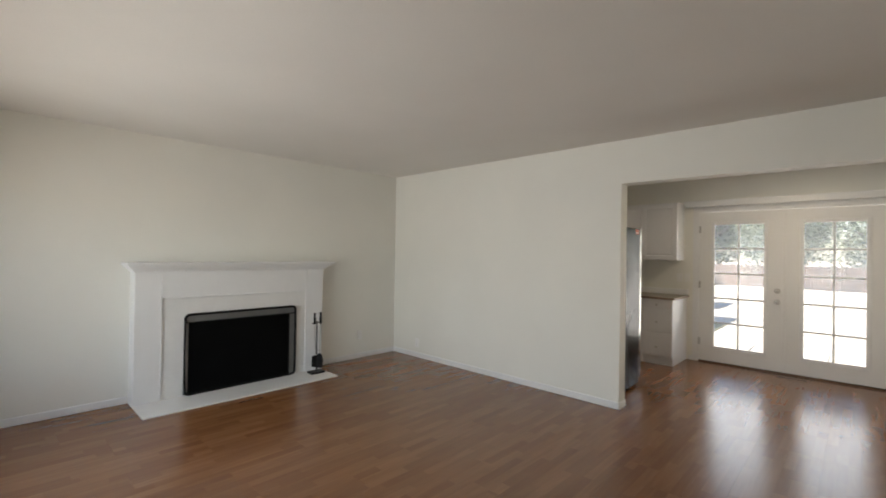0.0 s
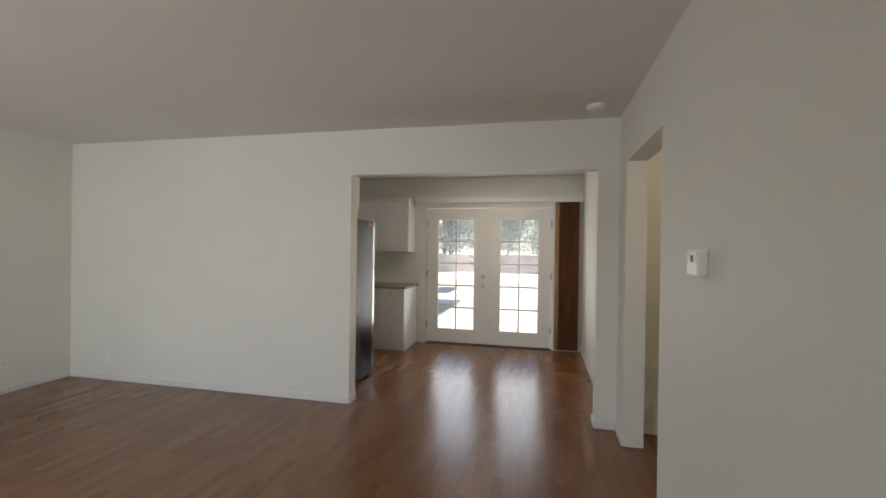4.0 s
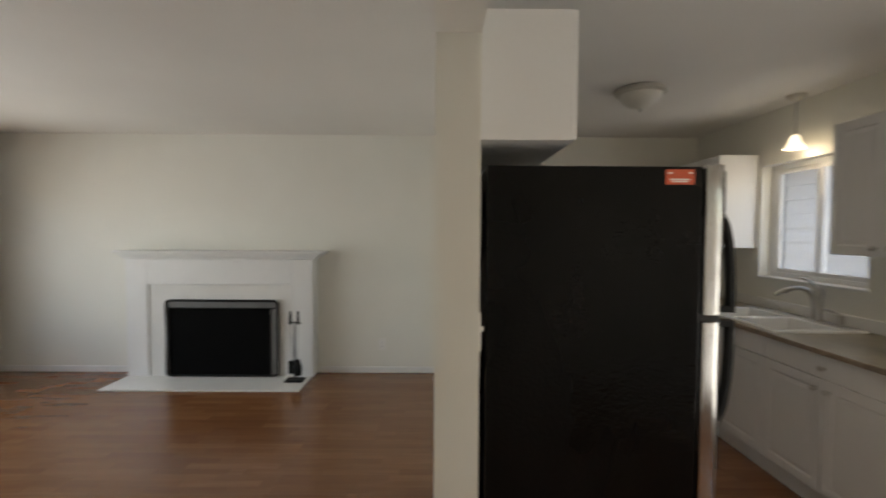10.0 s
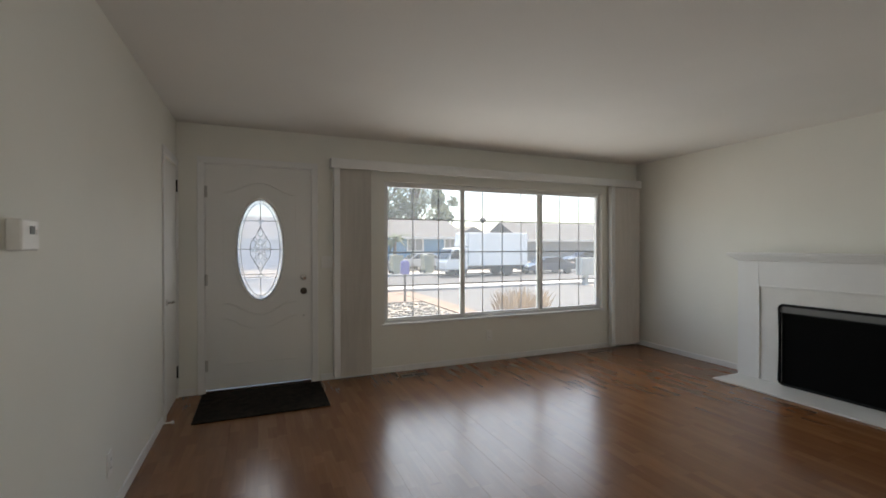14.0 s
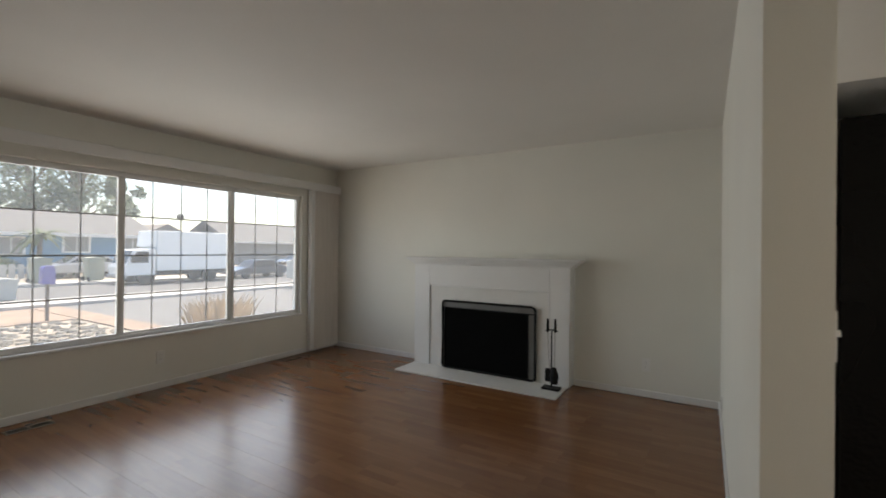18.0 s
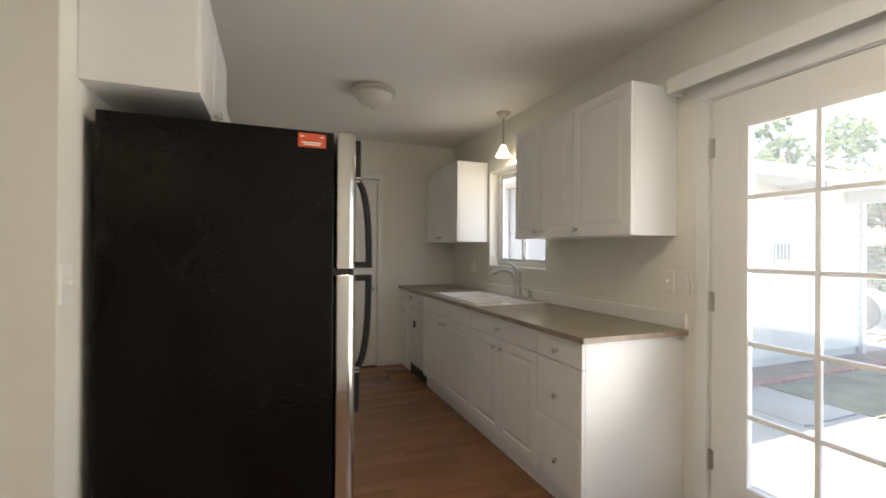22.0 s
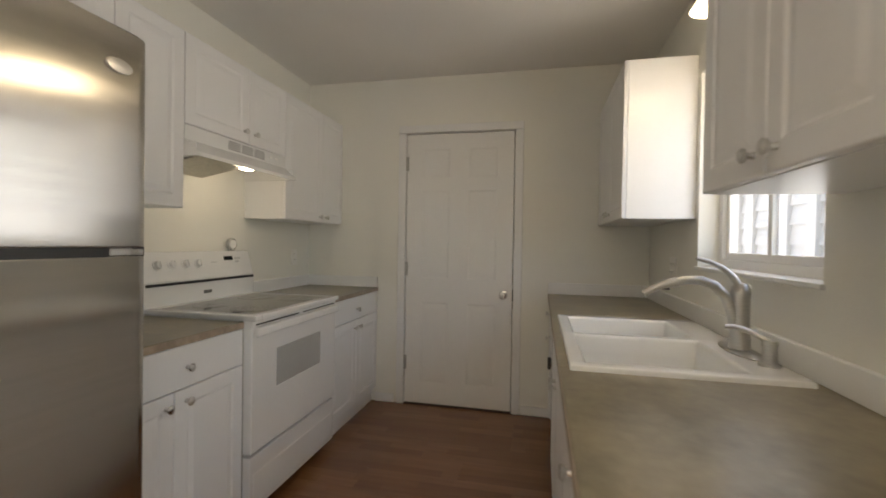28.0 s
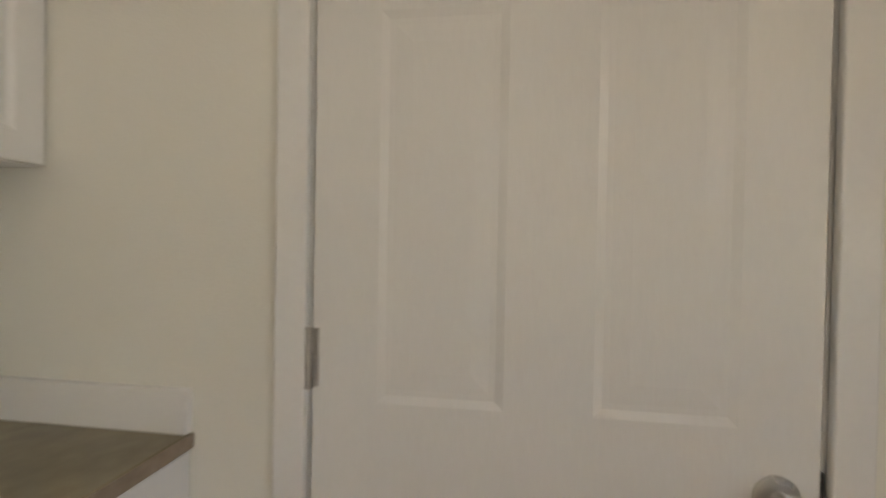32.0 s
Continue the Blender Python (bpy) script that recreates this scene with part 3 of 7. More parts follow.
def lockset(parent, x, z, y, front=True, dead=0.135, knob=None):
    k = L(knob_profile(), axis="Y")
    k.transform(Matrix.Translation((x, y, z)) @ Matrix.Diagonal((1, -1, 1, 1)))
    bmesh.ops.recalc_face_normals(k, faces=k.faces)
    part("door_knob", k, knob or M_CHROME, parent, "round dark bronze knob" if knob else "round satin nickel knob", True)
    if dead:
        d = L([(0, 0), (0.033, 0), (0.033, 0.008), (0.026, 0.014), (0.0, 0.015)], axis="Y")
        d.transform(Matrix.Translation((x, y, z + dead)) @ Matrix.Diagonal((1, -1, 1, 1)))
        bmesh.ops.recalc_face_normals(d, faces=d.faces)
        db = part("deadbolt", d, M_CHROME, parent, "round satin nickel deadbolt", True)
        part("thumb_turn", B(x - 0.018, x + 0.018, y - 0.03, y - 0.014, z + dead - 0.005, z + dead + 0.005, bevel=0.003), M_CHROME, db)


lockset(leaf_l, 0.832, 0.838, -0.045)


# ---- six-panel kitchen door (hinged at its south side) ----
KW = KDO[1] - KDO[0] - 0.038
th = thing("panel_door", pose(XW - 0.03, KDO[0] + 0.019, 0.014, 0, 0, 90), "white six-panel interior door, closed, with nickel knob", "door")
cells = []
for a, b in ((0.115, 0.325), (KW - 0.325, KW - 0.115)):
    for c, d in ((0.165, 0.755), (0.928, 1.58), (1.672, 1.885)):
        cells.append((a, b, c, d))
part("door_slab", slab(KW, 1.995, 0.035, cells, ((0.014, -0.003), (0.010, 0.0), (0.030, 0.0022))), M_DOOR, th)
for z in (0.30, 1.0, 1.78):
    part("hinge", moved(hinge_mesh(0.1), Matrix.Translation((-0.002, -0.034, z))), M_NICKEL, th)
lockset(th, KW - 0.062, 0.83, -0.035, dead=0)
part("latch_plate", B(KW - 0.001, KW + 0.003, -0.036, -0.008, 0.79, 0.87), M_BLKPL, th)

# ---- closet door beside the entrance ----
th = thing("closet_door", pose(XE + 0.03, CLO[1] - 0.016, 0.014, 0, 0, -90), "narrow white closet door with black hinges and lever handle, closed", "door")
cw = CLO[1] - CLO[0] - 0.032
part("door_slab", slab(cw, 2.01, 0.035), M_DOOR, th)
for z in (0.22, 1.85):
    part("hinge", moved(hinge_mesh(0.1), Matrix.Translation((cw, -0.034, z))), M_IRON, th, "black steel hinge")
bm = L([(0, 0), (0.026, 0), (0.026, 0.007), (0.01, 0.012), (0.009, 0.045), (0.0, 0.046)], at=(0.06, 0, 0), axis="Y")
bm.transform(Matrix.Translation((0, -0.035, 0.88)) @ Matrix.Diagonal((1, -1, 1, 1)))
tube(bm, [(0.06, -0.078, 0.88), (0.09, -0.08, 0.882), (0.13, -0.078, 0.876), (0.16, -0.074, 0.87)], 0.009)
bmesh.ops.recalc_face_normals(bm, faces=bm.faces)
part("lever_handle", bm, M_CHROME, th, "curved satin nickel lever", True)
bm = C((XE, -3.86, 0.03), (XE - 0.07, -3.86, 0.03), 0.006)
cyl(bm, (XE - 0.07, -3.86, 0.03), (XE - 0.085, -3.86, 0.03), 0.011)
tagged(part("door_stop", bm, M_PLATE), "white spring door stop on the baseboard", "door stop")

# ---- front door with oval glass ----
fw = FDO[1] - FDO[0] - 0.044
th = thing("front_door", pose(FDO[1] - 0.022, YF - 0.042, 0.03, 0, 0, 180), "white front door with an oval leaded glass, closed", "door")
fh = 2.05
oc, oz, ow, oh = fw / 2, 1.275, 0.205, 0.475
bm = bmesh.new()
n = 48
ring_f = [bm.verts.new((oc + ow * math.cos(2 * math.pi * i / n), -0.042, oz + oh * math.sin(2 * math.pi * i / n))) for i in range(n)]
ring_b = [bm.verts.new((v.co.x, 0, v.co.z)) for v in ring_f]
out_f, out_b = [], []
for i in range(n):
    a = 2 * math.pi * i / n
    dx, dz = math.cos(a), math.sin(a)
    s = min((oc / abs(dx)) if abs(dx) > 1e-6 else 9e9, ((fh - oz) / dz) if dz > 1e-6 else ((oz / -dz) if dz < -1e-6 else 9e9))
    x, z = oc + dx * s, oz + dz * s
    out_f.append(bm.verts.new((x, -0.042, z)))
    out_b.append(bm.verts.new((x, 0, z)))
corners = ((0, 0), (fw, 0), (fw, fh), (0, fh))
for i in range(n):
    j = (i + 1) % n
    a, b = out_f[i].co, out_f[j].co
    same = abs(a.x - b.x) < 1e-5 or abs(a.z - b.z) < 1e-5
    if same:
        bm.faces.new((ring_f[i], ring_f[j], out_f[j], out_f[i]))
        bm.faces.new((ring_b[j], ring_b[i], out_b[i], out_b[j]))
        bm.faces.new((out_f[i], out_f[j], out_b[j], out_b[i]))
    else:
        cx, cz = min(corners, key=lambda c: abs(c[0] - (a.x + b.x) / 2) + abs(c[1] - (a.z + b.z) / 2))
        vf, vb = bm.verts.new((cx, -0.042, cz)), bm.verts.new((cx, 0, cz))
        bm.faces.new((ring_f[i], ring_f[j], out_f[j], vf, out_f[i]))
        bm.faces.new((ring_b[j], ring_b[i], out_b[i], vb, out_b[j]))
        bm.faces.new((out_f[i], vf, vb, out_b[i]))
        bm.faces.new((vf, out_f[j], out_b[j], vb))
    bm.faces.new((ring_f[j], ring_f[i], ring_b[i], ring_b[j]))
bmesh.ops.recalc_face_normals(bm, faces=bm.faces)
part("door_slab", bm, M_DOOR, th)


def ellipse(rx, rz, y, n=48, a0=0, a1=2 * math.pi):
    return [(oc + rx * math.cos(a0 + (a1 - a0) * i / n), y, oz + rz * math.sin(a0 + (a1 - a0) * i / n)) for i in range(n + 1)]


bm = tube(bmesh.new(), ellipse(ow + 0.010, oh + 0.010, -0.042), 0.012, 10)
part("oval_moulding", bm, M_DOOR, th, "", True)
bm = bmesh.new()
c = bm.verts.new((oc, -0.02, oz))
ring = [bm.verts.new((oc + ow * math.cos(2 * math.pi * i / n), -0.02, oz + oh * math.sin(2 * math.pi * i / n))) for i in range(n)]
for i in range(n):
    bm.faces.new((c, ring[i], ring[(i + 1) % n]))
ex = bmesh.ops.extrude_face_region(bm, geom=list(bm.faces))
for v in ex["geom"]:
    if isinstance(v, bmesh.types.BMVert):
        v.co.y += 0.006
bmesh.ops.recalc_face_normals(bm, faces=bm.faces)
g = part("oval_glass", bm, M_LEADED, th, "textured leaded glass")
g.visible_shadow = False
came = bmesh.new()
y = -0.024
tube(came, ellipse(ow - 0.004, oh - 0.006, y), 0.004, 5)
tube(came, ellipse(ow - 0.034, oh - 0.04, y), 0.0028, 5)
for z, half in ((0.27, 0.165), (0.0, 0.20), (-0.235, 0.175), (-0.265, 0.165)):
    tube(came, [(oc - half, y, oz + z), (oc + half, y, oz + z)], 0.0028, 5)
for za, zb2 in ((0.30, 0.47), (0.2, 0.30), (-0.47, -0.26)):
    tube(came, [(oc, y, oz + za), (oc, y, oz + zb2)], 0.0028, 5)
dia = [(0, 0.215), (0.045, 0.125), (0.085, 0.06), (0.092, 0), (0.085, -0.06), (0.045, -0.125), (0, -0.215)]
dia += [(-q, w) for q, w in dia[-2:0:-1]] + [dia[0]]
tube(came, [(oc + a, y, oz + b) for a, b in dia], 0.0028, 5)


def bevel_piece(pts, rise):
    """Hand-cut glass jewel: outline on the pane, ground up to a ridge."""
    bm = bmesh.new()
    n = len(pts)
    cx, cz = sum(p[0] for p in pts) / n, sum(p[1] for p in pts) / n
    lo = [bm.verts.new((oc + q, -0.021, oz + w)) for q, w in pts]
    hi = [bm.verts.new((oc + cx + (q - cx) * 0.42, -0.021 - rise, oz + cz + (w - cz) * 0.42)) for q, w in pts]
    for i in range(n):
        j = (i + 1) % n
        bm.faces.new((lo[i], lo[j], hi[j], hi[i]))
    bm.faces.new(hi)
    bm.faces.new(lo[::-1])
    bmesh.ops.recalc_face_normals(bm, faces=bm.faces)
    return bm


def petal(ang, r0, r1, half, squash=1.0):
    """Pointed leaf outline that starts at r0 and ends at r1 from the middle."""
    ca, sa = math.cos(ang), math.sin(ang)
    loop = [(r0, 0), (r0 + (r1 - r0) * 0.35, half), (r0 + (r1 - r0) * 0.7, half * 0.8), (r1, 0), (r0 + (r1 - r0) * 0.7, -half * 0.8), (r0 + (r1 - r0) * 0.35, -half)]
    return [((p * ca - q * sa) * squash, p * sa + q * ca) for p, q in loop]


jewels = [petal(math.pi / 2, 0.03, 0.10, 0.019), petal(-math.pi / 2, 0.03, 0.10, 0.019), petal(0, 0.02, 0.10, 0.017), petal(math.pi, 0.02, 0.10, 0.017)]
jewels += [petal(math.pi / 2, 0.115, 0.20, 0.021), petal(-math.pi / 2, 0.115, 0.20, 0.021)]
for q in (1, 3, 5, 7):
    jewels.append(petal(math.pi / 4 * q, 0.018, 0.085, 0.016, 0.8))
for q, w in ((1, 1), (-1, 1), (1, -1), (-1, -1)):
    jewels.append(petal(math.atan2(w * 1.6, q * 0.75), 0.075, 0.135, 0.012))
for dx, dz in ((0, 0.27), (0, -0.25)):
    jewels.append([(dx, dz + 0.028), (dx + 0.024, dz), (dx, dz - 0.028), (dx - 0.024, dz)])
for pts in jewels:
    part("glass_jewel", bevel_piece(pts, 0.004), M_BEVEL, th, "bevelled clear glass jewel").visible_shadow = False
    tube(came, [(oc + q, y, oz + w) for q, w in pts + pts[:1]], 0.0022, 4)
# bevelled border between the two oval cames
rows = [[(oc + (ow - 0.004 - d) * math.cos(2 * math.pi * i / 48), q, oz + (oh - 0.006 - d * 1.1) * math.sin(2 * math.pi * i / 48)) for i in range(48)] for d, q in ((0.0, -0.0215), (0.010, -0.0250), (0.020, -0.0250), (0.030, -0.0215))]
bm = bmesh.new()
rings = [[bm.verts.new(p) for p in r] for r in rows]
for k in range(4):
    for i in range(48):
        bm.faces.new((rings[k][i], rings[k][(i + 1) % 48], rings[(k + 1) % 4][(i + 1) % 48], rings[(k + 1) % 4][i]))
bmesh.ops.recalc_face_normals(bm, faces=bm.faces)
part("bevelled_border", bm, M_BEVEL, th, "bevelled clear glass border").visible_shadow = False
part("lead_came", came, M_CAME, th, "silver lead came pattern")
# raised moulding lines pressed into the slab
def sway(u):
    """Smooth shoulder from 0 at the ends to 1 in the middle."""
    v = min(1.0, max(0.0, (1 - abs(2 * u - 1)) * 1.15 - 0.08))
    return v * v * (3 - 2 * v)


emb = bmesh.new()
steps = [i / 32 for i in range(33)]
tube(emb, [(0.14 + (fw - 0.28) * u, -0.0405, 0.775 - 0.11 * sway(u)) for u in steps], 0.010, 6)
for a, s in ((0.13, 1), (fw - 0.13, -1)):
    w = 0.29 * s
    arc = [(a + w * u, -0.0405, 0.635 - 0.10 * sway(u / 2)) for u in steps]
    tube(emb, arc, 0.008, 6)
    tube(emb, [(a, -0.0405, 0.225), (a + w, -0.0405, 0.225)], 0.008, 6)
    for x, z in ((a, 0.635), (a + w, 0.535)):
        tube(emb, [(x, -0.0375, 0.225), (x, -0.0375, z)], 0.006, 6)
tube(emb, [(0.14 + (fw - 0.28) * u, -0.039, 1.80 + 0.10 * sway(u)) for u in steps], 0.008, 6)
for x in (0.14, fw - 0.14):
    tube(emb, [(x, -0.038, 0.78), (x, -0.038, 1.80)], 0.006, 6)
part("pressed_moulding", emb, M_DOOR, th, "", True)
lockset(th, fw - 0.07, 0.870, -0.042, dead=0.137, knob=mat("dark_bronze", (0.09, 0.075, 0.06), 0.38, 0.9, var=0.1))
part("small_stop", L([(0, 0), (0.011, 0), (0.009, 0.012), (0, 0.013)], at=(fw - 0.07, -0.055, 0.63), axis="Y", n=12), M_CHROME, th)
for z in (0.22, 1.0, 1.8):
    part("hinge", moved(hinge_mesh(0.1), Matrix.Translation((0.0, -0.041, z))), M_NICKEL, th)

# door mat
bm = B(1.03, 2.05, -4.53, -3.82, 0.001, 0.013, bevel=0.005)
tagged(part("door_mat", bm, M_MAT), "dark brown rubber-edged door mat on the laminate floor", "door mat")


# ---- living room window ----
def sash_window(name, x0, x1, z0, z1, y, label):
    """Three-light vinyl slider with grilles, seen from +y."""
    th = thing(name, pose(x1, y, z0, 0, 0, 180), label, "window")
    w, h = x1 - x0, z1 - z0
    bm = bmesh.new()
    f = 0.035
    box(bm, 0, f, -0.03, 0.04, 0, h, bevel=0.004)
    box(bm, w - f, w, -0.03, 0.04, 0, h, bevel=0.004)
    box(bm, f, w - f, -0.03, 0.04, 0, f, bevel=0.004)
    box(bm, f, w - f, -0.03, 0.04, h - f, h, bevel=0.004)
    part("window_frame", bm, M_TRIM, th)
    return th, w, h, f


th, w, h, f = sash_window("window_front", WIN[0], WIN[1], WIN[2], WIN[3], YF - 0.075, "wide white vinyl window with three lights and thin grilles")
cuts = [f, 0.937, 1.998, w - f]
for k, (a, b) in enumerate(zip(cuts, cuts[1:])):
    s, sl, sr = 0.016, (0.016 if k == 0 else 0.032), (0.016 if k == 2 else 0.032)
    yy = -0.012 if k != 1 else 0.006
    bm = bmesh.new()
    box(bm, a - 0.012, a + sl, yy - 0.016, yy + 0.016, f, h - f, bevel=0.003)
    box(bm, b - sr, b + 0.012, yy - 0.016, yy + 0.016, f, h - f, bevel=0.003)
    box(bm, a + s, b - s, yy - 0.016, yy + 0.016, f, f + s, bevel=0.003)
    box(bm, a + s, b - s, yy - 0.016, yy + 0.016, h - f - s, h - f, bevel=0.003)
    sash = part("sash", bm, M_TRIM, th)
    p = part("pane", B(a + s, b - s, yy - 0.003, yy + 0.003, f + s, h - f - s), M_GLASSF, sash)
    p.visible_shadow = False
    M_GRILLE = mat("grey_grille", (0.33, 0.33, 0.33), 0.4)
    for q in (1, 2, 3):
        z = f + (h - 2 * f) * q / 4
        part("grille", B(a + s, b - s, yy - 0.009, yy - 0.004, z - 0.006, z + 0.006), M_GRILLE, sash)
    nq = 4 if k == 1 else 3
    for q in range(1, nq):
        x = a + (b - a) * q / nq
        part("grille", B(x - 0.005, x + 0.005, yy - 0.0085, yy - 0.0045, f + s, h - f - s), M_GRILLE, sash)
part("sash_lock", B(1.983, 2.013, -0.045, -0.02, 0.68, 0.76, bevel=0.006), M_TRIM, th)
bm = bmesh.new()
box(bm, WIN[0] - 0.03, WIN[1] + 0.03, YF - 0.04, YF + 0.018, WIN[2] - 0.022, WIN[2] + 0.002, bevel=0.005)
structure("window_sill", bm, M_TRIM)


# ---- vertical blinds ----
def valance(x0, x1, y0, y1, z0, z1, label):
    bm = bmesh.new()
    box(bm, x0, x1, y0, y0 + 0.012, z0, z1, bevel=0.004)
    box(bm, x0, x1, y0 + 0.012, y1, z1 - 0.012, z1 - 0.002)
    box(bm, x0, x0 + 0.01, y0 + 0.012, y1, z0, z1 - 0.012)
    box(bm, x1 - 0.01, x1, y0 + 0.012, y1, z0, z1 - 0.012)
    return bm


th = thing("vertical_blind", pose(0, 0, 0), "brown wood-look vertical blind, stacked open under a white valance", "blind")
bm = valance(-0.155, XK - 0.004, YB - 0.105, YB, 2.050, 2.130, "")
part("valance", bm, M_TRIM, th, "long white valance board")
random.seed(4)
for k in range(17):
    x = 1.868 + k * 0.0165
    tw = random.uniform(-5, 5)
    bm = B(-0.0016, 0.0016, -0.042, 0.042, 0.025, 2.062)
    bm.transform(Matrix.Translation((x, YB - 0.057, 0)) @ Matrix.Rotation(radians(34 + tw), 4, "Z"))
    part("slat", bm, M_BROWNLT if k < 2 else M_BROWN, th)
th = thing("vertical_blind", pose(0, 0, 0), "beige vertical blind, drawn to both sides of the window", "blind")
bm = valance(XW + 0.004, 0.925, -0.10, 0.0, 2.105, 2.205, "")
bm.transform(Matrix.Translation((0, YF, 0)) @ Matrix.Diagonal((1, -1, 1, 1)))
bmesh.ops.recalc_face_normals(bm, faces=bm.faces)
part("valance", bm, M_TRIM, th, "long white valance board")
for x0, x1, nn in ((0.56, 0.83, 14), (-3.11, -2.72, 18)):
    for k in range(nn):
        x = x0 + (x1 - x0) * k / (nn - 1)
        bm = B(-0.0012, 0.0012, -0.043, 0.043, 0.035, 2.12)
        bm.transform(Matrix.Translation((x, YF + 0.056, 0)) @ Matrix.Rotation(radians(58 + random.uniform(-4, 4)), 4, "Z"))
        part("slat", bm, M_BEIGE, th)
for x in (0.868, -2.69):
    part("end_slat", B(x - 0.034, x + 0.028, YF + 0.012, YF + 0.075, 0.03, 2.12, bevel=0.006), M_TRIM, th, "white leading slat")


# ---- plates, thermostat, registers ----
def plate(name, m, label, category, kind="outlet", gang=1):
    th = thing(name, m, label, category)
    w = 0.07 + 0.046 * (gang - 1)
    part("cover_plate", slab(w, 0.115, 0.006), M_PLATE, th)
    for g in range(gang):
        cx = w / 2 + (g - (gang - 1) / 2) * 0.046
        if kind == "outlet":
            for z in (0.036, 0.079):
                part("socket", C((cx, -0.006, z), (cx, -0.0085, z), 0.0165, n=18), M_PLATE, th)
                for dx in (-0.006, 0.006):
                    part("slot", B(cx + dx - 0.001, cx + dx + 0.001, -0.0092, -0.0084, z - 0.004, z + 0.005), M_BLKPL, th)
        elif kind == "rocker":
            part("rocker", B(cx - 0.0165, cx + 0.0165, -0.010, -0.005, 0.024, 0.091, bevel=0.002), M_PLATE, th)
        else:
            part("toggle", B(cx - 0.004, cx + 0.004, -0.019, -0.005, 0.052, 0.068, bevel=0.002), M_PLATE, th)
    return th


plate("light_switch", pose(1.010, YF, 1.121, 0, 0, 180), "white double toggle light switch beside the front door", "light switch", "toggle", 2)
plate("outlet", pose(-0.85, YF, 0.24, 0, 0, 180), "white outlet low on the wall under the window", "outlet")
plate("outlet", pose(XW, -0.62, 0.24, 0, 0, 90), "white outlet low on the cream wall", "outlet")
plate("outlet", pose(-2.72, D0, 0.13), "white outlet low on the cream wall", "outlet")
plate("outlet", pose(XE, -2.65, 0.22, 0, 0, -90), "white outlet low on the cream wall", "outlet")
plate("outlet", pose(XK, 1.30, 0.24, 0, 0, -90), "white outlet low on the dining wall", "outlet")
plate("light_switch", pose(-0.262, YB, 1.045), "white toggle light switch beside the french doors", "light switch", "toggle")
plate("light_switch", pose(-0.166, YB, 1.047), "white rocker switch beside the french doors", "light switch", "rocker")
plate("outlet", pose(-2.682, YB, 1.033), "white outlet over the counter", "outlet", "outlet", 2)
plate("outlet", pose(-2.918, D1, 1.03, 0, 0, 180), "white outlet over the counter", "outlet")
plate("light_switch", pose(-0.012, D1, 1.10, 0, 0, 180), "white switch plate behind the refrigerator", "light switch", "toggle")

th = thing("thermostat", pose(XE, -1.762, 1.318, 0, 0, -90), "white boxy wall thermostat", "thermostat")
part("case", B(0, 0.11, -0.040, 0, 0, 0.095, bevel=0.006), M_PLATE, th)
part("dial", B(0.045, 0.075, -0.0425, -0.0395, 0.05, 0.075, bevel=0.001), M_MESHGREY, th)
part("slider", B(0.083, 0.09, -0.044, -0.0395, 0.05, 0.065, bevel=0.001), M_PLATE, th)

th = thing("smoke_detector", pose(2.03, -0.33, CL), "round white smoke detector on the ceiling", "smoke detector")
part("body", L([(0, 0), (0.068, 0), (0.068, -0.012), (0.06, -0.03), (0.03, -0.038), (0, -0.038)]), M_PLATE, th, "", True)
part("vent_ring", L([(0, -0.036), (0.035, -0.036), (0.033, -0.041), (0, -0.041)]), M_PLATE, th)


def register(x0, x1, y0, y1, label, dark=False):
    th = thing("floor_register", pose((x0 + x1) / 2, (y0 + y1) / 2, 0.0), label, "floor vent", "floor registers")
    w, d = x1 - x0, y1 - y0
    bm = bmesh.new()
    e = 0.014
    box(bm, -w / 2, w / 2, -d / 2, -d / 2 + e, 0.0005, 0.005, bevel=0.0015)
    box(bm, -w / 2, w / 2, d / 2 - e, d / 2, 0.0005, 0.005, bevel=0.0015)
    box(bm, -w / 2, -w / 2 + e, -d / 2 + e, d / 2 - e, 0.0005, 0.005)
    box(bm, w / 2 - e, w / 2, -d / 2 + e, d / 2 - e, 0.0005, 0.005)
    box(bm, -0.006, 0.006, -d / 2 + e, d / 2 - e, 0.0005, 0.005)
    part("rim", bm, M_VENTRIM, th, "worn pale rim")
    part("duct_mouth", B(-w / 2 + e, w / 2 - e, -d / 2 + e, d / 2 - e, 0.0003, 0.0012), M_BLKPL, th)
    k = int((w - 2 * e) / 0.016)
    for i in range(k):
        x = -w / 2 + e + (i + 0.5) * (w - 2 * e) / k
        part("louvre", B(x - 0.0025, x + 0.0025, -d / 2 + e, d / 2 - e, 0.0012, 0.004), M_VENT, th)
    return th


register(0.86, 1.16, 2.40, 2.50, "brown metal floor register before the french doors")
register(-0.03, 0.24, -4.43, -4.33, "brown metal floor register under the front window")
register(-2.46, -2.20, -4.44, -4.34, "brown metal floor register near the corner")

# ---- fireplace ----
th = thing("fireplace", pose(XW, -2.163, 0), "white painted fireplace surround with mantel shelf and flush hearth", "fireplace")
FA, FB = -0.918, 0.918
dep = 0.180
part("pilaster", B(0, dep, FA, FA + 0.203, 0.012, 1.217, bevel=0.004), M_TRIM, th)
part("pilaster", B(0, dep, FB - 0.203, FB, 0.012, 1.217, bevel=0.004), M_TRIM, th)
part("frieze", B(0, dep, FA + 0.203, FB - 0.203, 0.94, 1.217, bevel=0.004), M_TRIM, th)
part("inner_slip", B(0, dep - 0.012, FA + 0.203, -0.47, 0.012, 0.94), M_HEARTH, th, "smooth white slip beside the opening")
part("inner_slip", B(0, dep - 0.012, 0.51, FB - 0.203, 0.012, 0.94), M_HEARTH, th, "smooth white slip beside the opening")
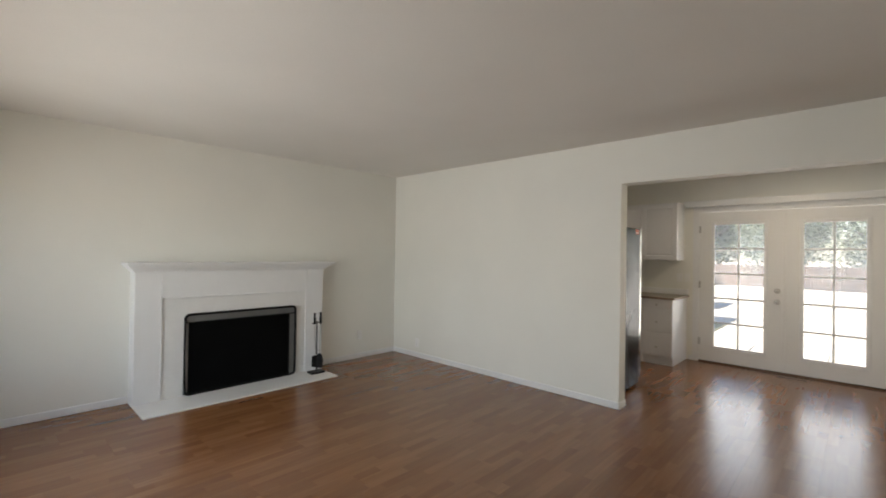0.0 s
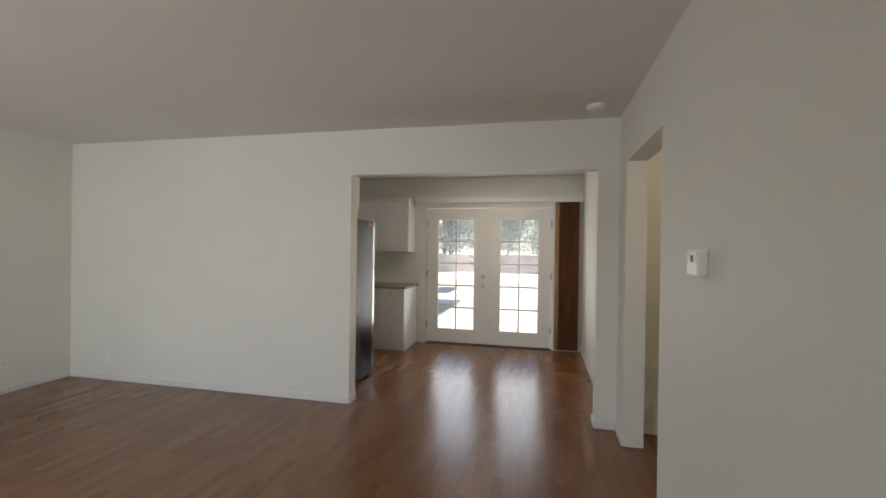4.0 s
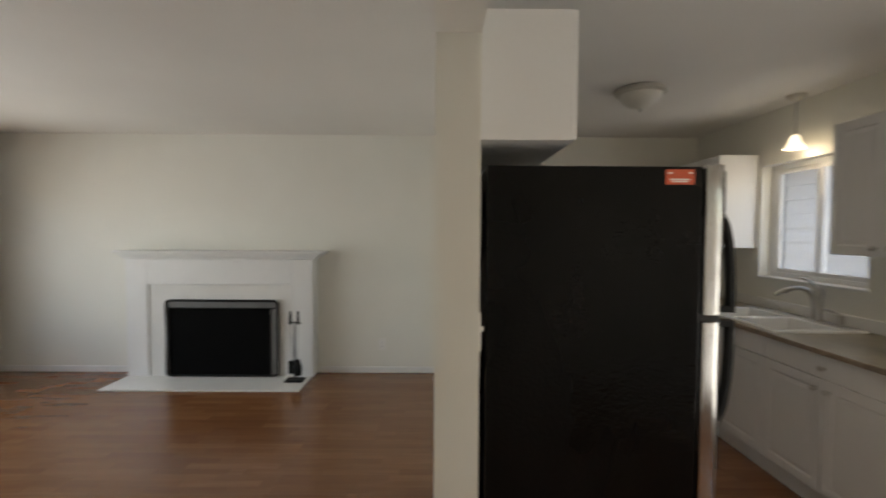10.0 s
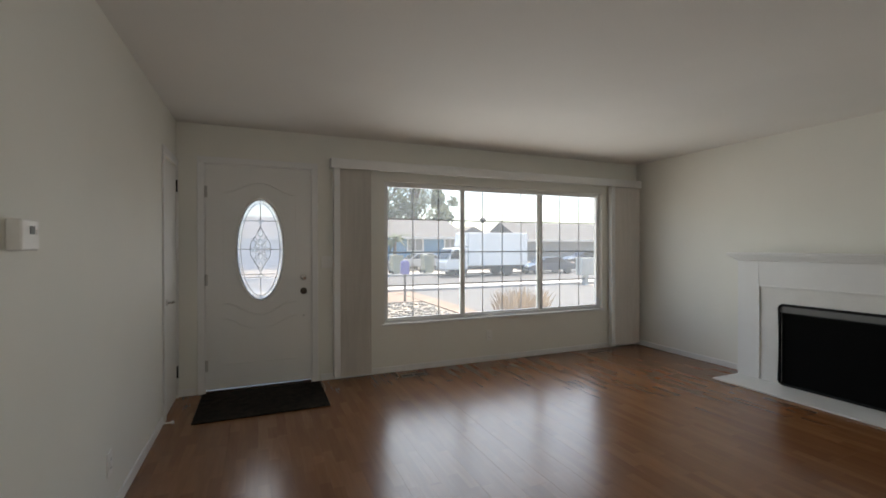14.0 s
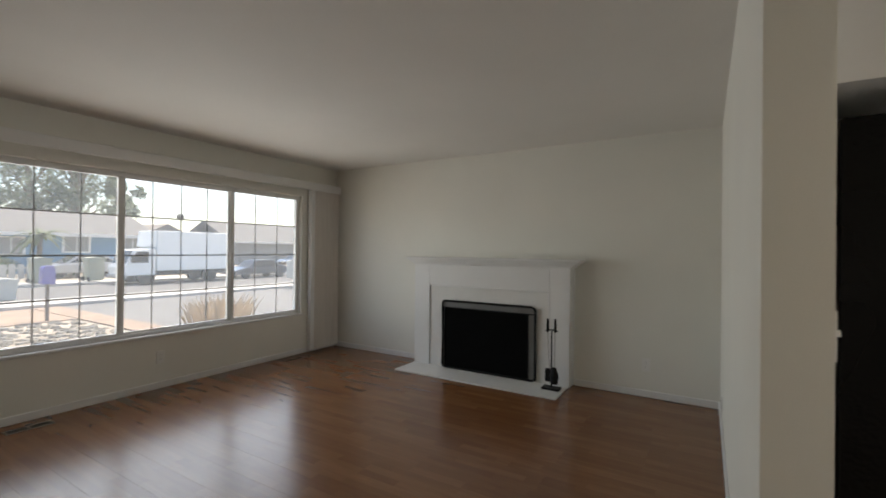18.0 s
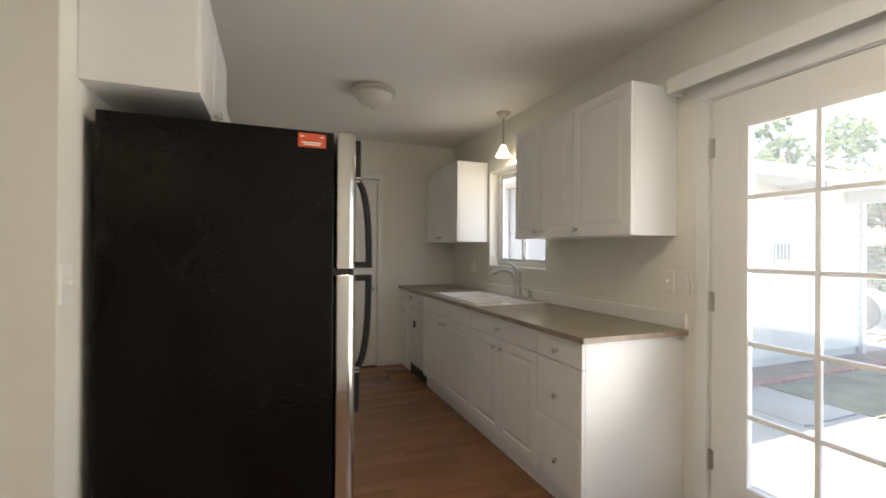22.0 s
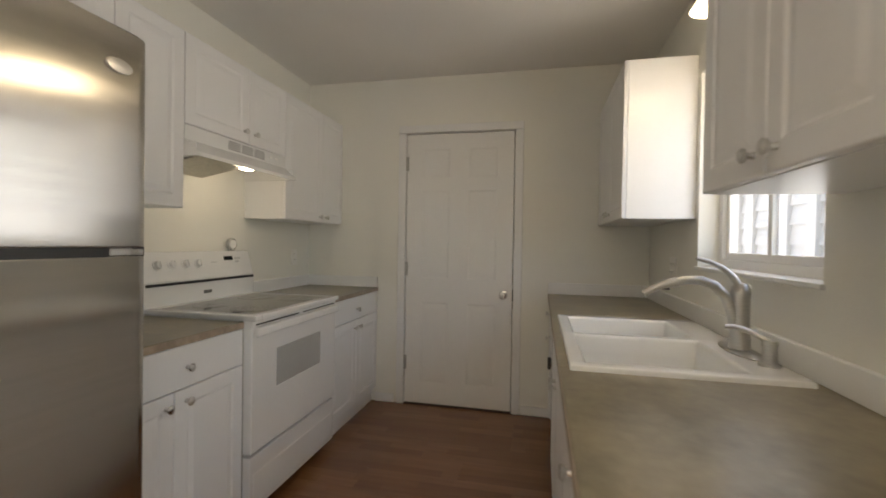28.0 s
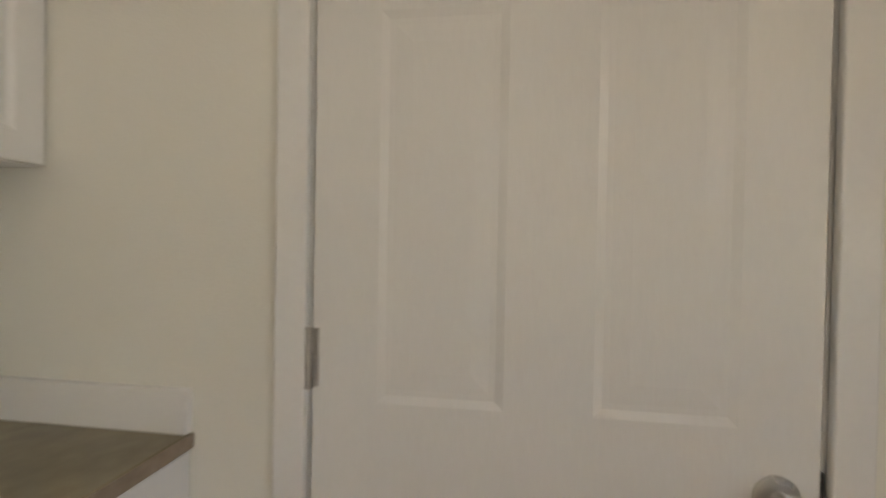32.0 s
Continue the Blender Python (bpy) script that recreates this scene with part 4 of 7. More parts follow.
part("inner_lintel", B(0, dep - 0.012, -0.47, 0.51, 0.70, 0.94), M_HEARTH, th, "smooth white slip over the opening")
bm = bmesh.new()
m0, m1, mz = FA + 0.203, FB - 0.203, 0.94
box(bm, dep - 0.03, dep + 0.003, m0 - 0.006, m0 + 0.010, 0.012, mz + 0.006, bevel=0.003)
box(bm, dep - 0.03, dep + 0.003, m1 - 0.010, m1 + 0.006, 0.012, mz + 0.006, bevel=0.003)
box(bm, dep - 0.03, dep + 0.003, m0 + 0.010, m1 - 0.010, mz - 0.010, mz + 0.006, bevel=0.003)
part("inner_moulding", bm, M_TRIM, th)
part("mantel_shelf", B(0, dep + 0.085, FA - 0.068, FB + 0.112, 1.239, 1.264, bevel=0.006), M_TRIM, th)
bm = bmesh.new()
for o, z0, z1 in ((0.018, 1.182, 1.201), (0.034, 1.201, 1.220), (0.056, 1.220, 1.239)):
    box(bm, 0, dep + o, FA - o, FB + 1.4 * o, z0, z1, bevel=0.005)
part("crown_moulding", bm, M_TRIM, th)
part("hearth_slab", B(0.0, 0.558, FA - 0.003, FB - 0.019, 0.001, 0.016, bevel=0.003), M_HEARTH, th, "flush white hearth tile")
bm = bmesh.new()
box(bm, -0.55, -0.50, -0.47, 0.51, 0.02, 0.75)
box(bm, -0.50, 0.0, -0.52, -0.45, 0.02, 0.75)
box(bm, -0.50, 0.0, 0.49, 0.56, 0.02, 0.75)
box(bm, -0.55, 0.0, -0.52, 0.56, 0.70, 0.76)
box(bm, -0.55, 0.0, -0.52, 0.56, -0.02, 0.015)
part("firebox", bm, M_SOOT, th, "soot-black brick firebox")
for r in range(7):
    for c in range(5):
        y = -0.45 + (c + 0.5 * (r % 2)) * 0.2
        if y + 0.19 < 0.5:
            part("firebrick", B(-0.502, -0.488, y, y + 0.19, 0.03 + r * 0.09, 0.03 + r * 0.09 + 0.08, bevel=0.004, seg=1), M_SOOT, th)

th = thing("fireplace_screen", pose(-2.970, -2.136, 0.016), "black framed mesh fire screen standing on the hearth", "fire screen")
SW, SH = 0.548, 0.757


def rounded(w, z0, z1, r, x=0.0, n=6):
    pts = []
    for cy, cz, a0 in ((w - r, z1 - r, 0), (-w + r, z1 - r, 90), (-w + r, z0 + r, 180), (w - r, z0 + r, 270)):
        pts += [(x, cy + r * math.cos(radians(a0 + 90 * i / n)), cz + r * math.sin(radians(a0 + 90 * i / n))) for i in range(n + 1)]
    return pts + [pts[0]]


part("outer_frame", tube(bmesh.new(), rounded(SW, 0.012, SH, 0.04), 0.012, 8), M_IRON, th, "", True)
part("mesh_panel", B(-0.012, -0.008, -SW + 0.03, SW - 0.075, 0.02, SH - 0.075), mat("black_fire_mesh", (0.004, 0.004, 0.004), 0.8, 0.0, var=0.3, fine=400, bump=0.08, spec=0.06), th, "fine black mesh")
part("top_band", B(-0.010, -0.004, -SW + 0.01, SW - 0.01, SH - 0.072, SH - 0.006), M_MESHGREY, th, "grey mesh band")
part("side_band", B(-0.010, -0.004, SW - 0.072, SW - 0.012, 0.02, SH - 0.075), M_MESHGREY, th, "grey mesh band")
part("rail", tube(bmesh.new(), [(0.0, -SW + 0.01, SH - 0.074), (0.0, SW - 0.01, SH - 0.074)], 0.006), M_IRON, th)
part("rail", tube(bmesh.new(), [(0.0, SW - 0.074, 0.02), (0.0, SW - 0.074, SH - 0.07)], 0.006), M_IRON, th)
part("rail", tube(bmesh.new(), [(0.0, -SW + 0.03, 0.02), (0.0, -SW + 0.03, SH - 0.07)], 0.005), M_IRON, th)
for s in (-1, 1):
    part("side_wing", B(-0.038, -0.006, s * (SW - 0.004), s * (SW + 0.004), 0.012, SH - 0.02), M_IRON, th)

th = thing("fireplace_tools", pose(-2.86, -1.383, 0.016), "black iron fireplace tool stand with shovel and brush", "fire tools")
part("base", B(-0.055, 0.055, -0.085, 0.085, 0, 0.02, bevel=0.004), M_IRON, th)
part("post", C((0, 0, 0.02), (0, 0, 0.56), 0.007), M_IRON, th)
part("crossbar", tube(bmesh.new(), [(0, -0.06, 0.56), (0, 0, 0.572), (0, 0.06, 0.56)], 0.007), M_IRON, th)
sh = part("shovel", B(-0.006, 0.02, -0.06, 0.035, 0.07, 0.20, bevel=0.01), M_IRON, th)
part("shovel_rod", tube(bmesh.new(), [(0.012, -0.012, 0.18), (0.012, -0.03, 0.40), (0.012, -0.035, 0.58)], 0.0055), M_NICKEL, sh, "steel rod")
part("shovel_grip", L([(0, 0.55), (0.011, 0.55), (0.014, 0.60), (0.010, 0.66), (0.013, 0.675), (0, 0.68)], at=(0.012, -0.036, 0), n=12), M_IRON, sh)
br = part("brush", L([(0, 0.06), (0.035, 0.06), (0.042, 0.14), (0.02, 0.21), (0, 0.22)], at=(0.012, 0.03, 0), n=14), M_IRON, th)
part("brush_rod", tube(bmesh.new(), [(0.012, 0.03, 0.20), (0.012, 0.034, 0.40), (0.012, 0.036, 0.58)], 0.0055), M_NICKEL, br, "steel rod")
part("brush_grip", L([(0, 0.55), (0.011, 0.55), (0.014, 0.60), (0.010, 0.66), (0.013, 0.675), (0, 0.68)], at=(0.012, 0.037, 0), n=12), M_IRON, br)


# ---- kitchen cabinets ----
def front_panel(w, h, m=0.052):
    return [(m, w - m, m, h - m)] if w > 0.16 and h > 0.2 else []


RAISE = ((0.008, -0.005), (0.005, 0.0), (0.02, 0.004))


def cabinet(name, m, w, d, h, fronts, label, toe=0.0, group=""):
    """fronts: (kind, x0, x1, z0, z1, knob x or None, knob z). Local x along the run, front at y 0, body behind it at +y."""
    th = thing(name, m, label, "cabinet", group)
    bm = bmesh.new()
    box(bm, 0.001, w - 0.001, 0.0, d, toe, h, bevel=0.0015)
    body = part("body", bm, M_CAB, th)
    if toe:
        part("toe_kick", B(0.002, w - 0.002, 0.018, d, 0.0, toe), M_CAB, th)
    for kind, x0, x1, z0, z1, kx, kz in fronts:
        fw2, fh2 = x1 - x0 - 0.004, z1 - z0 - 0.004
        pan = front_panel(fw2, fh2) if kind == "door" else ([(0.018, fw2 - 0.018, 0.018, fh2 - 0.018)] if kind == "big" else [])
        st = RAISE if kind == "door" else ((0.006, 0.0015), (0.004, 0.0))
        ob = part("door" if kind == "door" else "drawer_front", moved(slab(fw2, fh2, 0.019, pan, st), Matrix.Translation((x0 + 0.002, -0.001, z0 + 0.002))), M_CAB, th)
        if kx is not None:
            small_knob(ob, (kx, -0.02, kz))
    return th


Y_R = 2.011
HB = 0.838
TOE = 0.095
g = "base cabinets along the window wall"
cabinet("base_cabinet", pose(-0.497, Y_R, 0), 0.367, YB - Y_R - 0.002, HB,
        [("drawer", 0, 0.367, 0.712, HB, 0.1835, 0.770), ("big", 0, 0.367, 0.405, 0.712, 0.1835, 0.548), ("big", 0, 0.367, TOE + 0.01, 0.405, 0.1835, 0.232)],
        "white base cabinet with three drawers at the end of the run", TOE, g)
cabinet("base_cabinet", pose(-1.320, Y_R, 0), 0.823, YB - Y_R - 0.002, HB,
        [("drawer", 0, 0.823, 0.712, HB, 0.415, 0.770), ("door", 0, 0.4115, TOE + 0.01, 0.712, 0.372, 0.655), ("door", 0.4115, 0.823, TOE + 0.01, 0.712, 0.451, 0.655)],
        "white base cabinet with a wide drawer over two doors", TOE, g)
sink_cab = cabinet("sink_base_cabinet", pose(-2.345, Y_R, 0), 1.025, YB - Y_R - 0.002, 0.66,
        [("door", 0, 0.5125, TOE + 0.01, 0.712, 0.472, 0.65), ("door", 0.5125, 1.025, TOE + 0.01, 0.712, 0.553, 0.65), ("drawer", 0, 1.025, 0.712, HB, None, 0)],
        "white sink base cabinet with two doors and a blank front", TOE, g)
bm = bmesh.new()
box(bm, 0.001, 1.024, 0.0, 0.018, 0.66, HB)
box(bm, 0.001, 0.016, 0.018, YB - Y_R - 0.002, 0.66, HB)
box(bm, 1.009, 1.024, 0.018, YB - Y_R - 0.002, 0.66, HB)
part("upper_rails", bm, M_CAB, sink_cab)
cabinet("base_cabinet", pose(XW + 0.002, Y_R, 0), 0.299, YB - Y_R - 0.002, HB,
        [("drawer", 0, 0.299, 0.685, HB, 0.125, 0.745), ("door", 0, 0.299, TOE + 0.01, 0.685, 0.255, 0.615)],
        "narrow white base cabinet against the end wall", TOE, g)

th = thing("dishwasher", pose(-2.860, Y_R - 0.012, 0), "white built-in dishwasher with a dark latch handle", "dishwasher")
part("tub", B(0.002, 0.512, 0.04, 0.57, 0.01, 0.825), M_APPL, th)
part("door", moved(slab(0.509, 0.56, 0.03, [(0.03, 0.479, 0.03, 0.53)], ((0.004, 0.001), (0.003, 0.0))), Matrix.Translation((0.002, 0.035, 0.115))), M_APPL, th)
cp = part("control_panel", moved(slab(0.509, 0.145, 0.036), Matrix.Translation((0.002, 0.035, 0.68))), M_APPL, th)
part("vent_slot", B(0.04, 0.13, -0.003, 0.0, 0.775, 0.79), M_BLKPL, cp)
part("vent_slot", B(0.04, 0.13, -0.003, 0.0, 0.755, 0.765), M_BLKPL, cp)
part("button", B(0.40, 0.42, -0.004, 0.0, 0.745, 0.757), M_BLKPL, cp)
lt = part("latch", L([(0, 0), (0.022, 0), (0.024, 0.006), (0.018, 0.012), (0.0, 0.013)], axis="Y", n=18), M_CHROME, th)
lt.matrix_local = Matrix.Translation((0.262, 0.004, 0.53)) @ Matrix.Diagonal((0.8, -1, 2.0, 1))
part("latch_handle", B(0.254, 0.270, -0.026, -0.008, 0.495, 0.565, bevel=0.005), M_BLKPL, th)
part("kick_plate", B(0.004, 0.510, 0.03, 0.07, 0.005, 0.11), M_BLKPL, th)


# worktop, sink side, with a cut-out for the sink
SX0, SX1, SY0, SY1 = -2.165, -1.275, 2.006, 2.590
CZ0, CZ1 = HB + 0.001, 0.866
th = thing("worktop", pose(0, 0, 0), "taupe laminate worktop with white backsplash along the window wall", "worktop")
bm = bmesh.new()
YC = 1.980
hx0, hx1, hy0, hy1 = SX0 + 0.03, SX1 - 0.03, SY0 + 0.03, SY1 - 0.03
box(bm, hx1, -0.110, YC, YB, CZ0, CZ1, bevel=0.003)
box(bm, XW, hx0, YC, YB, CZ0, CZ1, bevel=0.003)
box(bm, hx0, hx1, YC, hy0, CZ0, CZ1)
box(bm, hx0, hx1, hy1, YB, CZ0, CZ1)
part("counter_top", bm, M_COUNTER, th)
bm = B(XW, -0.1095, YC - 0.003, YC, CZ0, CZ1 - 0.002)
box(bm, -0.1100, -0.1065, YC, YB, CZ0, CZ1 - 0.002)
part("edge_band", bm, M_CTREDGE, th, "worn brown front edge")
part("backsplash", B(XW + 0.019, -0.112, YB - 0.018, YB, CZ1, 0.945, bevel=0.003), M_TRIM, th, "low white backsplash")
part("side_splash", B(XW, XW + 0.018, YC + 0.0, YB, CZ1, 0.945, bevel=0.003), M_TRIM, th, "low white backsplash")

# sink
th = thing("kitchen_sink", pose(0, 0, CZ1), "white enamel double-bowl drop-in sink", "sink")
bm = bmesh.new()
x0, x1, y0, y1 = SX0, SX1, SY0, SY1
mid = -1.735
bowls = ((x0 + 0.045, mid - 0.015, y0 + 0.04, y1 - 0.12), (mid + 0.015, x1 - 0.045, y0 + 0.04, y1 - 0.12))
xs = sorted({x0, x1, *[b[0] for b in bowls], *[b[1] for b in bowls]})
ys = sorted({y0, y1, bowls[0][2], bowls[0][3]})
gv = [[bm.verts.new((x, y, 0.014)) for y in ys] for x in xs]
wells = []
for i in range(len(xs) - 1):
    for k in range(len(ys) - 1):
        f2 = bm.faces.new((gv[i][k], gv[i + 1][k], gv[i + 1][k + 1], gv[i][k + 1]))
        cx, cy = (xs[i] + xs[i + 1]) / 2, (ys[k] + ys[k + 1]) / 2
        if any(b[0] < cx < b[1] and b[2] < cy < b[3] for b in bowls):
            wells.append(f2)
rim = bmesh.ops.extrude_edge_only(bm, edges=[e for e in bm.edges if e.is_boundary])
for v in rim["geom"]:
    if isinstance(v, bmesh.types.BMVert):
        v.co.z = 0.0
        v.co.x += 0.004 if v.co.x > mid else -0.004
for f2 in wells:
    bmesh.ops.inset_individual(bm, faces=[f2], thickness=0.012, depth=-0.006)
    bmesh.ops.inset_individual(bm, faces=[f2], thickness=0.008, depth=-0.06)
    bmesh.ops.inset_individual(bm, faces=[f2], thickness=0.012, depth=-0.10)
    bmesh.ops.inset_individual(bm, faces=[f2], thickness=0.04, depth=-0.012)
bmesh.ops.recalc_face_normals(bm, faces=bm.faces)
bmesh.ops.bevel(bm, geom=[e for e in bm.edges if len(e.link_faces) == 2 and e.calc_face_angle(0) > 0.4], offset=0.006, segments=3, profile=0.5, affect="EDGES")
part("basin", bm, M_PORC, th, "", True)
for b in bowls:
    cx, cy = (b[0] + b[1]) / 2, (b[2] + b[3]) / 2
    part("drain", L([(0, -0.163), (0.04, -0.163), (0.042, -0.159), (0.03, -0.161), (0, -0.162)], at=(cx, cy, 0)), M_NICKEL, th)

# faucet
th = thing("kitchen_faucet", pose(-1.585, 2.540, CZ1 + 0.014), "brushed nickel single-lever pull-out kitchen faucet", "faucet")
bm = L([(0, 0), (0.06, 0), (0.062, 0.004), (0.055, 0.009), (0, 0.01)])
bm.transform(Matrix.Diagonal((2.1, 0.66, 1, 1)))
part("deck_plate", bm, M_NICKEL, th, "", True)
part("body", L([(0, 0.008), (0.031, 0.008), (0.029, 0.03), (0.026, 0.10), (0.026, 0.17), (0.028, 0.185), (0.025, 0.20), (0.018, 0.214), (0, 0.217)]), M_NICKEL, th, "", True)
sp = [(0, -0.008, 0.05), (0, -0.022, 0.12), (0, -0.042, 0.172), (0, -0.075, 0.206), (0, -0.115, 0.220), (0, -0.16, 0.219), (0, -0.19, 0.213)]
part("spout", tube(bmesh.new(), sp, 0.0185, 12, 0.72), M_NICKEL, th, "", True)
sh = part("spray_head", tube(bmesh.new(), [(0, -0.184, 0.2135), (0, -0.20, 0.210), (0, -0.225, 0.203), (0, -0.25, 0.192), (0, -0.272, 0.179), (0, -0.282, 0.171)], 0.0165, 12, 0.70), M_NICKEL, th, "", True)
part("spray_button", B(-0.006, 0.006, -0.235, -0.205, 0.186, 0.194, bevel=0.003), M_BLKPL, sh, "dark spray button")
part("lever", tube(bmesh.new(), [(0, 0.0, 0.20), (0, -0.022, 0.234), (0, -0.052, 0.262), (0, -0.09, 0.280), (0, -0.128, 0.290)], 0.012, 10, 0.5), M_NICKEL, th, "", True)
th = thing("soap_dispenser", pose(-1.415, 2.547, CZ1 + 0.014), "brushed nickel soap dispenser beside the faucet", "soap dispenser")
part("base", L([(0, 0), (0.027, 0), (0.027, 0.006), (0.018, 0.012), (0.017, 0.05), (0.02, 0.06), (0.018, 0.072), (0, 0.074)]), M_NICKEL, th, "", True)
part("nozzle", tube(bmesh.new(), [(0, 0, 0.066), (-0.02, -0.03, 0.085), (-0.03, -0.07, 0.098), (-0.035, -0.10, 0.098)], 0.009, 8, 0.7), M_NICKEL, th, "", True)

# upper cabinets on the window wall
UZ0, UZ1 = 1.340, 2.104
Y_U = 2.342
Y_UW = 2.322
ud = YB - Y_U - 0.002
hU = UZ1 - UZ0
g = "upper cabinets"
cabinet("upper_cabinet", pose(-0.634, Y_U, UZ0), 0.456, ud, hU, [("door", 0, 0.455, 0, hU, 0.045, 0.045)], "white upper cabinet with one raised-panel door", 0, g)
cabinet("upper_cabinet", pose(-1.275, Y_U, UZ0), 0.64, ud, hU, [("door", 0, 0.32, 0, hU, 0.278, 0.045), ("door", 0.32, 0.64, 0, hU, 0.362, 0.045)], "white upper cabinet with two raised-panel doors beside the window", 0, g)
cabinet("upper_cabinet", pose(XW + 0.002, Y_UW, UZ0), 0.870, YB - Y_UW - 0.002, hU, [("door", 0, 0.435, 0, hU, 0.395, 0.045), ("door", 0.435, 0.870, 0, hU, 0.475, 0.045)], "white two-door upper cabinet in the corner past the window", 0, g)

# ---- cooking side (faces +y) ----
Y_L = 0.697
ld = Y_L - D1 - 0.002
g = "base cabinets along the cooking wall"
cabinet("base_cabinet", pose(-0.935, Y_L, 0, 0, 0, 180), 0.695, ld, HB,
        [("drawer", 0, 0.695, 0.685, HB, 0.40, 0.757), ("door", 0, 0.3475, TOE + 0.01, 0.685, 0.312, 0.64), ("door", 0.3475, 0.695, TOE + 0.01, 0.685, 0.397, 0.64)],
        "white base cabinet with drawer and two doors between refrigerator and range", TOE, g)
cabinet("base_cabinet", pose(-2.40, Y_L, 0, 0, 0, 180), 0.763, ld, HB,
        [("drawer", 0, 0.763, 0.685, HB, 0.3815, 0.752), ("door", 0, 0.3815, TOE + 0.01, 0.685, 0.342, 0.63), ("door", 0.3815, 0.763, TOE + 0.01, 0.685, 0.421, 0.63)],
        "white base cabinet with drawer and two doors in the corner", TOE, g)
for x0, x1, lab in ((-1.63, -0.93, "short taupe laminate worktop beside the refrigerator"), (XW, -2.398, "taupe laminate worktop in the corner with white backsplash")):
    th = thing("worktop", pose(0, 0, 0), lab, "worktop")
    part("counter_top", B(x0, x1, D1, 0.718, CZ0, CZ1, bevel=0.003), M_COUNTER, th)
    part("edge_band", B(x0, x1, 0.718, 0.721, CZ0, CZ1 - 0.002), M_CTREDGE, th, "worn brown front edge")
    part("backsplash", B(x0 + (0.019 if x0 == XW else 0), x1, D1, D1 + 0.018, CZ1, 0.945, bevel=0.003), M_TRIM, th, "low white backsplash")
    if x0 == XW:
        part("side_splash", B(XW, XW + 0.018, D1, 0.718, CZ1, 0.945, bevel=0.003), M_TRIM, th, "low white backsplash")

# range
th = thing("electric_range", pose(-1.628, 0.712, 0, 0, 0, 180), "white electric range with smooth cooktop and oven window", "range")
RW = 0.762
part("body", B(0.004, RW - 0.004, 0.0, 0.54, 0.04, 0.868, bevel=0.003), M_APPL, th)
part("base_plinth", B(0.03, RW - 0.03, 0.03, 0.5, 0.0, 0.04), M_BLKPL, th)
bm = bmesh.new()
box(bm, 0.0, 0.045, -0.065, 0.498, 0.868, 0.892, bevel=0.006)
box(bm, RW - 0.045, RW, -0.065, 0.498, 0.868, 0.892, bevel=0.006)
box(bm, 0.045, RW - 0.045, -0.065, -0.02, 0.868, 0.892, bevel=0.006)
box(bm, 0.045, RW - 0.045, 0.468, 0.498, 0.868, 0.892, bevel=0.006)
part("cooktop_frame", bm, M_APPL, th)
ct = part("cooktop_glass", B(0.04, RW - 0.04, -0.025, 0.472, 0.868, 0.8895), M_COOKTOP, th, "grey speckled ceramic glass")
for cx, cy, r in ((0.20, 0.09, 0.10), (0.56, 0.09, 0.085), (0.20, 0.33, 0.075), (0.56, 0.33, 0.10)):
    part("burner", L([(0, 0.8895), (r, 0.8895), (r, 0.8900), (r - 0.004, 0.8902), (0, 0.8902)], at=(cx, cy, 0), n=40), mat("burner_grey", (0.165, 0.15, 0.12), 0.08, var=0.1, fine=500), ct)
bm = B(0.0, RW, 0.500, 0.572, 0.868, 1.0, bevel=0.004)
part("backguard_base", bm, M_APPL, th)
bm = B(0.0, RW, 0.0, 0.026, 0.0, 0.152, bevel=0.008)
bm.transform(Matrix.Translation((0, 0.500, 1.0)) @ Matrix.Rotation(radians(-16), 4, "X"))
bg = part("control_panel", bm, M_APPL, th, "sloped white control panel")
# black strip standing in for the shadow below the sloped panel
part("shadow_strip", B(0.01, RW - 0.01, 0.497, 0.501, 0.985, 0.998), M_BLKPL, th)
sl = Matrix.Translation((0, 0.500, 1.0)) @ Matrix.Rotation(radians(-16), 4, "X")
for k in range(4):
    bm = L([(0, 0), (0.023, 0), (0.023, 0.004), (0.019, 0.006), (0.017, 0.022), (0, 0.024)], at=(0, 0, 0), axis="Y", n=20)
    bm.transform(sl @ Matrix.Translation((0.09 + 0.082 * k, 0.0, 0.085)) @ Matrix.Diagonal((1, -1, 1, 1)))
    bmesh.ops.recalc_face_normals(bm, faces=bm.faces)
    kn = part("burner_knob", bm, M_APPL, bg, "white ribbed knob")
    part("pointer", moved(B(-0.003, 0.003, -0.030, -0.018, -0.016, 0.016, bevel=0.002), sl @ Matrix.Translation((0.09 + 0.082 * k, 0.0, 0.085))), M_APPL, kn)
part("display", moved(B(0.535, 0.605, -0.002, 0.002, 0.095, 0.118), sl), M_LCD, bg, "dark clock display")
for k in range(5):
    part("button", moved(B(0.62 + 0.018 * (k % 3), 0.632 + 0.018 * (k % 3), -0.002, 0.002, 0.10 - 0.02 * (k // 3), 0.11 - 0.02 * (k // 3)), sl), mat("grey_print", (0.5, 0.5, 0.5), 0.4), bg)
part("print_bar", moved(B(0.43, 0.475, -0.0012, 0.002, 0.085, 0.09), sl), mat("grey_print", (0.5, 0.5, 0.5), 0.4), bg)
part("badge", B(0.355, 0.41, 0.497, 0.501, 0.925, 0.942), M_MESHGREY, th)
od = part("oven_door", moved(slab(RW - 0.012, 0.535, 0.045, [(0.17, 0.585, 0.235, 0.415)], ((0.004, -0.003), (0.002, 0.0))), Matrix.Translation((0.006, 0.0, 0.305))), M_APPL, th)
part("oven_window", B(0.185, 0.585, -0.0445, -0.040, 0.545, 0.715), M_OVENGL, od, "grey oven window")
bm = B(0.01, RW - 0.01, -0.075, -0.045, 0.80, 0.842, bevel=0.010)
part("oven_handle", bm, M_APPL, od)
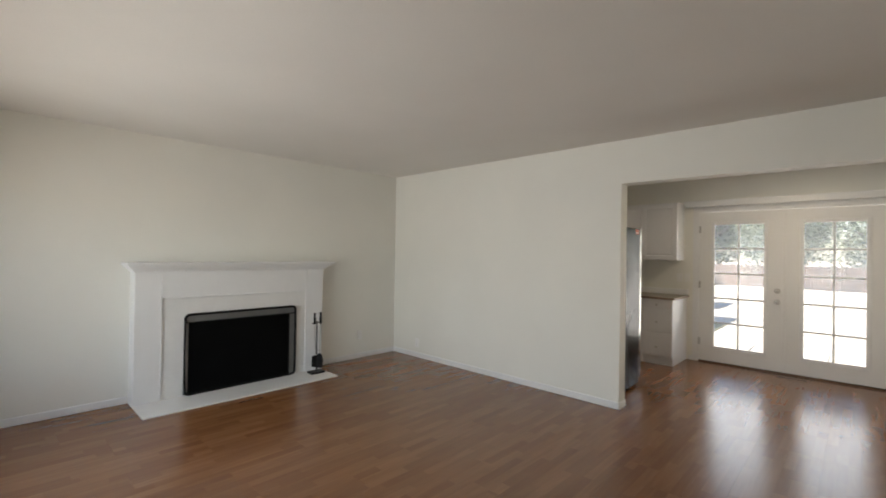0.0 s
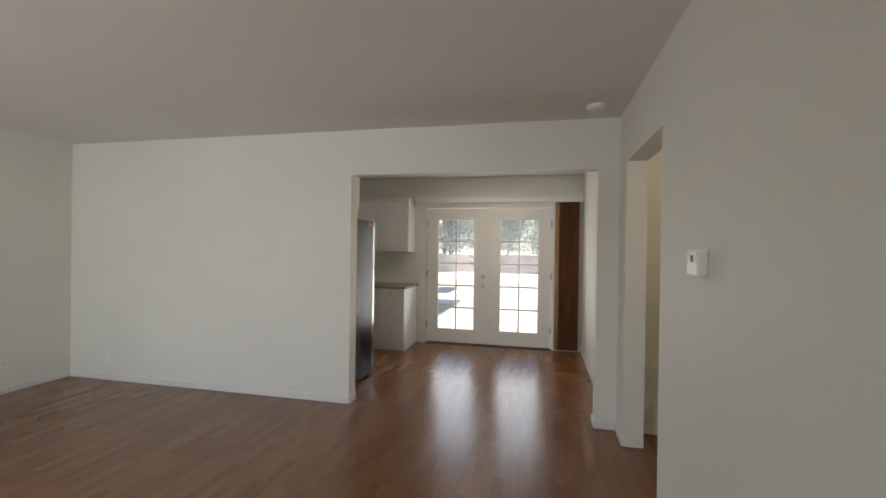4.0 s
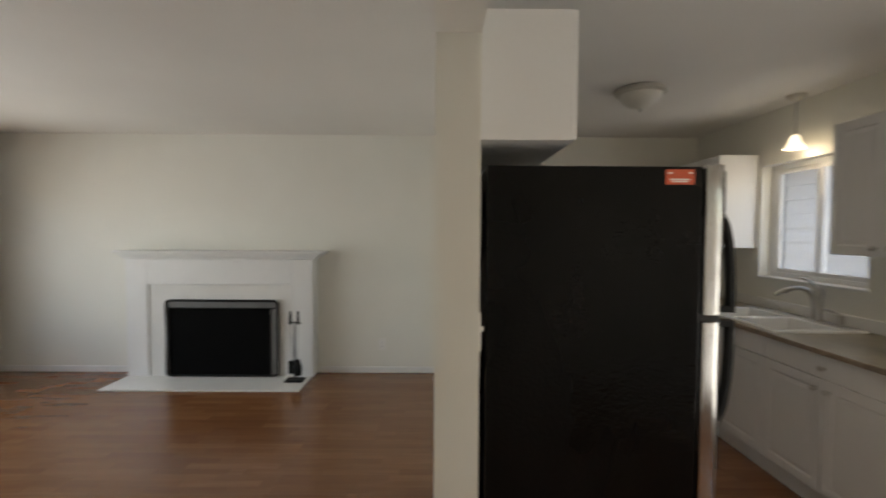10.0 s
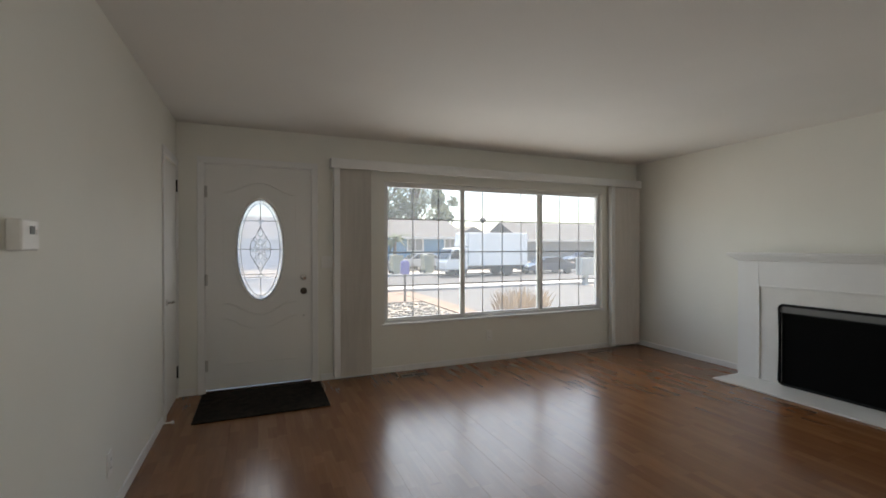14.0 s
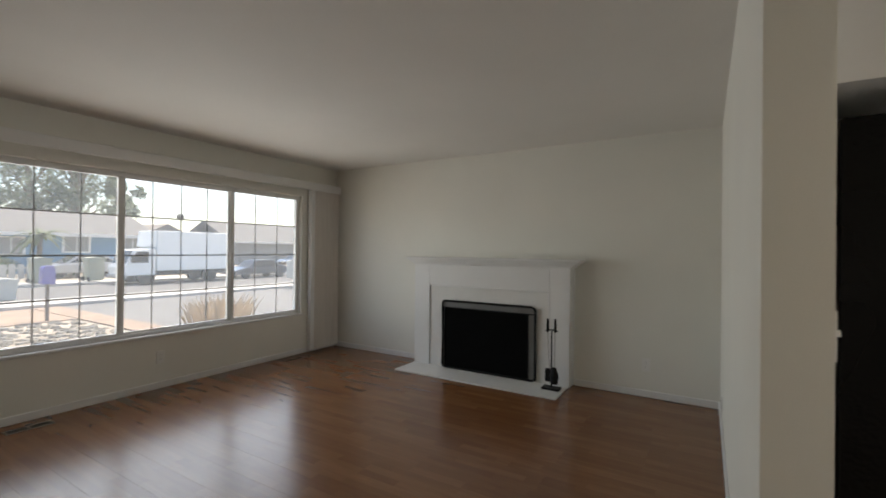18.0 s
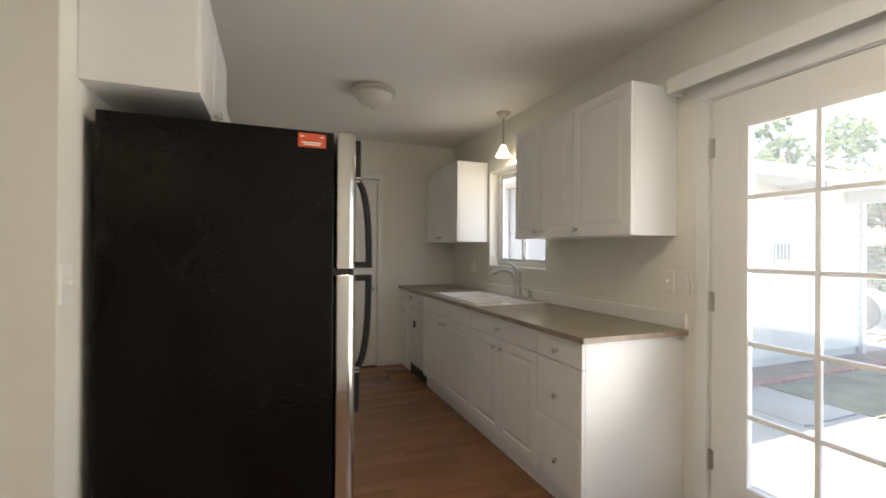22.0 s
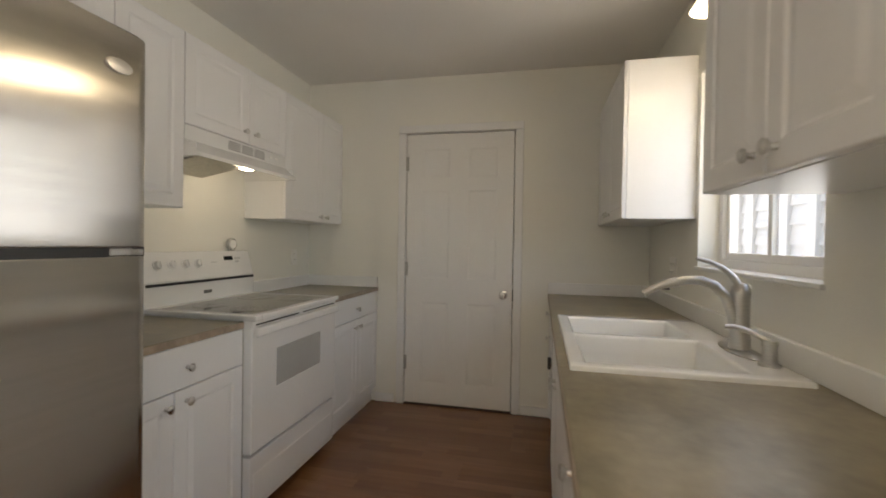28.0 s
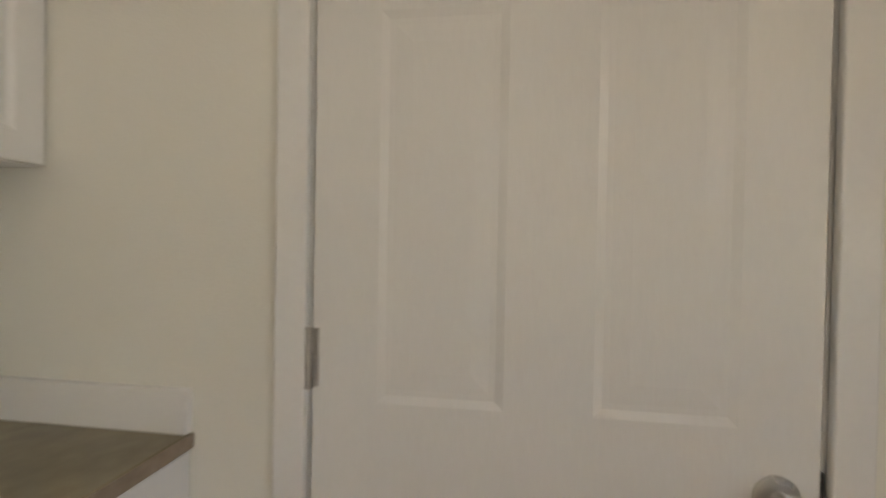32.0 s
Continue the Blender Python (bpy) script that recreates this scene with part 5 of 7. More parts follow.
part("vent_trim", B(0.006, RW - 0.006, -0.046, 0.0, 0.841, 0.868), M_APPL, th)
part("handle_gap", B(0.03, 0.36, -0.0495, -0.044, 0.847, 0.853), M_BLKPL, od)
part("handle_gap", B(0.40, RW - 0.03, -0.0495, -0.044, 0.847, 0.853), M_BLKPL, od)
part("storage_drawer", moved(slab(RW - 0.012, 0.235, 0.04, [(0.02, RW - 0.032, 0.02, 0.16)], ((0.006, 0.002), (0.004, 0.0))), Matrix.Translation((0.006, 0.0, 0.055))), M_APPL, th)
part("side_trim", B(-0.001, 0.012, -0.005, 0.0, 0.04, 0.868), M_NICKEL, th)
th = thing("kitchen_timer", pose(-2.245, 0.166, 1.141), "small round chrome dial timer on the range backguard", "timer")
part("case", L([(0, -0.012), (0.032, -0.012), (0.035, 0.0), (0.032, 0.012), (0, 0.012)], at=(0, 0, 0.042), axis="Y", n=24), M_CHROME, th, "", True)
part("dial_face", L([(0, 0.0122), (0.026, 0.0122), (0.026, 0.0135), (0, 0.0135)], at=(0, 0, 0.042), axis="Y", n=24), M_PLATE, th)
part("foot", B(-0.012, 0.012, -0.015, 0.015, 0.0, 0.012, bevel=0.003), M_CHROME, th)

# upper cabinets, cooking side
Y_LU = 0.397
Y_FU = 0.436
lud = Y_LU - D1 - 0.002
g = "upper cabinets"
ofh = 2.175 - 1.76
cabinet("upper_cabinet", pose(-0.119, Y_FU, 1.76, 0, 0, 180), 0.881, Y_FU - D1 - 0.002, ofh, [("door", 0, 0.4405, 0, ofh, 0.40, 0.04), ("door", 0.4405, 0.881, 0, ofh, 0.48, 0.04)], "short white upper cabinet over the refrigerator", 0, g)
cabinet("upper_cabinet", pose(-1.002, Y_LU, UZ0, 0, 0, 180), 0.630, lud, hU, [("door", 0, 0.315, 0, hU, 0.275, 0.045), ("door", 0.315, 0.630, 0, hU, 0.355, 0.045)], "white two-door upper cabinet between refrigerator and range hood", 0, g)
hch = UZ1 - 1.708
cabinet("upper_cabinet", pose(-1.634, Y_LU, 1.708, 0, 0, 180), 0.758, lud, hch, [("door", 0, 0.425, 0, hch, 0.385, 0.06), ("door", 0.425, 0.758, 0, hch, 0.470, 0.06)], "short white two-door upper cabinet over the range hood", 0, g)
cabinet("upper_cabinet", pose(-2.394, Y_LU, UZ0, 0, 0, 180), 0.769, lud, hU, [("door", 0, 0.458, 0, hU, 0.416, 0.036), ("door", 0.458, 0.769, 0, hU, 0.500, 0.036)], "white two-door upper cabinet in the corner", 0, g)

# range hood
th = thing("range_hood", pose(-1.634, 0.416, 1.572, 0, 0, 180), "white range hood with its lamp lit", "range hood")
HW = 0.758
bm = bmesh.new()
prof = [(0.0, 0.134), (0.0, 0.070), (-0.072, 0.012), (-0.072, -0.006), (-0.064, -0.006), (0.0, 0.055), (0.278, 0.055), (0.278, 0.134)]
a = [bm.verts.new((0, p[0], p[1])) for p in prof]
b = [bm.verts.new((HW, p[0], p[1])) for p in prof]
for i in range(len(prof)):
    j = (i + 1) % len(prof)
    bm.faces.new((a[i], a[j], b[j], b[i]))
bm.faces.new(a[::-1])
bm.faces.new(b)
box(bm, 0.002, 0.008, -0.055, 0.276, -0.004, 0.058)
box(bm, HW - 0.008, HW - 0.002, -0.055, 0.276, -0.004, 0.058)
bmesh.ops.recalc_face_normals(bm, faces=bm.faces)
hood = part("canopy", bm, M_APPL, th)
for g0 in (0.27, 0.37, 0.47):
    for k in range(5):
        part("vent_slot", B(g0, g0 + 0.085, -0.0015, 0.002, 0.082 + k * 0.009, 0.086 + k * 0.009), M_MESHGREY, hood)
for k in range(2):
    part("switch", B(0.60 + 0.05 * k, 0.625 + 0.05 * k, -0.004, 0.001, 0.10, 0.112, bevel=0.001), M_PLATE, hood)
part("filter", moved(B(0.0, 0.30, 0.0, 0.255, -0.012, 0.0, bevel=0.004), Matrix.Translation((0.04, -0.035, 0.012)) @ Matrix.Rotation(radians(-11), 4, "X")), mat("aluminium_filter", (0.45, 0.43, 0.38), 0.4, 1.0, var=0.2, scale=60, fine=200, bump=0.08), th, "silver mesh grease filter")
part("lamp_lens", B(0.325, 0.405, -0.052, -0.008, -0.008, 0.016, bevel=0.010), M_BULB, th, "glowing lamp lens")

# ---- refrigerator ----
th = thing("refrigerator", pose(-0.146, 0.885, 0, 0, 0, 180), "top-freezer refrigerator, black sides and stainless doors", "refrigerator")
FWd = 0.80
part("body", B(0.0, FWd, 0.0, 0.715, 0.03, 1.682, bevel=0.004), M_BLACK, th, "black pebbled steel cabinet")
part("base_grille", B(0.02, FWd - 0.02, -0.03, 0.03, 0.015, 0.085), M_BLKPL, th)


def fridge_door(z0, z1):
    """Door with its front edges rolled."""
    bm = bmesh.new()
    n = 6
    r = 0.035
    pts = [(0, -0.012), (0, -0.085 + r)]
    pts += [(r - r * math.cos(radians(90 * i / n)), -0.085 + r - r * math.sin(radians(90 * i / n))) for i in range(1, n + 1)]
    pts += [(FWd * q, -0.085 - 0.006 * math.sin(math.pi * q)) for q in (0.2, 0.35, 0.5, 0.65, 0.8)]
    pts += [(FWd - r + r * math.sin(radians(90 * i / n)), -0.085 + r - r * math.cos(radians(90 * i / n))) for i in range(n + 1)]
    pts += [(FWd, -0.012)]
    lo = [bm.verts.new((x, y, z0)) for x, y in pts]
    hi = [bm.verts.new((x, y, z1)) for x, y in pts]
    for i in range(len(pts)):
        j = (i + 1) % len(pts)
        bm.faces.new((lo[i], lo[j], hi[j], hi[i]))
    bm.faces.new(lo[::-1])
    bm.faces.new(hi)
    bmesh.ops.recalc_face_normals(bm, faces=bm.faces)
    bmesh.ops.bevel(bm, geom=[e for e in bm.edges if e.calc_face_angle(0) > 1.2], offset=0.004, segments=2, profile=0.5, affect="EDGES")
    return bm


fz = part("freezer_door", fridge_door(1.184, 1.690), M_STEEL, th, "brushed stainless steel door", 2)
fd = part("fridge_door", fridge_door(0.085, 1.164), M_STEEL, th, "brushed stainless steel door", 2)
part("gasket", B(0.01, FWd - 0.01, -0.075, 0.0, 1.162, 1.186), M_BLKPL, th)


def strap(bm, rows, w, d):
    """A flat bar with rounded corners swept through (y, z) rows, centred on x 0.062."""
    c = 0.005
    sec = [(-w, -d + c), (-w + c, -d), (w - c, -d), (w, -d + c), (w, d), (-w, d)]
    rings = [[bm.verts.new((0.062 + sx, y + sy, z)) for sx, sy in sec] for y, z in rows]
    for p, q in zip(rings, rings[1:]):
        for i in range(6):
            bm.faces.new((p[i], p[(i + 1) % 6], q[(i + 1) % 6], q[i]))
    bm.faces.new(rings[0])
    bm.faces.new(rings[-1])
    bmesh.ops.recalc_face_normals(bm, faces=bm.faces)
    return bm


def handle(parent, za, zb, top_at):
    """Black strap handle: stands off the door by the split at za, lies on it past the chrome band."""
    def off(u):
        k = min(1.0, u / top_at)
        return -0.097 - 0.046 * math.sqrt(1.0 - k ** 2.6)
    rows = [(off(i / 24), za + (zb - za) * i / 24) for i in range(25)]
    hd = part("handle", strap(bmesh.new(), rows, 0.018, 0.010), M_HANDLE, parent, "black bowed strap handle", True)
    s = 1 if zb > za else -1
    part("handle_foot", B(0.046, 0.078, -0.140, -0.080, za, za + s * 0.022, bevel=0.004), M_HANDLE, hd)
    for u in (top_at, top_at + 0.025):
        z = za + (zb - za) * u
        part("band", strap(bmesh.new(), [(off(u), z - 0.003), (off(u), z + 0.003)], 0.0195, 0.0115), M_CHROME, hd)
    return hd


handle(fz, 1.188, 1.674, 0.68)
handle(fd, 1.160, 0.638, 0.68)
part("hinge_cover", B(0.66, 0.78, -0.07, 0.04, 1.682, 1.700, bevel=0.005), M_BLKPL, th)
part("hinge_pin", B(0.70, 0.785, -0.08, -0.01, 1.166, 1.182, bevel=0.003), M_CHROME, th)
bm = L([(0, 0), (0.033, 0), (0.031, 0.004), (0, 0.005)], axis="Y", n=24)
bm.transform(Matrix.Translation((FWd - 0.09, -0.0885, 1.60)) @ Matrix.Diagonal((1, -1, 0.5, 1)))
bmesh.ops.recalc_face_normals(bm, faces=bm.faces)
part("badge", bm, M_CHROME, fz)
stk = part("sticker", B(-0.0012, 0.0, 0.03, 0.125, 1.622, 1.672), M_RED, th, "red energy sticker with pale print")
for z, y0, y1 in ((1.639, 0.045, 0.112), (1.632, 0.05, 0.105), (1.660, 0.038, 0.05), (1.660, 0.105, 0.117)):
    part("print_bar", B(-0.0018, -0.001, y0, y1, z - 0.0022, z + 0.0022), M_PLATE, stk)
for x in (0.06, FWd - 0.06):
    for y in (0.05, 0.66):
        part("foot", C((x, y, 0.0), (x, y, 0.032), 0.018, n=12), M_BLKPL, th)

# ---- ceiling lamps ----


def dome_lamp(x, y, shade, label):
    th = thing("ceiling_lamp", pose(x, y, CK), label, "ceiling lamp", "flush dome lamps")
    part("pan", L([(0, 0), (0.15, 0), (0.165, -0.012), (0.165, -0.03), (0.14, -0.04), (0, -0.04)], n=36), mat("cream_metal_pan", (0.62, 0.59, 0.52), 0.4, 0.2), th, "", True)
    part("glass_bowl", L([(0.135, -0.036), (0.132, -0.055), (0.115, -0.085), (0.08, -0.112), (0.04, -0.126), (0.0, -0.13)], n=36), shade, th, "alabaster glass bowl", True)
    part("finial", L([(0, -0.128), (0.009, -0.13), (0.011, -0.14), (0.006, -0.15), (0, -0.152)], n=14), M_NICKEL, th, "", True)
    return th


dome_lamp(0.97, 1.51, M_SHADEON, "flush dome ceiling lamp, lit, over the dining area")
dome_lamp(-1.675, 1.362, M_SHADEOFF, "flush dome ceiling lamp, unlit, in the kitchen")
th = thing("pendant_lamp", pose(-1.775, 2.50, CK), "small pendant lamp with lit white bell shade over the sink", "pendant lamp")
part("canopy", L([(0, 0), (0.06, 0), (0.058, -0.012), (0.03, -0.035), (0.012, -0.045), (0, -0.045)]), mat("cream_metal_pan", (0.62, 0.59, 0.52), 0.4, 0.2), th, "", True)
part("rod", C((0, 0, -0.04), (0, 0, -0.282), 0.006), M_NICKEL, th)
part("shade", L([(0, -0.278), (0.022, -0.278), (0.03, -0.298), (0.04, -0.328), (0.068, -0.373), (0.062, -0.375), (0.036, -0.333), (0.0, -0.303)]), M_SHADEON, th, "white bell glass shade", True)

# ---- kitchen window ----
th = thing("window_kitchen", pose(KWI[0], YB + 0.105, KWI[2]), "small white sliding window over the sink", "window")
w, h = KWI[1] - KWI[0], KWI[3] - KWI[2]
bm = bmesh.new()
f = 0.04
box(bm, 0, f, -0.02, 0.03, 0, h, bevel=0.003)
box(bm, w - f, w, -0.02, 0.03, 0, h, bevel=0.003)
box(bm, f, w - f, -0.02, 0.03, 0, f, bevel=0.003)
box(bm, f, w - f, -0.02, 0.03, h - f, h, bevel=0.003)
part("window_frame", bm, M_TRIM, th)
for a, b, yy in ((f, w / 2 + 0.02, 0.008), (w / 2 - 0.02, w - f, -0.008)):
    bm = bmesh.new()
    s = 0.03
    box(bm, a, a + s, yy - 0.012, yy + 0.012, f, h - f, bevel=0.003)
    box(bm, b - s, b, yy - 0.012, yy + 0.012, f, h - f, bevel=0.003)
    box(bm, a + s, b - s, yy - 0.012, yy + 0.012, f, f + s, bevel=0.003)
    box(bm, a + s, b - s, yy - 0.012, yy + 0.012, h - f - s, h - f, bevel=0.003)
    sash = part("sash", bm, M_TRIM, th)
    p = part("pane", B(a + s, b - s, yy - 0.003, yy + 0.003, f + s, h - f - s), M_KGLASS, sash)
    p.visible_shadow = False
structure("kitchen_window_sill", B(KWI[0] - 0.01, KWI[1] + 0.01, YB - 0.012, YB + 0.09, KWI[2] - 0.012, KWI[2] + 0.004, bevel=0.004), M_TRIM)

# ---- hall ----
th = thing("door_chime", pose(2.60, D0, 2.13), "cream door chime box high on the hall wall", "door chime")
part("case", B(0, 0.20, -0.05, 0, 0, 0.13, bevel=0.008), mat("cream_plastic", (0.62, 0.57, 0.45), 0.45), th)

# bathroom seen through the hall: tub, curtain rod, hook rail and open door
th = thing("bathtub", pose(2.70, 1.14, 0), "white enamel bathtub built in along the bathroom wall", "bathtub")
part("apron", B(0, 1.6, 0.0, 0.06, 0.0, 0.36, bevel=0.008), M_PORC, th)
bm = bmesh.new()
box(bm, 0, 1.6, -0.01, 0.09, 0.36, 0.40, bevel=0.015)
box(bm, 0, 1.6, 0.66, 0.735, 0.36, 0.40, bevel=0.015)
box(bm, 0, 0.09, 0.09, 0.66, 0.36, 0.40, bevel=0.015)
box(bm, 1.51, 1.6, 0.09, 0.66, 0.36, 0.40, bevel=0.015)
part("rim", bm, M_PORC, th)
part("basin", B(0.08, 1.52, 0.08, 0.67, 0.05, 0.10, bevel=0.02), M_PORC, th)
part("surround", B(0, 1.6, 0.72, 0.738, 0.40, 0.62, bevel=0.004), M_PORC, th, "low white tub surround")
th = thing("curtain_rod", pose(2.35, 1.2, 1.98), "thin pale shower curtain rod", "curtain rod")
part("rod", C((0.0, 0, 0), (2.25, 0, 0), 0.013, n=14), M_TRIM, th)
th = thing("hook_rail", pose(3.72, 1.88, 1.65), "small hook rail on the bathroom wall", "hook rail")
part("rail", B(0, 0.30, -0.015, 0, -0.02, 0.02, bevel=0.003), M_WALL, th)
for k in range(4):
    part("hook", C((0.05 + 0.07 * k, -0.012, 0), (0.05 + 0.07 * k, -0.05, 0.005), 0.009, n=10), M_NICKEL, th)
th = thing("bathroom_door", pose(3.345, D1 + 0.01, 0.012, 0, 0, 90), "white bathroom door standing open", "door")
part("door_slab", B(0, 0.66, -0.035, 0, 0, 2.0, bevel=0.003), M_DOOR, th)
lockset(th, 0.60, 0.91, 0.0, False, dead=0)

# ---- outdoors: materials ----
M_CONC = mat("pale_concrete", (0.36, 0.345, 0.31), 0.9, var=0.16, scale=1.5, fine=30, bump=0.05)
M_SOIL = mat("dry_yard_soil", (0.36, 0.335, 0.30), 0.95, var=0.3, scale=1.2, fine=14, bump=0.1)
M_FRONT = mat("dry_front_soil", (0.30, 0.255, 0.20), 0.95, var=0.3, scale=1.2, fine=14, bump=0.1)
M_WALK = mat("street_concrete", (0.40, 0.39, 0.375), 0.9, var=0.16, scale=1.5, fine=30, bump=0.05)
M_DIRT = mat("brown_mulch_dirt", (0.25, 0.18, 0.13), 0.95, var=0.35, scale=3, fine=40, bump=0.1)
M_ASPH = mat("street_asphalt", (0.10, 0.098, 0.096), 0.9, var=0.2, scale=2, fine=60, bump=0.06)
M_DRIVE = mat("grey_driveway", (0.12, 0.118, 0.115), 0.9, var=0.2, scale=2, fine=50, bump=0.05)
M_BRICK = mat("red_brick_edging", (0.30, 0.14, 0.10), 0.85, var=0.3, scale=10, bump=0.06)
M_WHITE = mat("white_siding_paint", (0.68, 0.68, 0.67), 0.6, var=0.05, scale=3, fine=40, bump=0.02)
M_BLUEHOUSE = mat("blue_house_siding", (0.13, 0.26, 0.40), 0.7, var=0.1, scale=3)
M_GREYHOUSE = mat("grey_house_siding", (0.26, 0.26, 0.255), 0.7, var=0.1, scale=3)
M_SHINGLE = mat("grey_shingle_roof", (0.11, 0.108, 0.107), 0.9, var=0.18, scale=8, fine=40, bump=0.08)
M_TANROOF = mat("tan_shingle_roof", (0.22, 0.20, 0.18), 0.9, var=0.15, scale=8, bump=0.06)
M_FENCE = mat("weathered_fence_wood", (0.22, 0.155, 0.125), 0.85, var=0.25, scale=5, fine=60, bump=0.05, stretch=(3, 3, 0.3))
M_CEDAR = mat("orange_cedar", (0.36, 0.16, 0.07), 0.7, var=0.2, scale=6, stretch=(3, 3, 0.3))
M_BARK = mat("tree_bark", (0.14, 0.11, 0.085), 0.9, var=0.3, scale=8, bump=0.1)
M_DARKGL = mat("dark_car_glass", (0.02, 0.022, 0.025), 0.08, var=0.05)
M_TRUCK = mat("white_truck_paint", (0.86, 0.86, 0.85), 0.3, var=0.03)
M_CAR = mat("dark_blue_car_paint", (0.035, 0.045, 0.065), 0.2, 0.2, var=0.05, coat=0.6)
M_TYRE = mat("tyre_rubber", (0.02, 0.02, 0.02), 0.8, var=0.2)
M_HUB = mat("wheel_hub_grey", (0.45, 0.45, 0.45), 0.35, 0.7)
M_GREENBIN = mat("olive_bin_plastic", (0.30, 0.31, 0.24), 0.6, var=0.1)
M_GREYBIN = mat("pale_bin_plastic", (0.5, 0.5, 0.47), 0.6, var=0.1)
M_MAILBLUE = mat("violet_blue_paint", (0.15, 0.14, 0.40), 0.5, var=0.1)


def leaf_mat(name, color, var=0.45):
    m = bpy.data.materials.new(name)
    m.use_nodes = True
    n, l = m.node_tree.nodes, m.node_tree.links
    b = n["Principled BSDF"]
    geo = n.new("ShaderNodeNewGeometry")
    ramp = n.new("ShaderNodeValToRGB")
    ramp.color_ramp.elements[0].color = (*[c * (1 - var) for c in color], 1)
    ramp.color_ramp.elements[1].color = (*[min(1, c * (1 + var)) for c in color], 1)
    l.new(geo.outputs["Random Per Island"], ramp.inputs["Fac"])
    l.new(ramp.outputs["Color"], b.inputs["Base Color"])
    b.inputs["Roughness"].default_value = 0.6
    # light passes through the thin blades
    tr = n.new("ShaderNodeBsdfTranslucent")
    mx = n.new("ShaderNodeMixShader")
    mx.inputs["Fac"].default_value = 0.4
    l.new(ramp.outputs["Color"], tr.inputs["Color"])
    l.new(b.outputs[0], mx.inputs[1])
    l.new(tr.outputs[0], mx.inputs[2])
    l.new(mx.outputs[0], n["Material Output"].inputs["Surface"])
    return m


M_LEAF = leaf_mat("olive_green_leaves", (0.11, 0.14, 0.065))
M_LEAFGREY = leaf_mat("grey_green_leaves", (0.17, 0.20, 0.14))
M_LEAFPALE = leaf_mat("pale_green_leaves", (0.16, 0.20, 0.11))
M_STRAW = leaf_mat("straw_grass_blades", (0.42, 0.31, 0.19), 0.3)
M_SHRUB = leaf_mat("hedge_leaves", (0.08, 0.12, 0.05))

# ---- ground ----
GZ = -0.35
structure("ground", B(-250, 250, -300, 300, -0.60, GZ), M_FRONT)
structure("back_yard", B(-60, 60, YB + TH + 0.01, 120, GZ, -0.19), M_SOIL)
# stretched west beyond the real patio, to bounce sun onto the outbuilding front
structure("patio", B(-7.5, 6.0, YB + TH + 0.012, 4.75, -0.19, -0.165, bevel=0.006), M_CONC)
for k in range(8):
    structure("walk_slab", B(-1.75 + 1.0 * k, -0.78 + 1.0 * k, 4.78, 5.55, -0.19, -0.168, bevel=0.008), M_CONC)
structure("brick_edging_bed", B(-2.14, -1.72, 4.8, 9.6, -0.19, -0.175), M_DIRT)
# dry grass, cut to the outbuilding's shadow area, its dark colour deepening that shade
M_LAWN = mat("dry_shaded_lawn", (0.17, 0.165, 0.10), 0.95, var=0.4, scale=3.0, fine=45, bump=0.25)
structure("lawn_patch", B(-1.60, -0.65, 5.58, 8.1, -0.19, -0.168, bevel=0.006), M_LAWN)
edge = new("brick_border")
tagged(edge, "", "", "", "structure")
for k in range(38):
    part("brick", B(-1.71, -1.61, 4.82 + k * 0.125, 4.82 + k * 0.125 + 0.112, -0.19, -0.15, bevel=0.006, seg=1), M_BRICK, edge)
structure("street", B(-200, 200, -23.5, -16.9, GZ, GZ + 0.012), M_ASPH)
structure("kerb_near", B(-200, 200, -16.9, -16.7, GZ, GZ + 0.13, bevel=0.02), M_WALK)
structure("sidewalk_near", B(-200, 200, -16.7, -15.5, GZ, GZ + 0.11), M_WALK)
structure("kerb_far", B(-200, 200, -23.7, -23.5, GZ, GZ + 0.13, bevel=0.02), M_WALK)
structure("sidewalk_far", B(-200, 200, -25.2, -23.7, GZ, GZ + 0.11), M_WALK)
structure("driveway", B(-11.5, -3.6, -15.9, -4.9, GZ, GZ + 0.02), M_DRIVE)
structure("dirt_strip", B(-3.58, -3.0, -15.9, -5.2, GZ, GZ + 0.03), M_DIRT)
structure("dirt_bed", B(-2.99, 12, -15.9, -12.6, GZ, GZ + 0.02), M_DIRT)
random.seed(21)
peb_v, peb_f = [], []
for _ in range(1500):
    x, y = random.uniform(-2.9, 2.5), random.uniform(-12.5, -5.6)
    r = random.uniform(0.025, 0.075)
    b0 = len(peb_v)
    a0 = random.random() * 6.28
    for z, q in ((0.0, 1.0), (0.6, 0.75)):
        for i in range(6):
            a = a0 + i * math.pi / 3
            peb_v.append((x + r * q * math.cos(a) * 1.3, y + r * q * math.sin(a), GZ + z * r))
    peb_f += [(b0 + i, b0 + (i + 1) % 6, b0 + 6 + (i + 1) % 6, b0 + 6 + i) for i in range(6)]
    peb_f.append(tuple(b0 + 6 + i for i in range(6)))
me = bpy.data.meshes.new("pebbles")
me.from_pydata(peb_v, [], peb_f)
me.materials.append(leaf_mat("pale_pebbles", (0.30, 0.275, 0.23), 0.4))
tagged(new("pebbles", me), "pale river pebbles strewn over the front yard", "pebbles", "", "stuff")


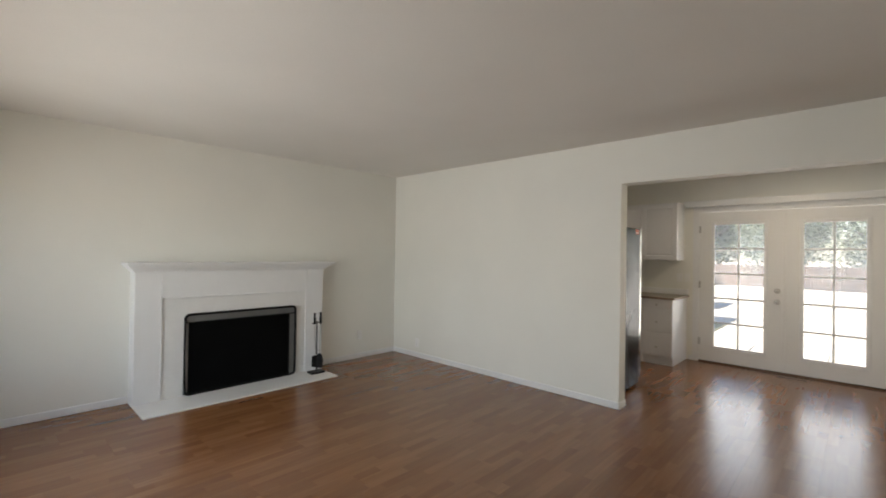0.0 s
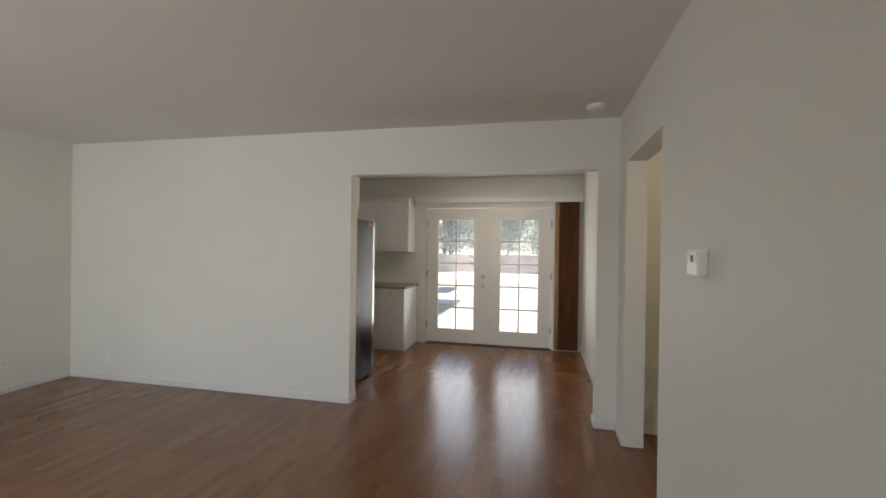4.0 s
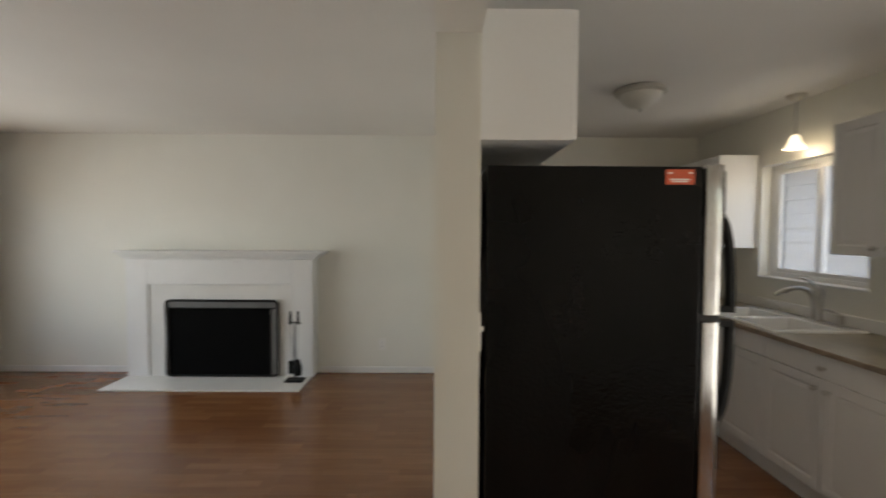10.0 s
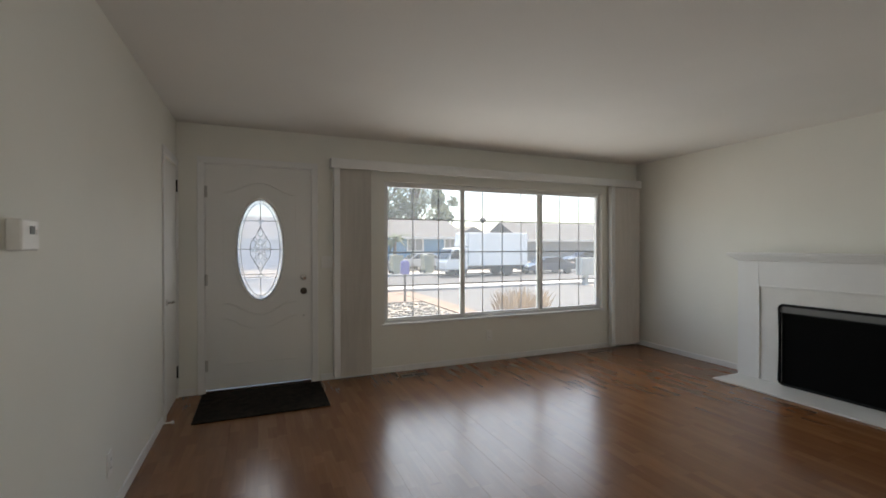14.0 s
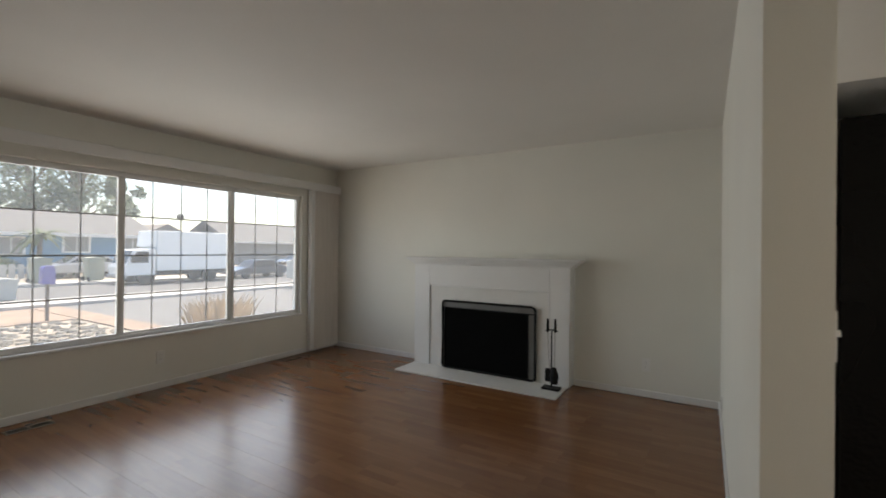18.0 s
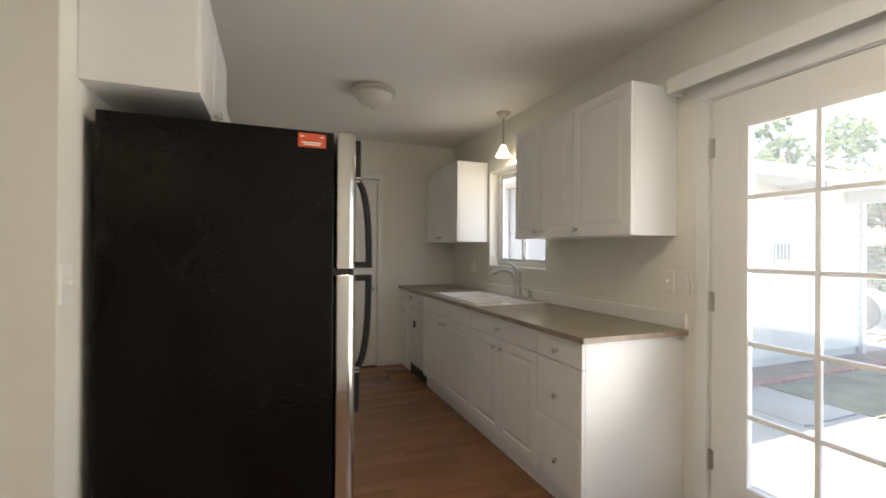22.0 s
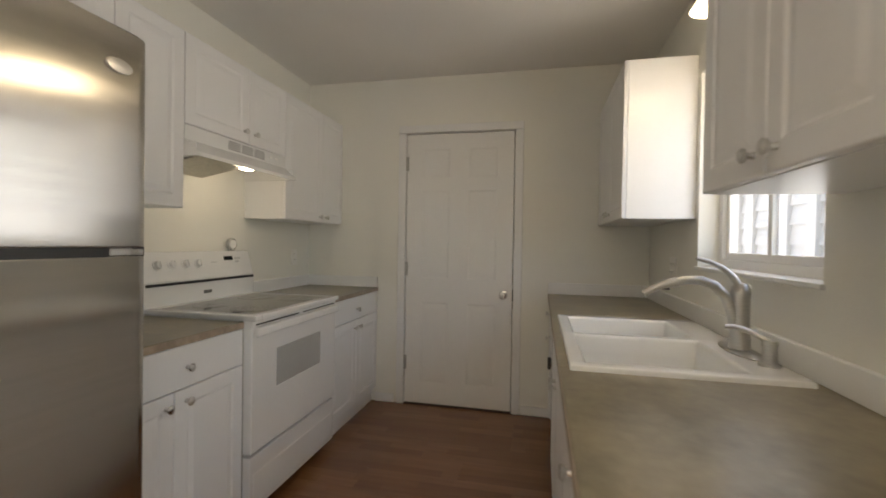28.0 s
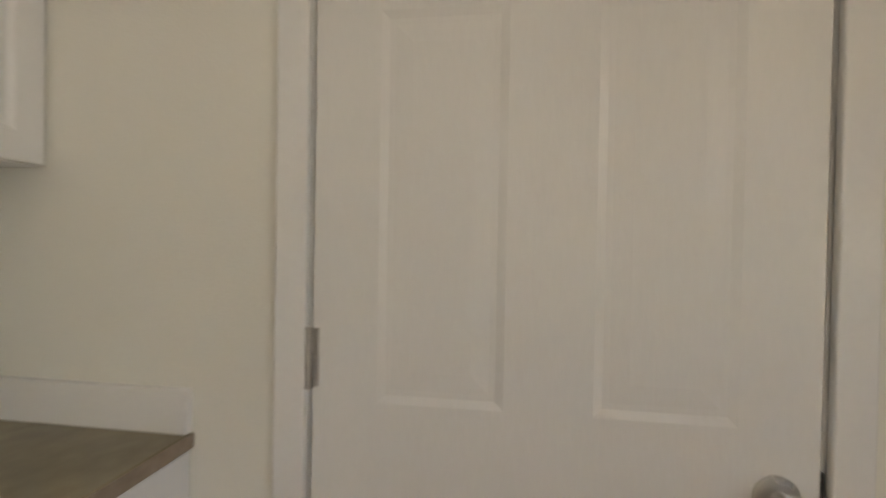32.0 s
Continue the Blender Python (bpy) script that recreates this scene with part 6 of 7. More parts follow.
# ---- trees and plants ----
def leaves(name, centres, radius, count, size, material, parent, seed, flat=0.8, droop=0.0):
    """A crown of many small leaf sprays round several centres."""
    rng = np.random.default_rng(seed)
    cen = np.array(centres)
    pick = rng.integers(0, len(cen), count)
    d = rng.normal(size=(count, 3))
    d /= np.linalg.norm(d, axis=1, keepdims=True)
    rad = radius * (0.35 + 0.65 * rng.random((count, 1)) ** 0.5)
    pos = cen[pick] + d * rad * np.array([1, 1, flat])
    if droop:
        pos[:, 2] -= droop * rng.random(count) ** 2
    u = rng.normal(size=(count, 3))
    u /= np.linalg.norm(u, axis=1, keepdims=True)
    w = np.cross(u, rng.normal(size=(count, 3)))
    w /= np.linalg.norm(w, axis=1, keepdims=True)
    s = size * (0.6 + 0.8 * rng.random((count, 1)))
    quad = np.stack([pos - u * s, pos + w * s * 0.45, pos + u * s, pos - w * s * 0.45], 1).reshape(-1, 3)
    me = bpy.data.meshes.new(name)
    me.from_pydata(quad.tolist(), [], [(4 * i, 4 * i + 1, 4 * i + 2, 4 * i + 3) for i in range(count)])
    me.materials.append(material)
    ob = new(name, me)
    ob.parent = parent
    return ob


def tree(x, y, z, h, spread, label, material, seed, count=3500, size=0.16, low=0.4, droop=0.0, clumps=14, r=0.2):
    th = thing("tree", pose(x, y, z), label, "tree")
    rng = random.Random(seed)
    bm = bmesh.new()
    tube(bm, [(0, 0, 0), (0.05, 0.02, h * low * 0.6), (0.0, 0.1, h * low), (0.1, 0.05, h * 0.8)], r, 8, 0.3)
    cen = []
    for k in range(clumps):
        a = rng.random() * 6.28
        q = spread * rng.uniform(0.25, 0.85)
        cz = h * rng.uniform(low, 0.93)
        c = (q * math.cos(a), q * math.sin(a), cz)
        cen.append(c)
        tube(bm, [(0, 0, min(cz * 0.7, h * 0.7)), (c[0] * 0.5, c[1] * 0.5, cz * 0.88), c], r * 0.35, 5, 0.3)
    part("trunk", bm, M_BARK, th)
    leaves("crown", cen, spread * 0.36, count, size, material, th, seed, 0.8, droop)
    return th


# back yard
tree(-6.3, 14.0, -0.19, 5.6, 1.9, "young tree with sparse pale green leaves behind the shed", M_LEAFPALE, 1, 2600, 0.13, 0.3)
tree(-8.3, 24.0, -0.19, 5.6, 2.8, "broad green tree behind the back fence", M_LEAF, 2, 4200, 0.17, 0.2)
tree(-5.2, 27.0, -0.19, 6.0, 2.8, "broad green tree behind the back fence", M_LEAF, 3, 4200, 0.17, 0.2)
tree(-13.5, 22.0, -0.19, 6.5, 3.2, "broad green tree behind the back fence", M_LEAF, 14, 4200, 0.17, 0.2)
tree(-1.2, 25.6, -0.19, 8.4, 3.0, "tall weeping tree with grey-green leaves at the back fence", M_LEAFGREY, 4, 15000, 0.09, 0.28, 2.2, 20, 0.25)
tree(2.8, 26.3, -0.19, 8.6, 3.2, "tall weeping tree with grey-green leaves at the back fence", M_LEAFGREY, 5, 15000, 0.09, 0.26, 2.2, 20, 0.25)
tree(8.5, 27.0, -0.19, 7.6, 3.4, "tall weeping tree with grey-green leaves at the back fence", M_LEAFGREY, 6, 5000, 0.17, 0.3, 1.6, 18, 0.25)


def shrub(x, y, z, rx, h, label, material, seed, count=900, size=0.07):
    th = thing("shrub", pose(x, y, z), label, "shrub")
    rng = random.Random(seed)
    bm = bmesh.new()
    cen = []
    for k in range(7):
        a = rng.random() * 6.28
        c = (rx * 0.6 * math.cos(a) * rng.random(), rx * 0.6 * math.sin(a) * rng.random(), h * rng.uniform(0.35, 0.7))
        cen.append(c)
        tube(bm, [(0, 0, 0), (c[0] * 0.6, c[1] * 0.6, c[2] * 0.6), c], 0.02, 5, 0.5)
    part("stems", bm, M_BARK, th)
    leaves("foliage", cen, rx * 0.5, count, size, material, th, seed)
    return th


shrub(-3.3, 13.5, -0.19, 1.0, 1.1, "pale sunlit bush behind the carport", M_LEAFPALE, 31)
shrub(-7.2, 4.7, -0.19, 1.1, 2.4, "tall green bush past the end of the outbuilding", M_LEAF, 33, 1500, 0.09)
shrub(-4.2, 15.0, -0.19, 1.2, 1.3, "pale sunlit bush behind the carport", M_LEAFPALE, 32)

# fence
th = thing("back_fence", pose(0, 24.2, -0.19), "weathered brown board fence along the back yard", "fence")
for k in range(150):
    x = -14 + k * 0.155
    part("board", B(x, x + 0.145, 0, 0.02, 0.03, 1.16 + 0.02 * math.sin(k * 1.7)), M_FENCE, th)
for k in range(12):
    part("post", B(-14 + k * 2.1, -13.9 + k * 2.1, 0.02, 0.12, 0.0, 1.2), M_FENCE, th)
for z in (0.25, 0.9):
    part("rail", B(-14, 9.2, 0.02, 0.06, z, z + 0.09), M_FENCE, th)

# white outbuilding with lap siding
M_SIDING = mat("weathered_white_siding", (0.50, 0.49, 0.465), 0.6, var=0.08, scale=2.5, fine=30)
# same white siding, darker and bluer: the front's shade is in this colour
M_SIDING_SHADE = mat("shaded_white_boards", (0.36, 0.37, 0.375), 0.55, var=0.04, scale=3)
th = thing("outbuilding", pose(-2.15, 3.75, -0.19), "white outbuilding with lap siding and wide eaves", "building")
SL, SD, SHh = 4.75, 2.5, 2.28
part("wall", B(-SD, 0, 0, SL, 0.0, SHh), M_SIDING, th)
for k in range(15):
    z = 0.12 + k * 0.145
    bm = bmesh.new()
    vs = [bm.verts.new(p) for p in ((0.002, -0.01, z), (0.036, -0.01, z), (0.006, -0.01, z + 0.15), (0.002, -0.01, z + 0.15), (0.002, SL + 0.01, z), (0.036, SL + 0.01, z), (0.006, SL + 0.01, z + 0.15), (0.002, SL + 0.01, z + 0.15))]
    for q in ((0, 1, 2, 3), (7, 6, 5, 4), (0, 4, 5, 1), (1, 5, 6, 2), (2, 6, 7, 3)):
        bm.faces.new([vs[i] for i in q])
    bmesh.ops.recalc_face_normals(bm, faces=bm.faces)
    part("siding_board", bm, M_SIDING, th)
# front boards, in the siding colour with shade mixed in
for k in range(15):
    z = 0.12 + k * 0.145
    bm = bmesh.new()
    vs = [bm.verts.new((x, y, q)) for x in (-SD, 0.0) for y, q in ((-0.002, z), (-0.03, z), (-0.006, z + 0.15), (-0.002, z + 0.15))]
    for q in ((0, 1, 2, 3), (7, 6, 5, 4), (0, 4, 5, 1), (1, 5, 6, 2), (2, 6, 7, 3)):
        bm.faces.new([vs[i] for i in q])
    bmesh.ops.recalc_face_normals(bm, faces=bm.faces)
    part("siding_board", bm, M_SIDING_SHADE, th)
# end trims, plus boards imitating pale stripes reflected in the kitchen window
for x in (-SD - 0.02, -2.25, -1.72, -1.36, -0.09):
    part("trim_and_reflection_board", B(x, x + 0.11, -0.05, -0.004, 0.0, SHh), M_SIDING_SHADE, th)
part("corner_post", B(-0.02, 0.07, SL - 0.02, SL + 0.07, 0.0, SHh), M_SIDING, th)
bm = bmesh.new()
pr = [(0.52, SHh + 0.02), (0.52, SHh + 0.16), (-SD / 2, SHh + 0.62), (-SD - 0.5, SHh + 0.16), (-SD - 0.5, SHh + 0.02)]
# front overhang of 0.3 added only to keep sun off the front siding
a = [bm.verts.new((x, -0.3, z)) for x, z in pr]
b = [bm.verts.new((x, SL + 0.4, z)) for x, z in pr]
for i in range(5):
    bm.faces.new((a[i], a[(i + 1) % 5], b[(i + 1) % 5], b[i]))
bm.faces.new(a[::-1])
bm.faces.new(b)
bmesh.ops.recalc_face_normals(bm, faces=bm.faces)
part("roof", bm, M_SIDING, th)
for k in range(4):
    part("rafter_tail", B(0.03, 0.50, 0.35 + 1.35 * k, 0.43 + 1.35 * k, SHh - 0.16, SHh + 0.02), M_SIDING, th)
ac = thing("window_air_conditioner", pose(-2.126, 6.80, 1.12), "boxy white air conditioner in the outbuilding wall", "air conditioner")
part("case", B(0, 0.20, -0.17, 0.17, 0, 0.30, bevel=0.01), M_WHITE, ac)
for k in range(4):
    part("grille", B(0.03 + 0.04 * k, 0.055 + 0.04 * k, -0.172, -0.169, 0.05, 0.25), M_GREYHOUSE, ac)
    part("grille", B(0.198, 0.2015, -0.14 + 0.07 * k, -0.105 + 0.07 * k, 0.05, 0.25), M_GREYHOUSE, ac)

# carport
th = thing("carport", pose(-2.4, 11.0, -0.19), "small carport with tan roof and orange cedar post", "carport")
part("post", B(-0.025, 0.055, -0.04, 0.04, 0, 1.60), M_CEDAR, th)
part("post", B(-3.05, -2.97, -0.04, 0.04, 0, 1.60), M_CEDAR, th)
bm = bmesh.new()
pr = [(0.27, 1.595), (0.27, 1.64), (-0.10, 1.89), (-3.0, 1.89), (-3.4, 1.595)]
a = [bm.verts.new((x, -0.15, z)) for x, z in pr]
b = [bm.verts.new((x, 2.2, z)) for x, z in pr]
for i in range(5):
    bm.faces.new((a[i], a[(i + 1) % 5], b[(i + 1) % 5], b[i]))
bm.faces.new(a[::-1])
bm.faces.new(b)
bmesh.ops.recalc_face_normals(bm, faces=bm.faces)
part("roof", bm, M_TANROOF, th)
th = thing("stored_wheel", pose(-3.0, 10.2, -0.19), "spare wheel leaning on a pallet under the carport", "wheel")
part("tyre", L([(0.18, -0.09), (0.33, -0.09), (0.36, -0.05), (0.36, 0.05), (0.33, 0.09), (0.18, 0.09)], at=(0, 0, 0.42), axis="Y"), M_TYRE, th)
part("rim", L([(0, -0.07), (0.2, -0.07), (0.2, 0.07), (0, 0.07)], at=(0, 0, 0.42), axis="Y"), M_HUB, th)
part("pallet", B(-0.7, 0.5, -0.4, 0.4, 0.0, 0.06), M_FENCE, th)


# ---- across the street ----
def house(x0, x1, y, base, eave, ridge, wallm, roofm, label, windows, garage=()):
    th = thing("house", pose(0, 0, 0), label, "house")
    d = 9.0
    part("wall", B(x0, x1, y - d, y, base, eave), wallm, th)
    bm = bmesh.new()
    pr = [(y + 0.6, eave - 0.05), (y + 0.6, eave + 0.12), (y - d / 2, ridge), (y - d - 0.6, eave + 0.12), (y - d - 0.6, eave - 0.05)]
    a = [bm.verts.new((x0 - 0.6, p, z)) for p, z in pr]
    b = [bm.verts.new((x1 + 0.6, p, z)) for p, z in pr]
    for i in range(5):
        bm.faces.new((a[i], a[(i + 1) % 5], b[(i + 1) % 5], b[i]))
    bm.faces.new(a[::-1])
    bm.faces.new(b)
    bmesh.ops.recalc_face_normals(bm, faces=bm.faces)
    part("roof", bm, roofm, th)
    part("fascia", B(x0 - 0.6, x1 + 0.6, y + 0.6, y + 0.63, eave - 0.06, eave + 0.13), M_WHITE, th)
    for wx, wz, ww, wh in windows:
        wi = part("window", B(wx - ww / 2 - 0.1, wx + ww / 2 + 0.1, y, y + 0.05, wz - 0.1, wz + wh + 0.1), M_WHITE, th)
        for s in (-1, 1):
            cx = wx + s * ww / 4
            part("pane", B(cx - ww / 4 + 0.03, cx + ww / 4 - 0.03, y + 0.045, y + 0.06, wz, wz + wh), M_GREYHOUSE, wi)
    for gx, gw, gh in garage:
        gd = part("garage_door", B(gx - gw / 2, gx + gw / 2, y, y + 0.04, base, base + gh), M_GREYHOUSE, th)
        for k in range(4):
            part("door_panel", B(gx - gw / 2 + 0.08, gx + gw / 2 - 0.08, y + 0.04, y + 0.055, base + 0.06 + k * gh / 4, base + (k + 1) * gh / 4 - 0.05), M_GREYHOUSE, gd)
    return th


house(-15.2, 4.0, -36.0, GZ, 2.05, 3.95, M_BLUEHOUSE, M_SHINGLE, "single-storey blue house with grey shingle roof across the street", [(-10.9, 1.02, 1.35, 1.0), (-7.7, 0.85, 1.1, 1.0), (-14.2, 1.0, 1.0, 1.0), (-3.5, 1.0, 1.6, 1.0)])
house(-24.6, -17.6, -42.0, GZ, 2.25, 2.75, M_GREYHOUSE, M_TANROOF, "single-storey grey house with tan roof behind the truck", [(-19.5, 0.9, 1.4, 1.0)], [(-22.5, 3.2, 2.1)])
house(-41.0, -26.0, -42.0, GZ, 1.95, 4.3, M_GREYHOUSE, M_SHINGLE, "low grey house with wide shingle roof across the street", [(-37.0, 0.7, 1.6, 1.0)], [(-29.0, 4.6, 1.9)])
th = thing("low_fence", pose(0, -30.5, GZ), "low pale garden fence before the blue house", "fence")
for k in range(30):
    part("picket", B(-15.0 + k * 0.34, -14.75 + k * 0.34, 0, 0.03, 0.0, 0.75), M_GREYBIN, th)
part("rail", B(-15, -4.8, -0.04, 0.0, 0.5, 0.6), M_GREYBIN, th)

tree(-14.6, -47.0, GZ, 11.5, 3.8, "tall eucalyptus with grey-green leaves behind the blue house", M_LEAFGREY, 7, 3000, 0.20, 0.42, 0.6, 22, 0.35)
tree(-11.8, -48.0, GZ, 10.5, 2.6, "tall eucalyptus with grey-green leaves behind the blue house", M_LEAFGREY, 8, 2100, 0.20, 0.4, 0.6, 16, 0.3)
tree(-18.3, -48.0, GZ, 9.6, 2.0, "slender eucalyptus behind the blue house", M_LEAFGREY, 9, 2400, 0.19, 0.5, 0.4, 12, 0.25)
tree(-40.0, -33.0, GZ, 4.6, 2.0, "reddish street tree past the parked cars", leaf_mat("reddish_leaves", (0.17, 0.08, 0.05)), 10, 2600, 0.14, 0.25)
shrub(-6.6, -33.5, GZ, 1.1, 1.1, "clipped green hedge before the blue house", M_SHRUB, 41, 1200, 0.09)
shrub(-12.4, -33.0, GZ, 1.0, 0.9, "clipped green hedge before the blue house", M_SHRUB, 42, 1200, 0.09)
shrub(-9.0, -31.5, GZ, 0.7, 0.7, "clipped green hedge before the blue house", M_SHRUB, 43, 900, 0.08)

# palm
th = thing("palm", pose(-8.2, -33.0, GZ), "small fan palm before the blue house", "palm")
part("trunk", tube(bmesh.new(), [(0, 0, 0), (0.05, 0, 1.2), (0, 0, 2.3)], 0.17, 8, 0.7), M_BARK, th)
rng = random.Random(5)
for k in range(22):
    a = k * 2.4
    el = rng.uniform(-0.5, 0.9)
    ln = rng.uniform(1.0, 1.5)
    bm = bmesh.new()
    base = Vector((0, 0, 2.35))
    prev = None
    for q in range(6):
        u = q / 5
        p = base + Vector((math.cos(a) * ln * u, math.sin(a) * ln * u, ln * (u * math.sin(el) - 0.55 * u * u)))
        w = 0.17 * math.sin(math.pi * min(0.97, u + 0.06))
        s = Vector((-math.sin(a), math.cos(a), 0)) * w
        cur = (bm.verts.new(p - s), bm.verts.new(p + Vector((0, 0, 0.04))), bm.verts.new(p + s))
        if prev:
            bm.faces.new((prev[0], cur[0], cur[1], prev[1]))
            bm.faces.new((prev[1], cur[1], cur[2], prev[2]))
        prev = cur
    part("frond", bm, M_LEAF, th)


# ---- vehicles ----
def wheel(th, x, y, z, r, w=0.22):
    ty = part("wheel", L([(r * 0.55, -w / 2), (r * 0.93, -w / 2), (r, -w / 3), (r, w / 3), (r * 0.93, w / 2), (r * 0.55, w / 2)], at=(x, y, z), axis="Y", n=24), M_TYRE, th)
    part("rim", L([(0, -w / 2.2), (r * 0.3, -w / 2.2), (r * 0.35, -w / 3), (r * 0.58, -w / 2.4), (r * 0.58, w / 2.4), (r * 0.35, w / 3), (r * 0.3, w / 2.2), (0, w / 2.2)], at=(x, y, z), axis="Y", n=20), M_HUB, ty)


def profile_body(pts, y0, y1, bev=0.0):
    bm = bmesh.new()
    a = [bm.verts.new((x, y0, z)) for x, z in pts]
    b = [bm.verts.new((x, y1, z)) for x, z in pts]
    n = len(pts)
    for i in range(n):
        bm.faces.new((a[i], a[(i + 1) % n], b[(i + 1) % n], b[i]))
    bm.faces.new(a[::-1])
    bm.faces.new(b)
    bmesh.ops.recalc_face_normals(bm, faces=bm.faces)
    if bev:
        bmesh.ops.bevel(bm, geom=list(bm.edges), offset=bev, segments=2, profile=0.5, affect="EDGES")
    return bm


th = thing("box_truck", pose(-7.75, -21.75, GZ + 0.012) @ Matrix.Diagonal((0.93, 0.84, 0.84, 1)), "white box truck with cab-over front, parked at the kerb", "truck")
part("cargo_box", B(-5.55, -1.42, -2.0, 0.0, 0.72, 2.93, bevel=0.03), M_TRUCK, th)
part("chassis", B(-5.5, -0.3, -1.7, -0.3, 0.45, 0.70), M_TYRE, th)
cab = part("cab", profile_body([(-1.38, 0.5), (-0.05, 0.5), (0.0, 0.95), (-0.12, 1.15), (-0.42, 1.85), (-1.38, 1.95)], -1.9, -0.05, 0.04), M_TRUCK, th)
part("windscreen", profile_body([(-0.10, 1.16), (-0.40, 1.82), (-0.42, 1.82), (-0.14, 1.14)], -1.8, -0.15), M_DARKGL, cab)
part("side_window", profile_body([(-1.05, 1.18), (-0.28, 1.18), (-0.52, 1.75), (-1.05, 1.78)], -0.055, -0.035), M_DARKGL, cab)
part("bumper", B(-0.15, 0.08, -1.9, -0.05, 0.35, 0.55, bevel=0.03), M_HUB, th)
part("headlight", B(-0.02, 0.03, -0.45, -0.15, 0.7, 0.85, bevel=0.02), M_PLATE, cab)
part("mirror", B(-0.32, -0.24, 0.02, 0.14, 1.2, 1.6, bevel=0.02), M_TYRE, cab)
part("roof_fairing", profile_body([(-1.42, 2.93), (-1.42, 2.0), (-1.25, 2.05), (-1.35, 2.9)], -1.9, -0.1), M_TRUCK, th)
for x in (-0.98, -4.15):
    for y in (-0.2, -1.8):
        wheel(th, x, y, 0.42, 0.42)


def sedan(x, y, paint, label, s=1.0, k=1.0):
    th = thing("parked_car", pose(x, y, GZ) @ Matrix.Scale(k, 4), label, "car")
    low = [(-4.4 * s, 0.32), (-0.05, 0.28), (0.0, 0.55), (-0.9 * s, 0.78), (-3.6 * s, 0.84), (-4.42 * s, 0.74)]
    part("body", profile_body(low, -1.7, 0.0, 0.05), paint, th)
    cabn = part("cabin", profile_body([(-1.15 * s, 0.78), (-1.75 * s, 1.22), (-2.9 * s, 1.25), (-3.75 * s, 0.82)], -1.55, -0.15, 0.04), paint, th)
    part("side_window", profile_body([(-1.38 * s, 0.84), (-1.80 * s, 1.16), (-2.35 * s, 1.18), (-2.35 * s, 0.85)], -0.148, -0.135), M_DARKGL, cabn)
    part("side_window", profile_body([(-2.42 * s, 0.85), (-2.42 * s, 1.18), (-2.85 * s, 1.18), (-3.4 * s, 0.87)], -0.148, -0.135), M_DARKGL, cabn)
    part("windscreen", profile_body([(-1.17 * s, 0.81), (-1.73 * s, 1.19), (-1.70 * s, 1.21), (-1.12 * s, 0.81)], -1.45, -0.25), M_DARKGL, cabn)
    for q in (-0.85 * s, -3.5 * s):
        for w in (-0.12, -1.58):
            wheel(th, q, w, 0.31, 0.31, 0.2)
    part("headlight", B(-0.1, 0.01, -0.4, -0.05, 0.52, 0.64, bevel=0.02), M_PLATE, th)
    return th


sedan(-13.05, -21.9, M_CAR, "dark blue sedan parked behind the truck", 1.0, 0.84)
sedan(-24.0, -31.5, mat("black_car_paint", (0.02, 0.02, 0.022), 0.25, coat=0.5), "dark car parked in a driveway", 1.05)
sedan(-28.5, -33.5, mat("maroon_car_paint", (0.09, 0.02, 0.02), 0.3, coat=0.5), "dark red car parked in a driveway", 1.0)
sedan(-6.9, -28.9, mat("silver_car_paint", (0.38, 0.39, 0.40), 0.3, 0.4, coat=0.4), "silver car parked by the blue house", 1.0)


def wheelie_bin(x, y, m, label, h=1.0):
    th = thing("wheelie_bin", pose(x, y, GZ + (0.13 if y < -23.7 or y > -16.7 else 0.012)), label, "bin")
    part("tub", profile_body([(-0.26, 0.03), (0.26, 0.03), (0.32, h), (-0.32, h)], -0.34, 0.34, 0.02), m, th)
    part("lid", profile_body([(-0.35, h), (0.35, h), (0.33, h + 0.06), (0.0, h + 0.1), (-0.33, h + 0.06)], -0.38, 0.38), m, th)
    for s in (-0.28, 0.28):
        part("wheel", L([(0, -0.03), (0.1, -0.03), (0.1, 0.03), (0, 0.03)], at=(0.28, s, 0.1), axis="Y", n=14), M_TYRE, th)
    return th


wheelie_bin(-7.55, -24.2, M_GREENBIN, "olive green wheelie bin at the far kerb")
wheelie_bin(-5.65, -24.2, M_GREENBIN, "olive green wheelie bin at the far kerb")
wheelie_bin(-3.08, -18.4, M_GREYBIN, "low pale bin standing in the street", 0.60)

th = thing("mailbox", pose(-2.5, -12.8, GZ + 0.018) @ Matrix.Scale(0.96, 4), "violet-blue mailbox on a wooden post", "mailbox")
part("post", B(-0.03, 0.03, -0.03, 0.03, 0.0, 0.86), M_BARK, th)
part("box", profile_body([(-0.12, 0.86), (0.12, 0.86), (0.12, 1.22), (0.075, 1.29), (-0.075, 1.29), (-0.12, 1.22)], -0.11, 0.11, 0.01), M_MAILBLUE, th)

# dry ornamental grass by the drive
th = thing("ornamental_grass", pose(-4.55, -9.5, GZ + 0.02), "clump of dry straw-coloured ornamental grass", "grass clump")
rng = np.random.default_rng(8)
gv, gf = [], []
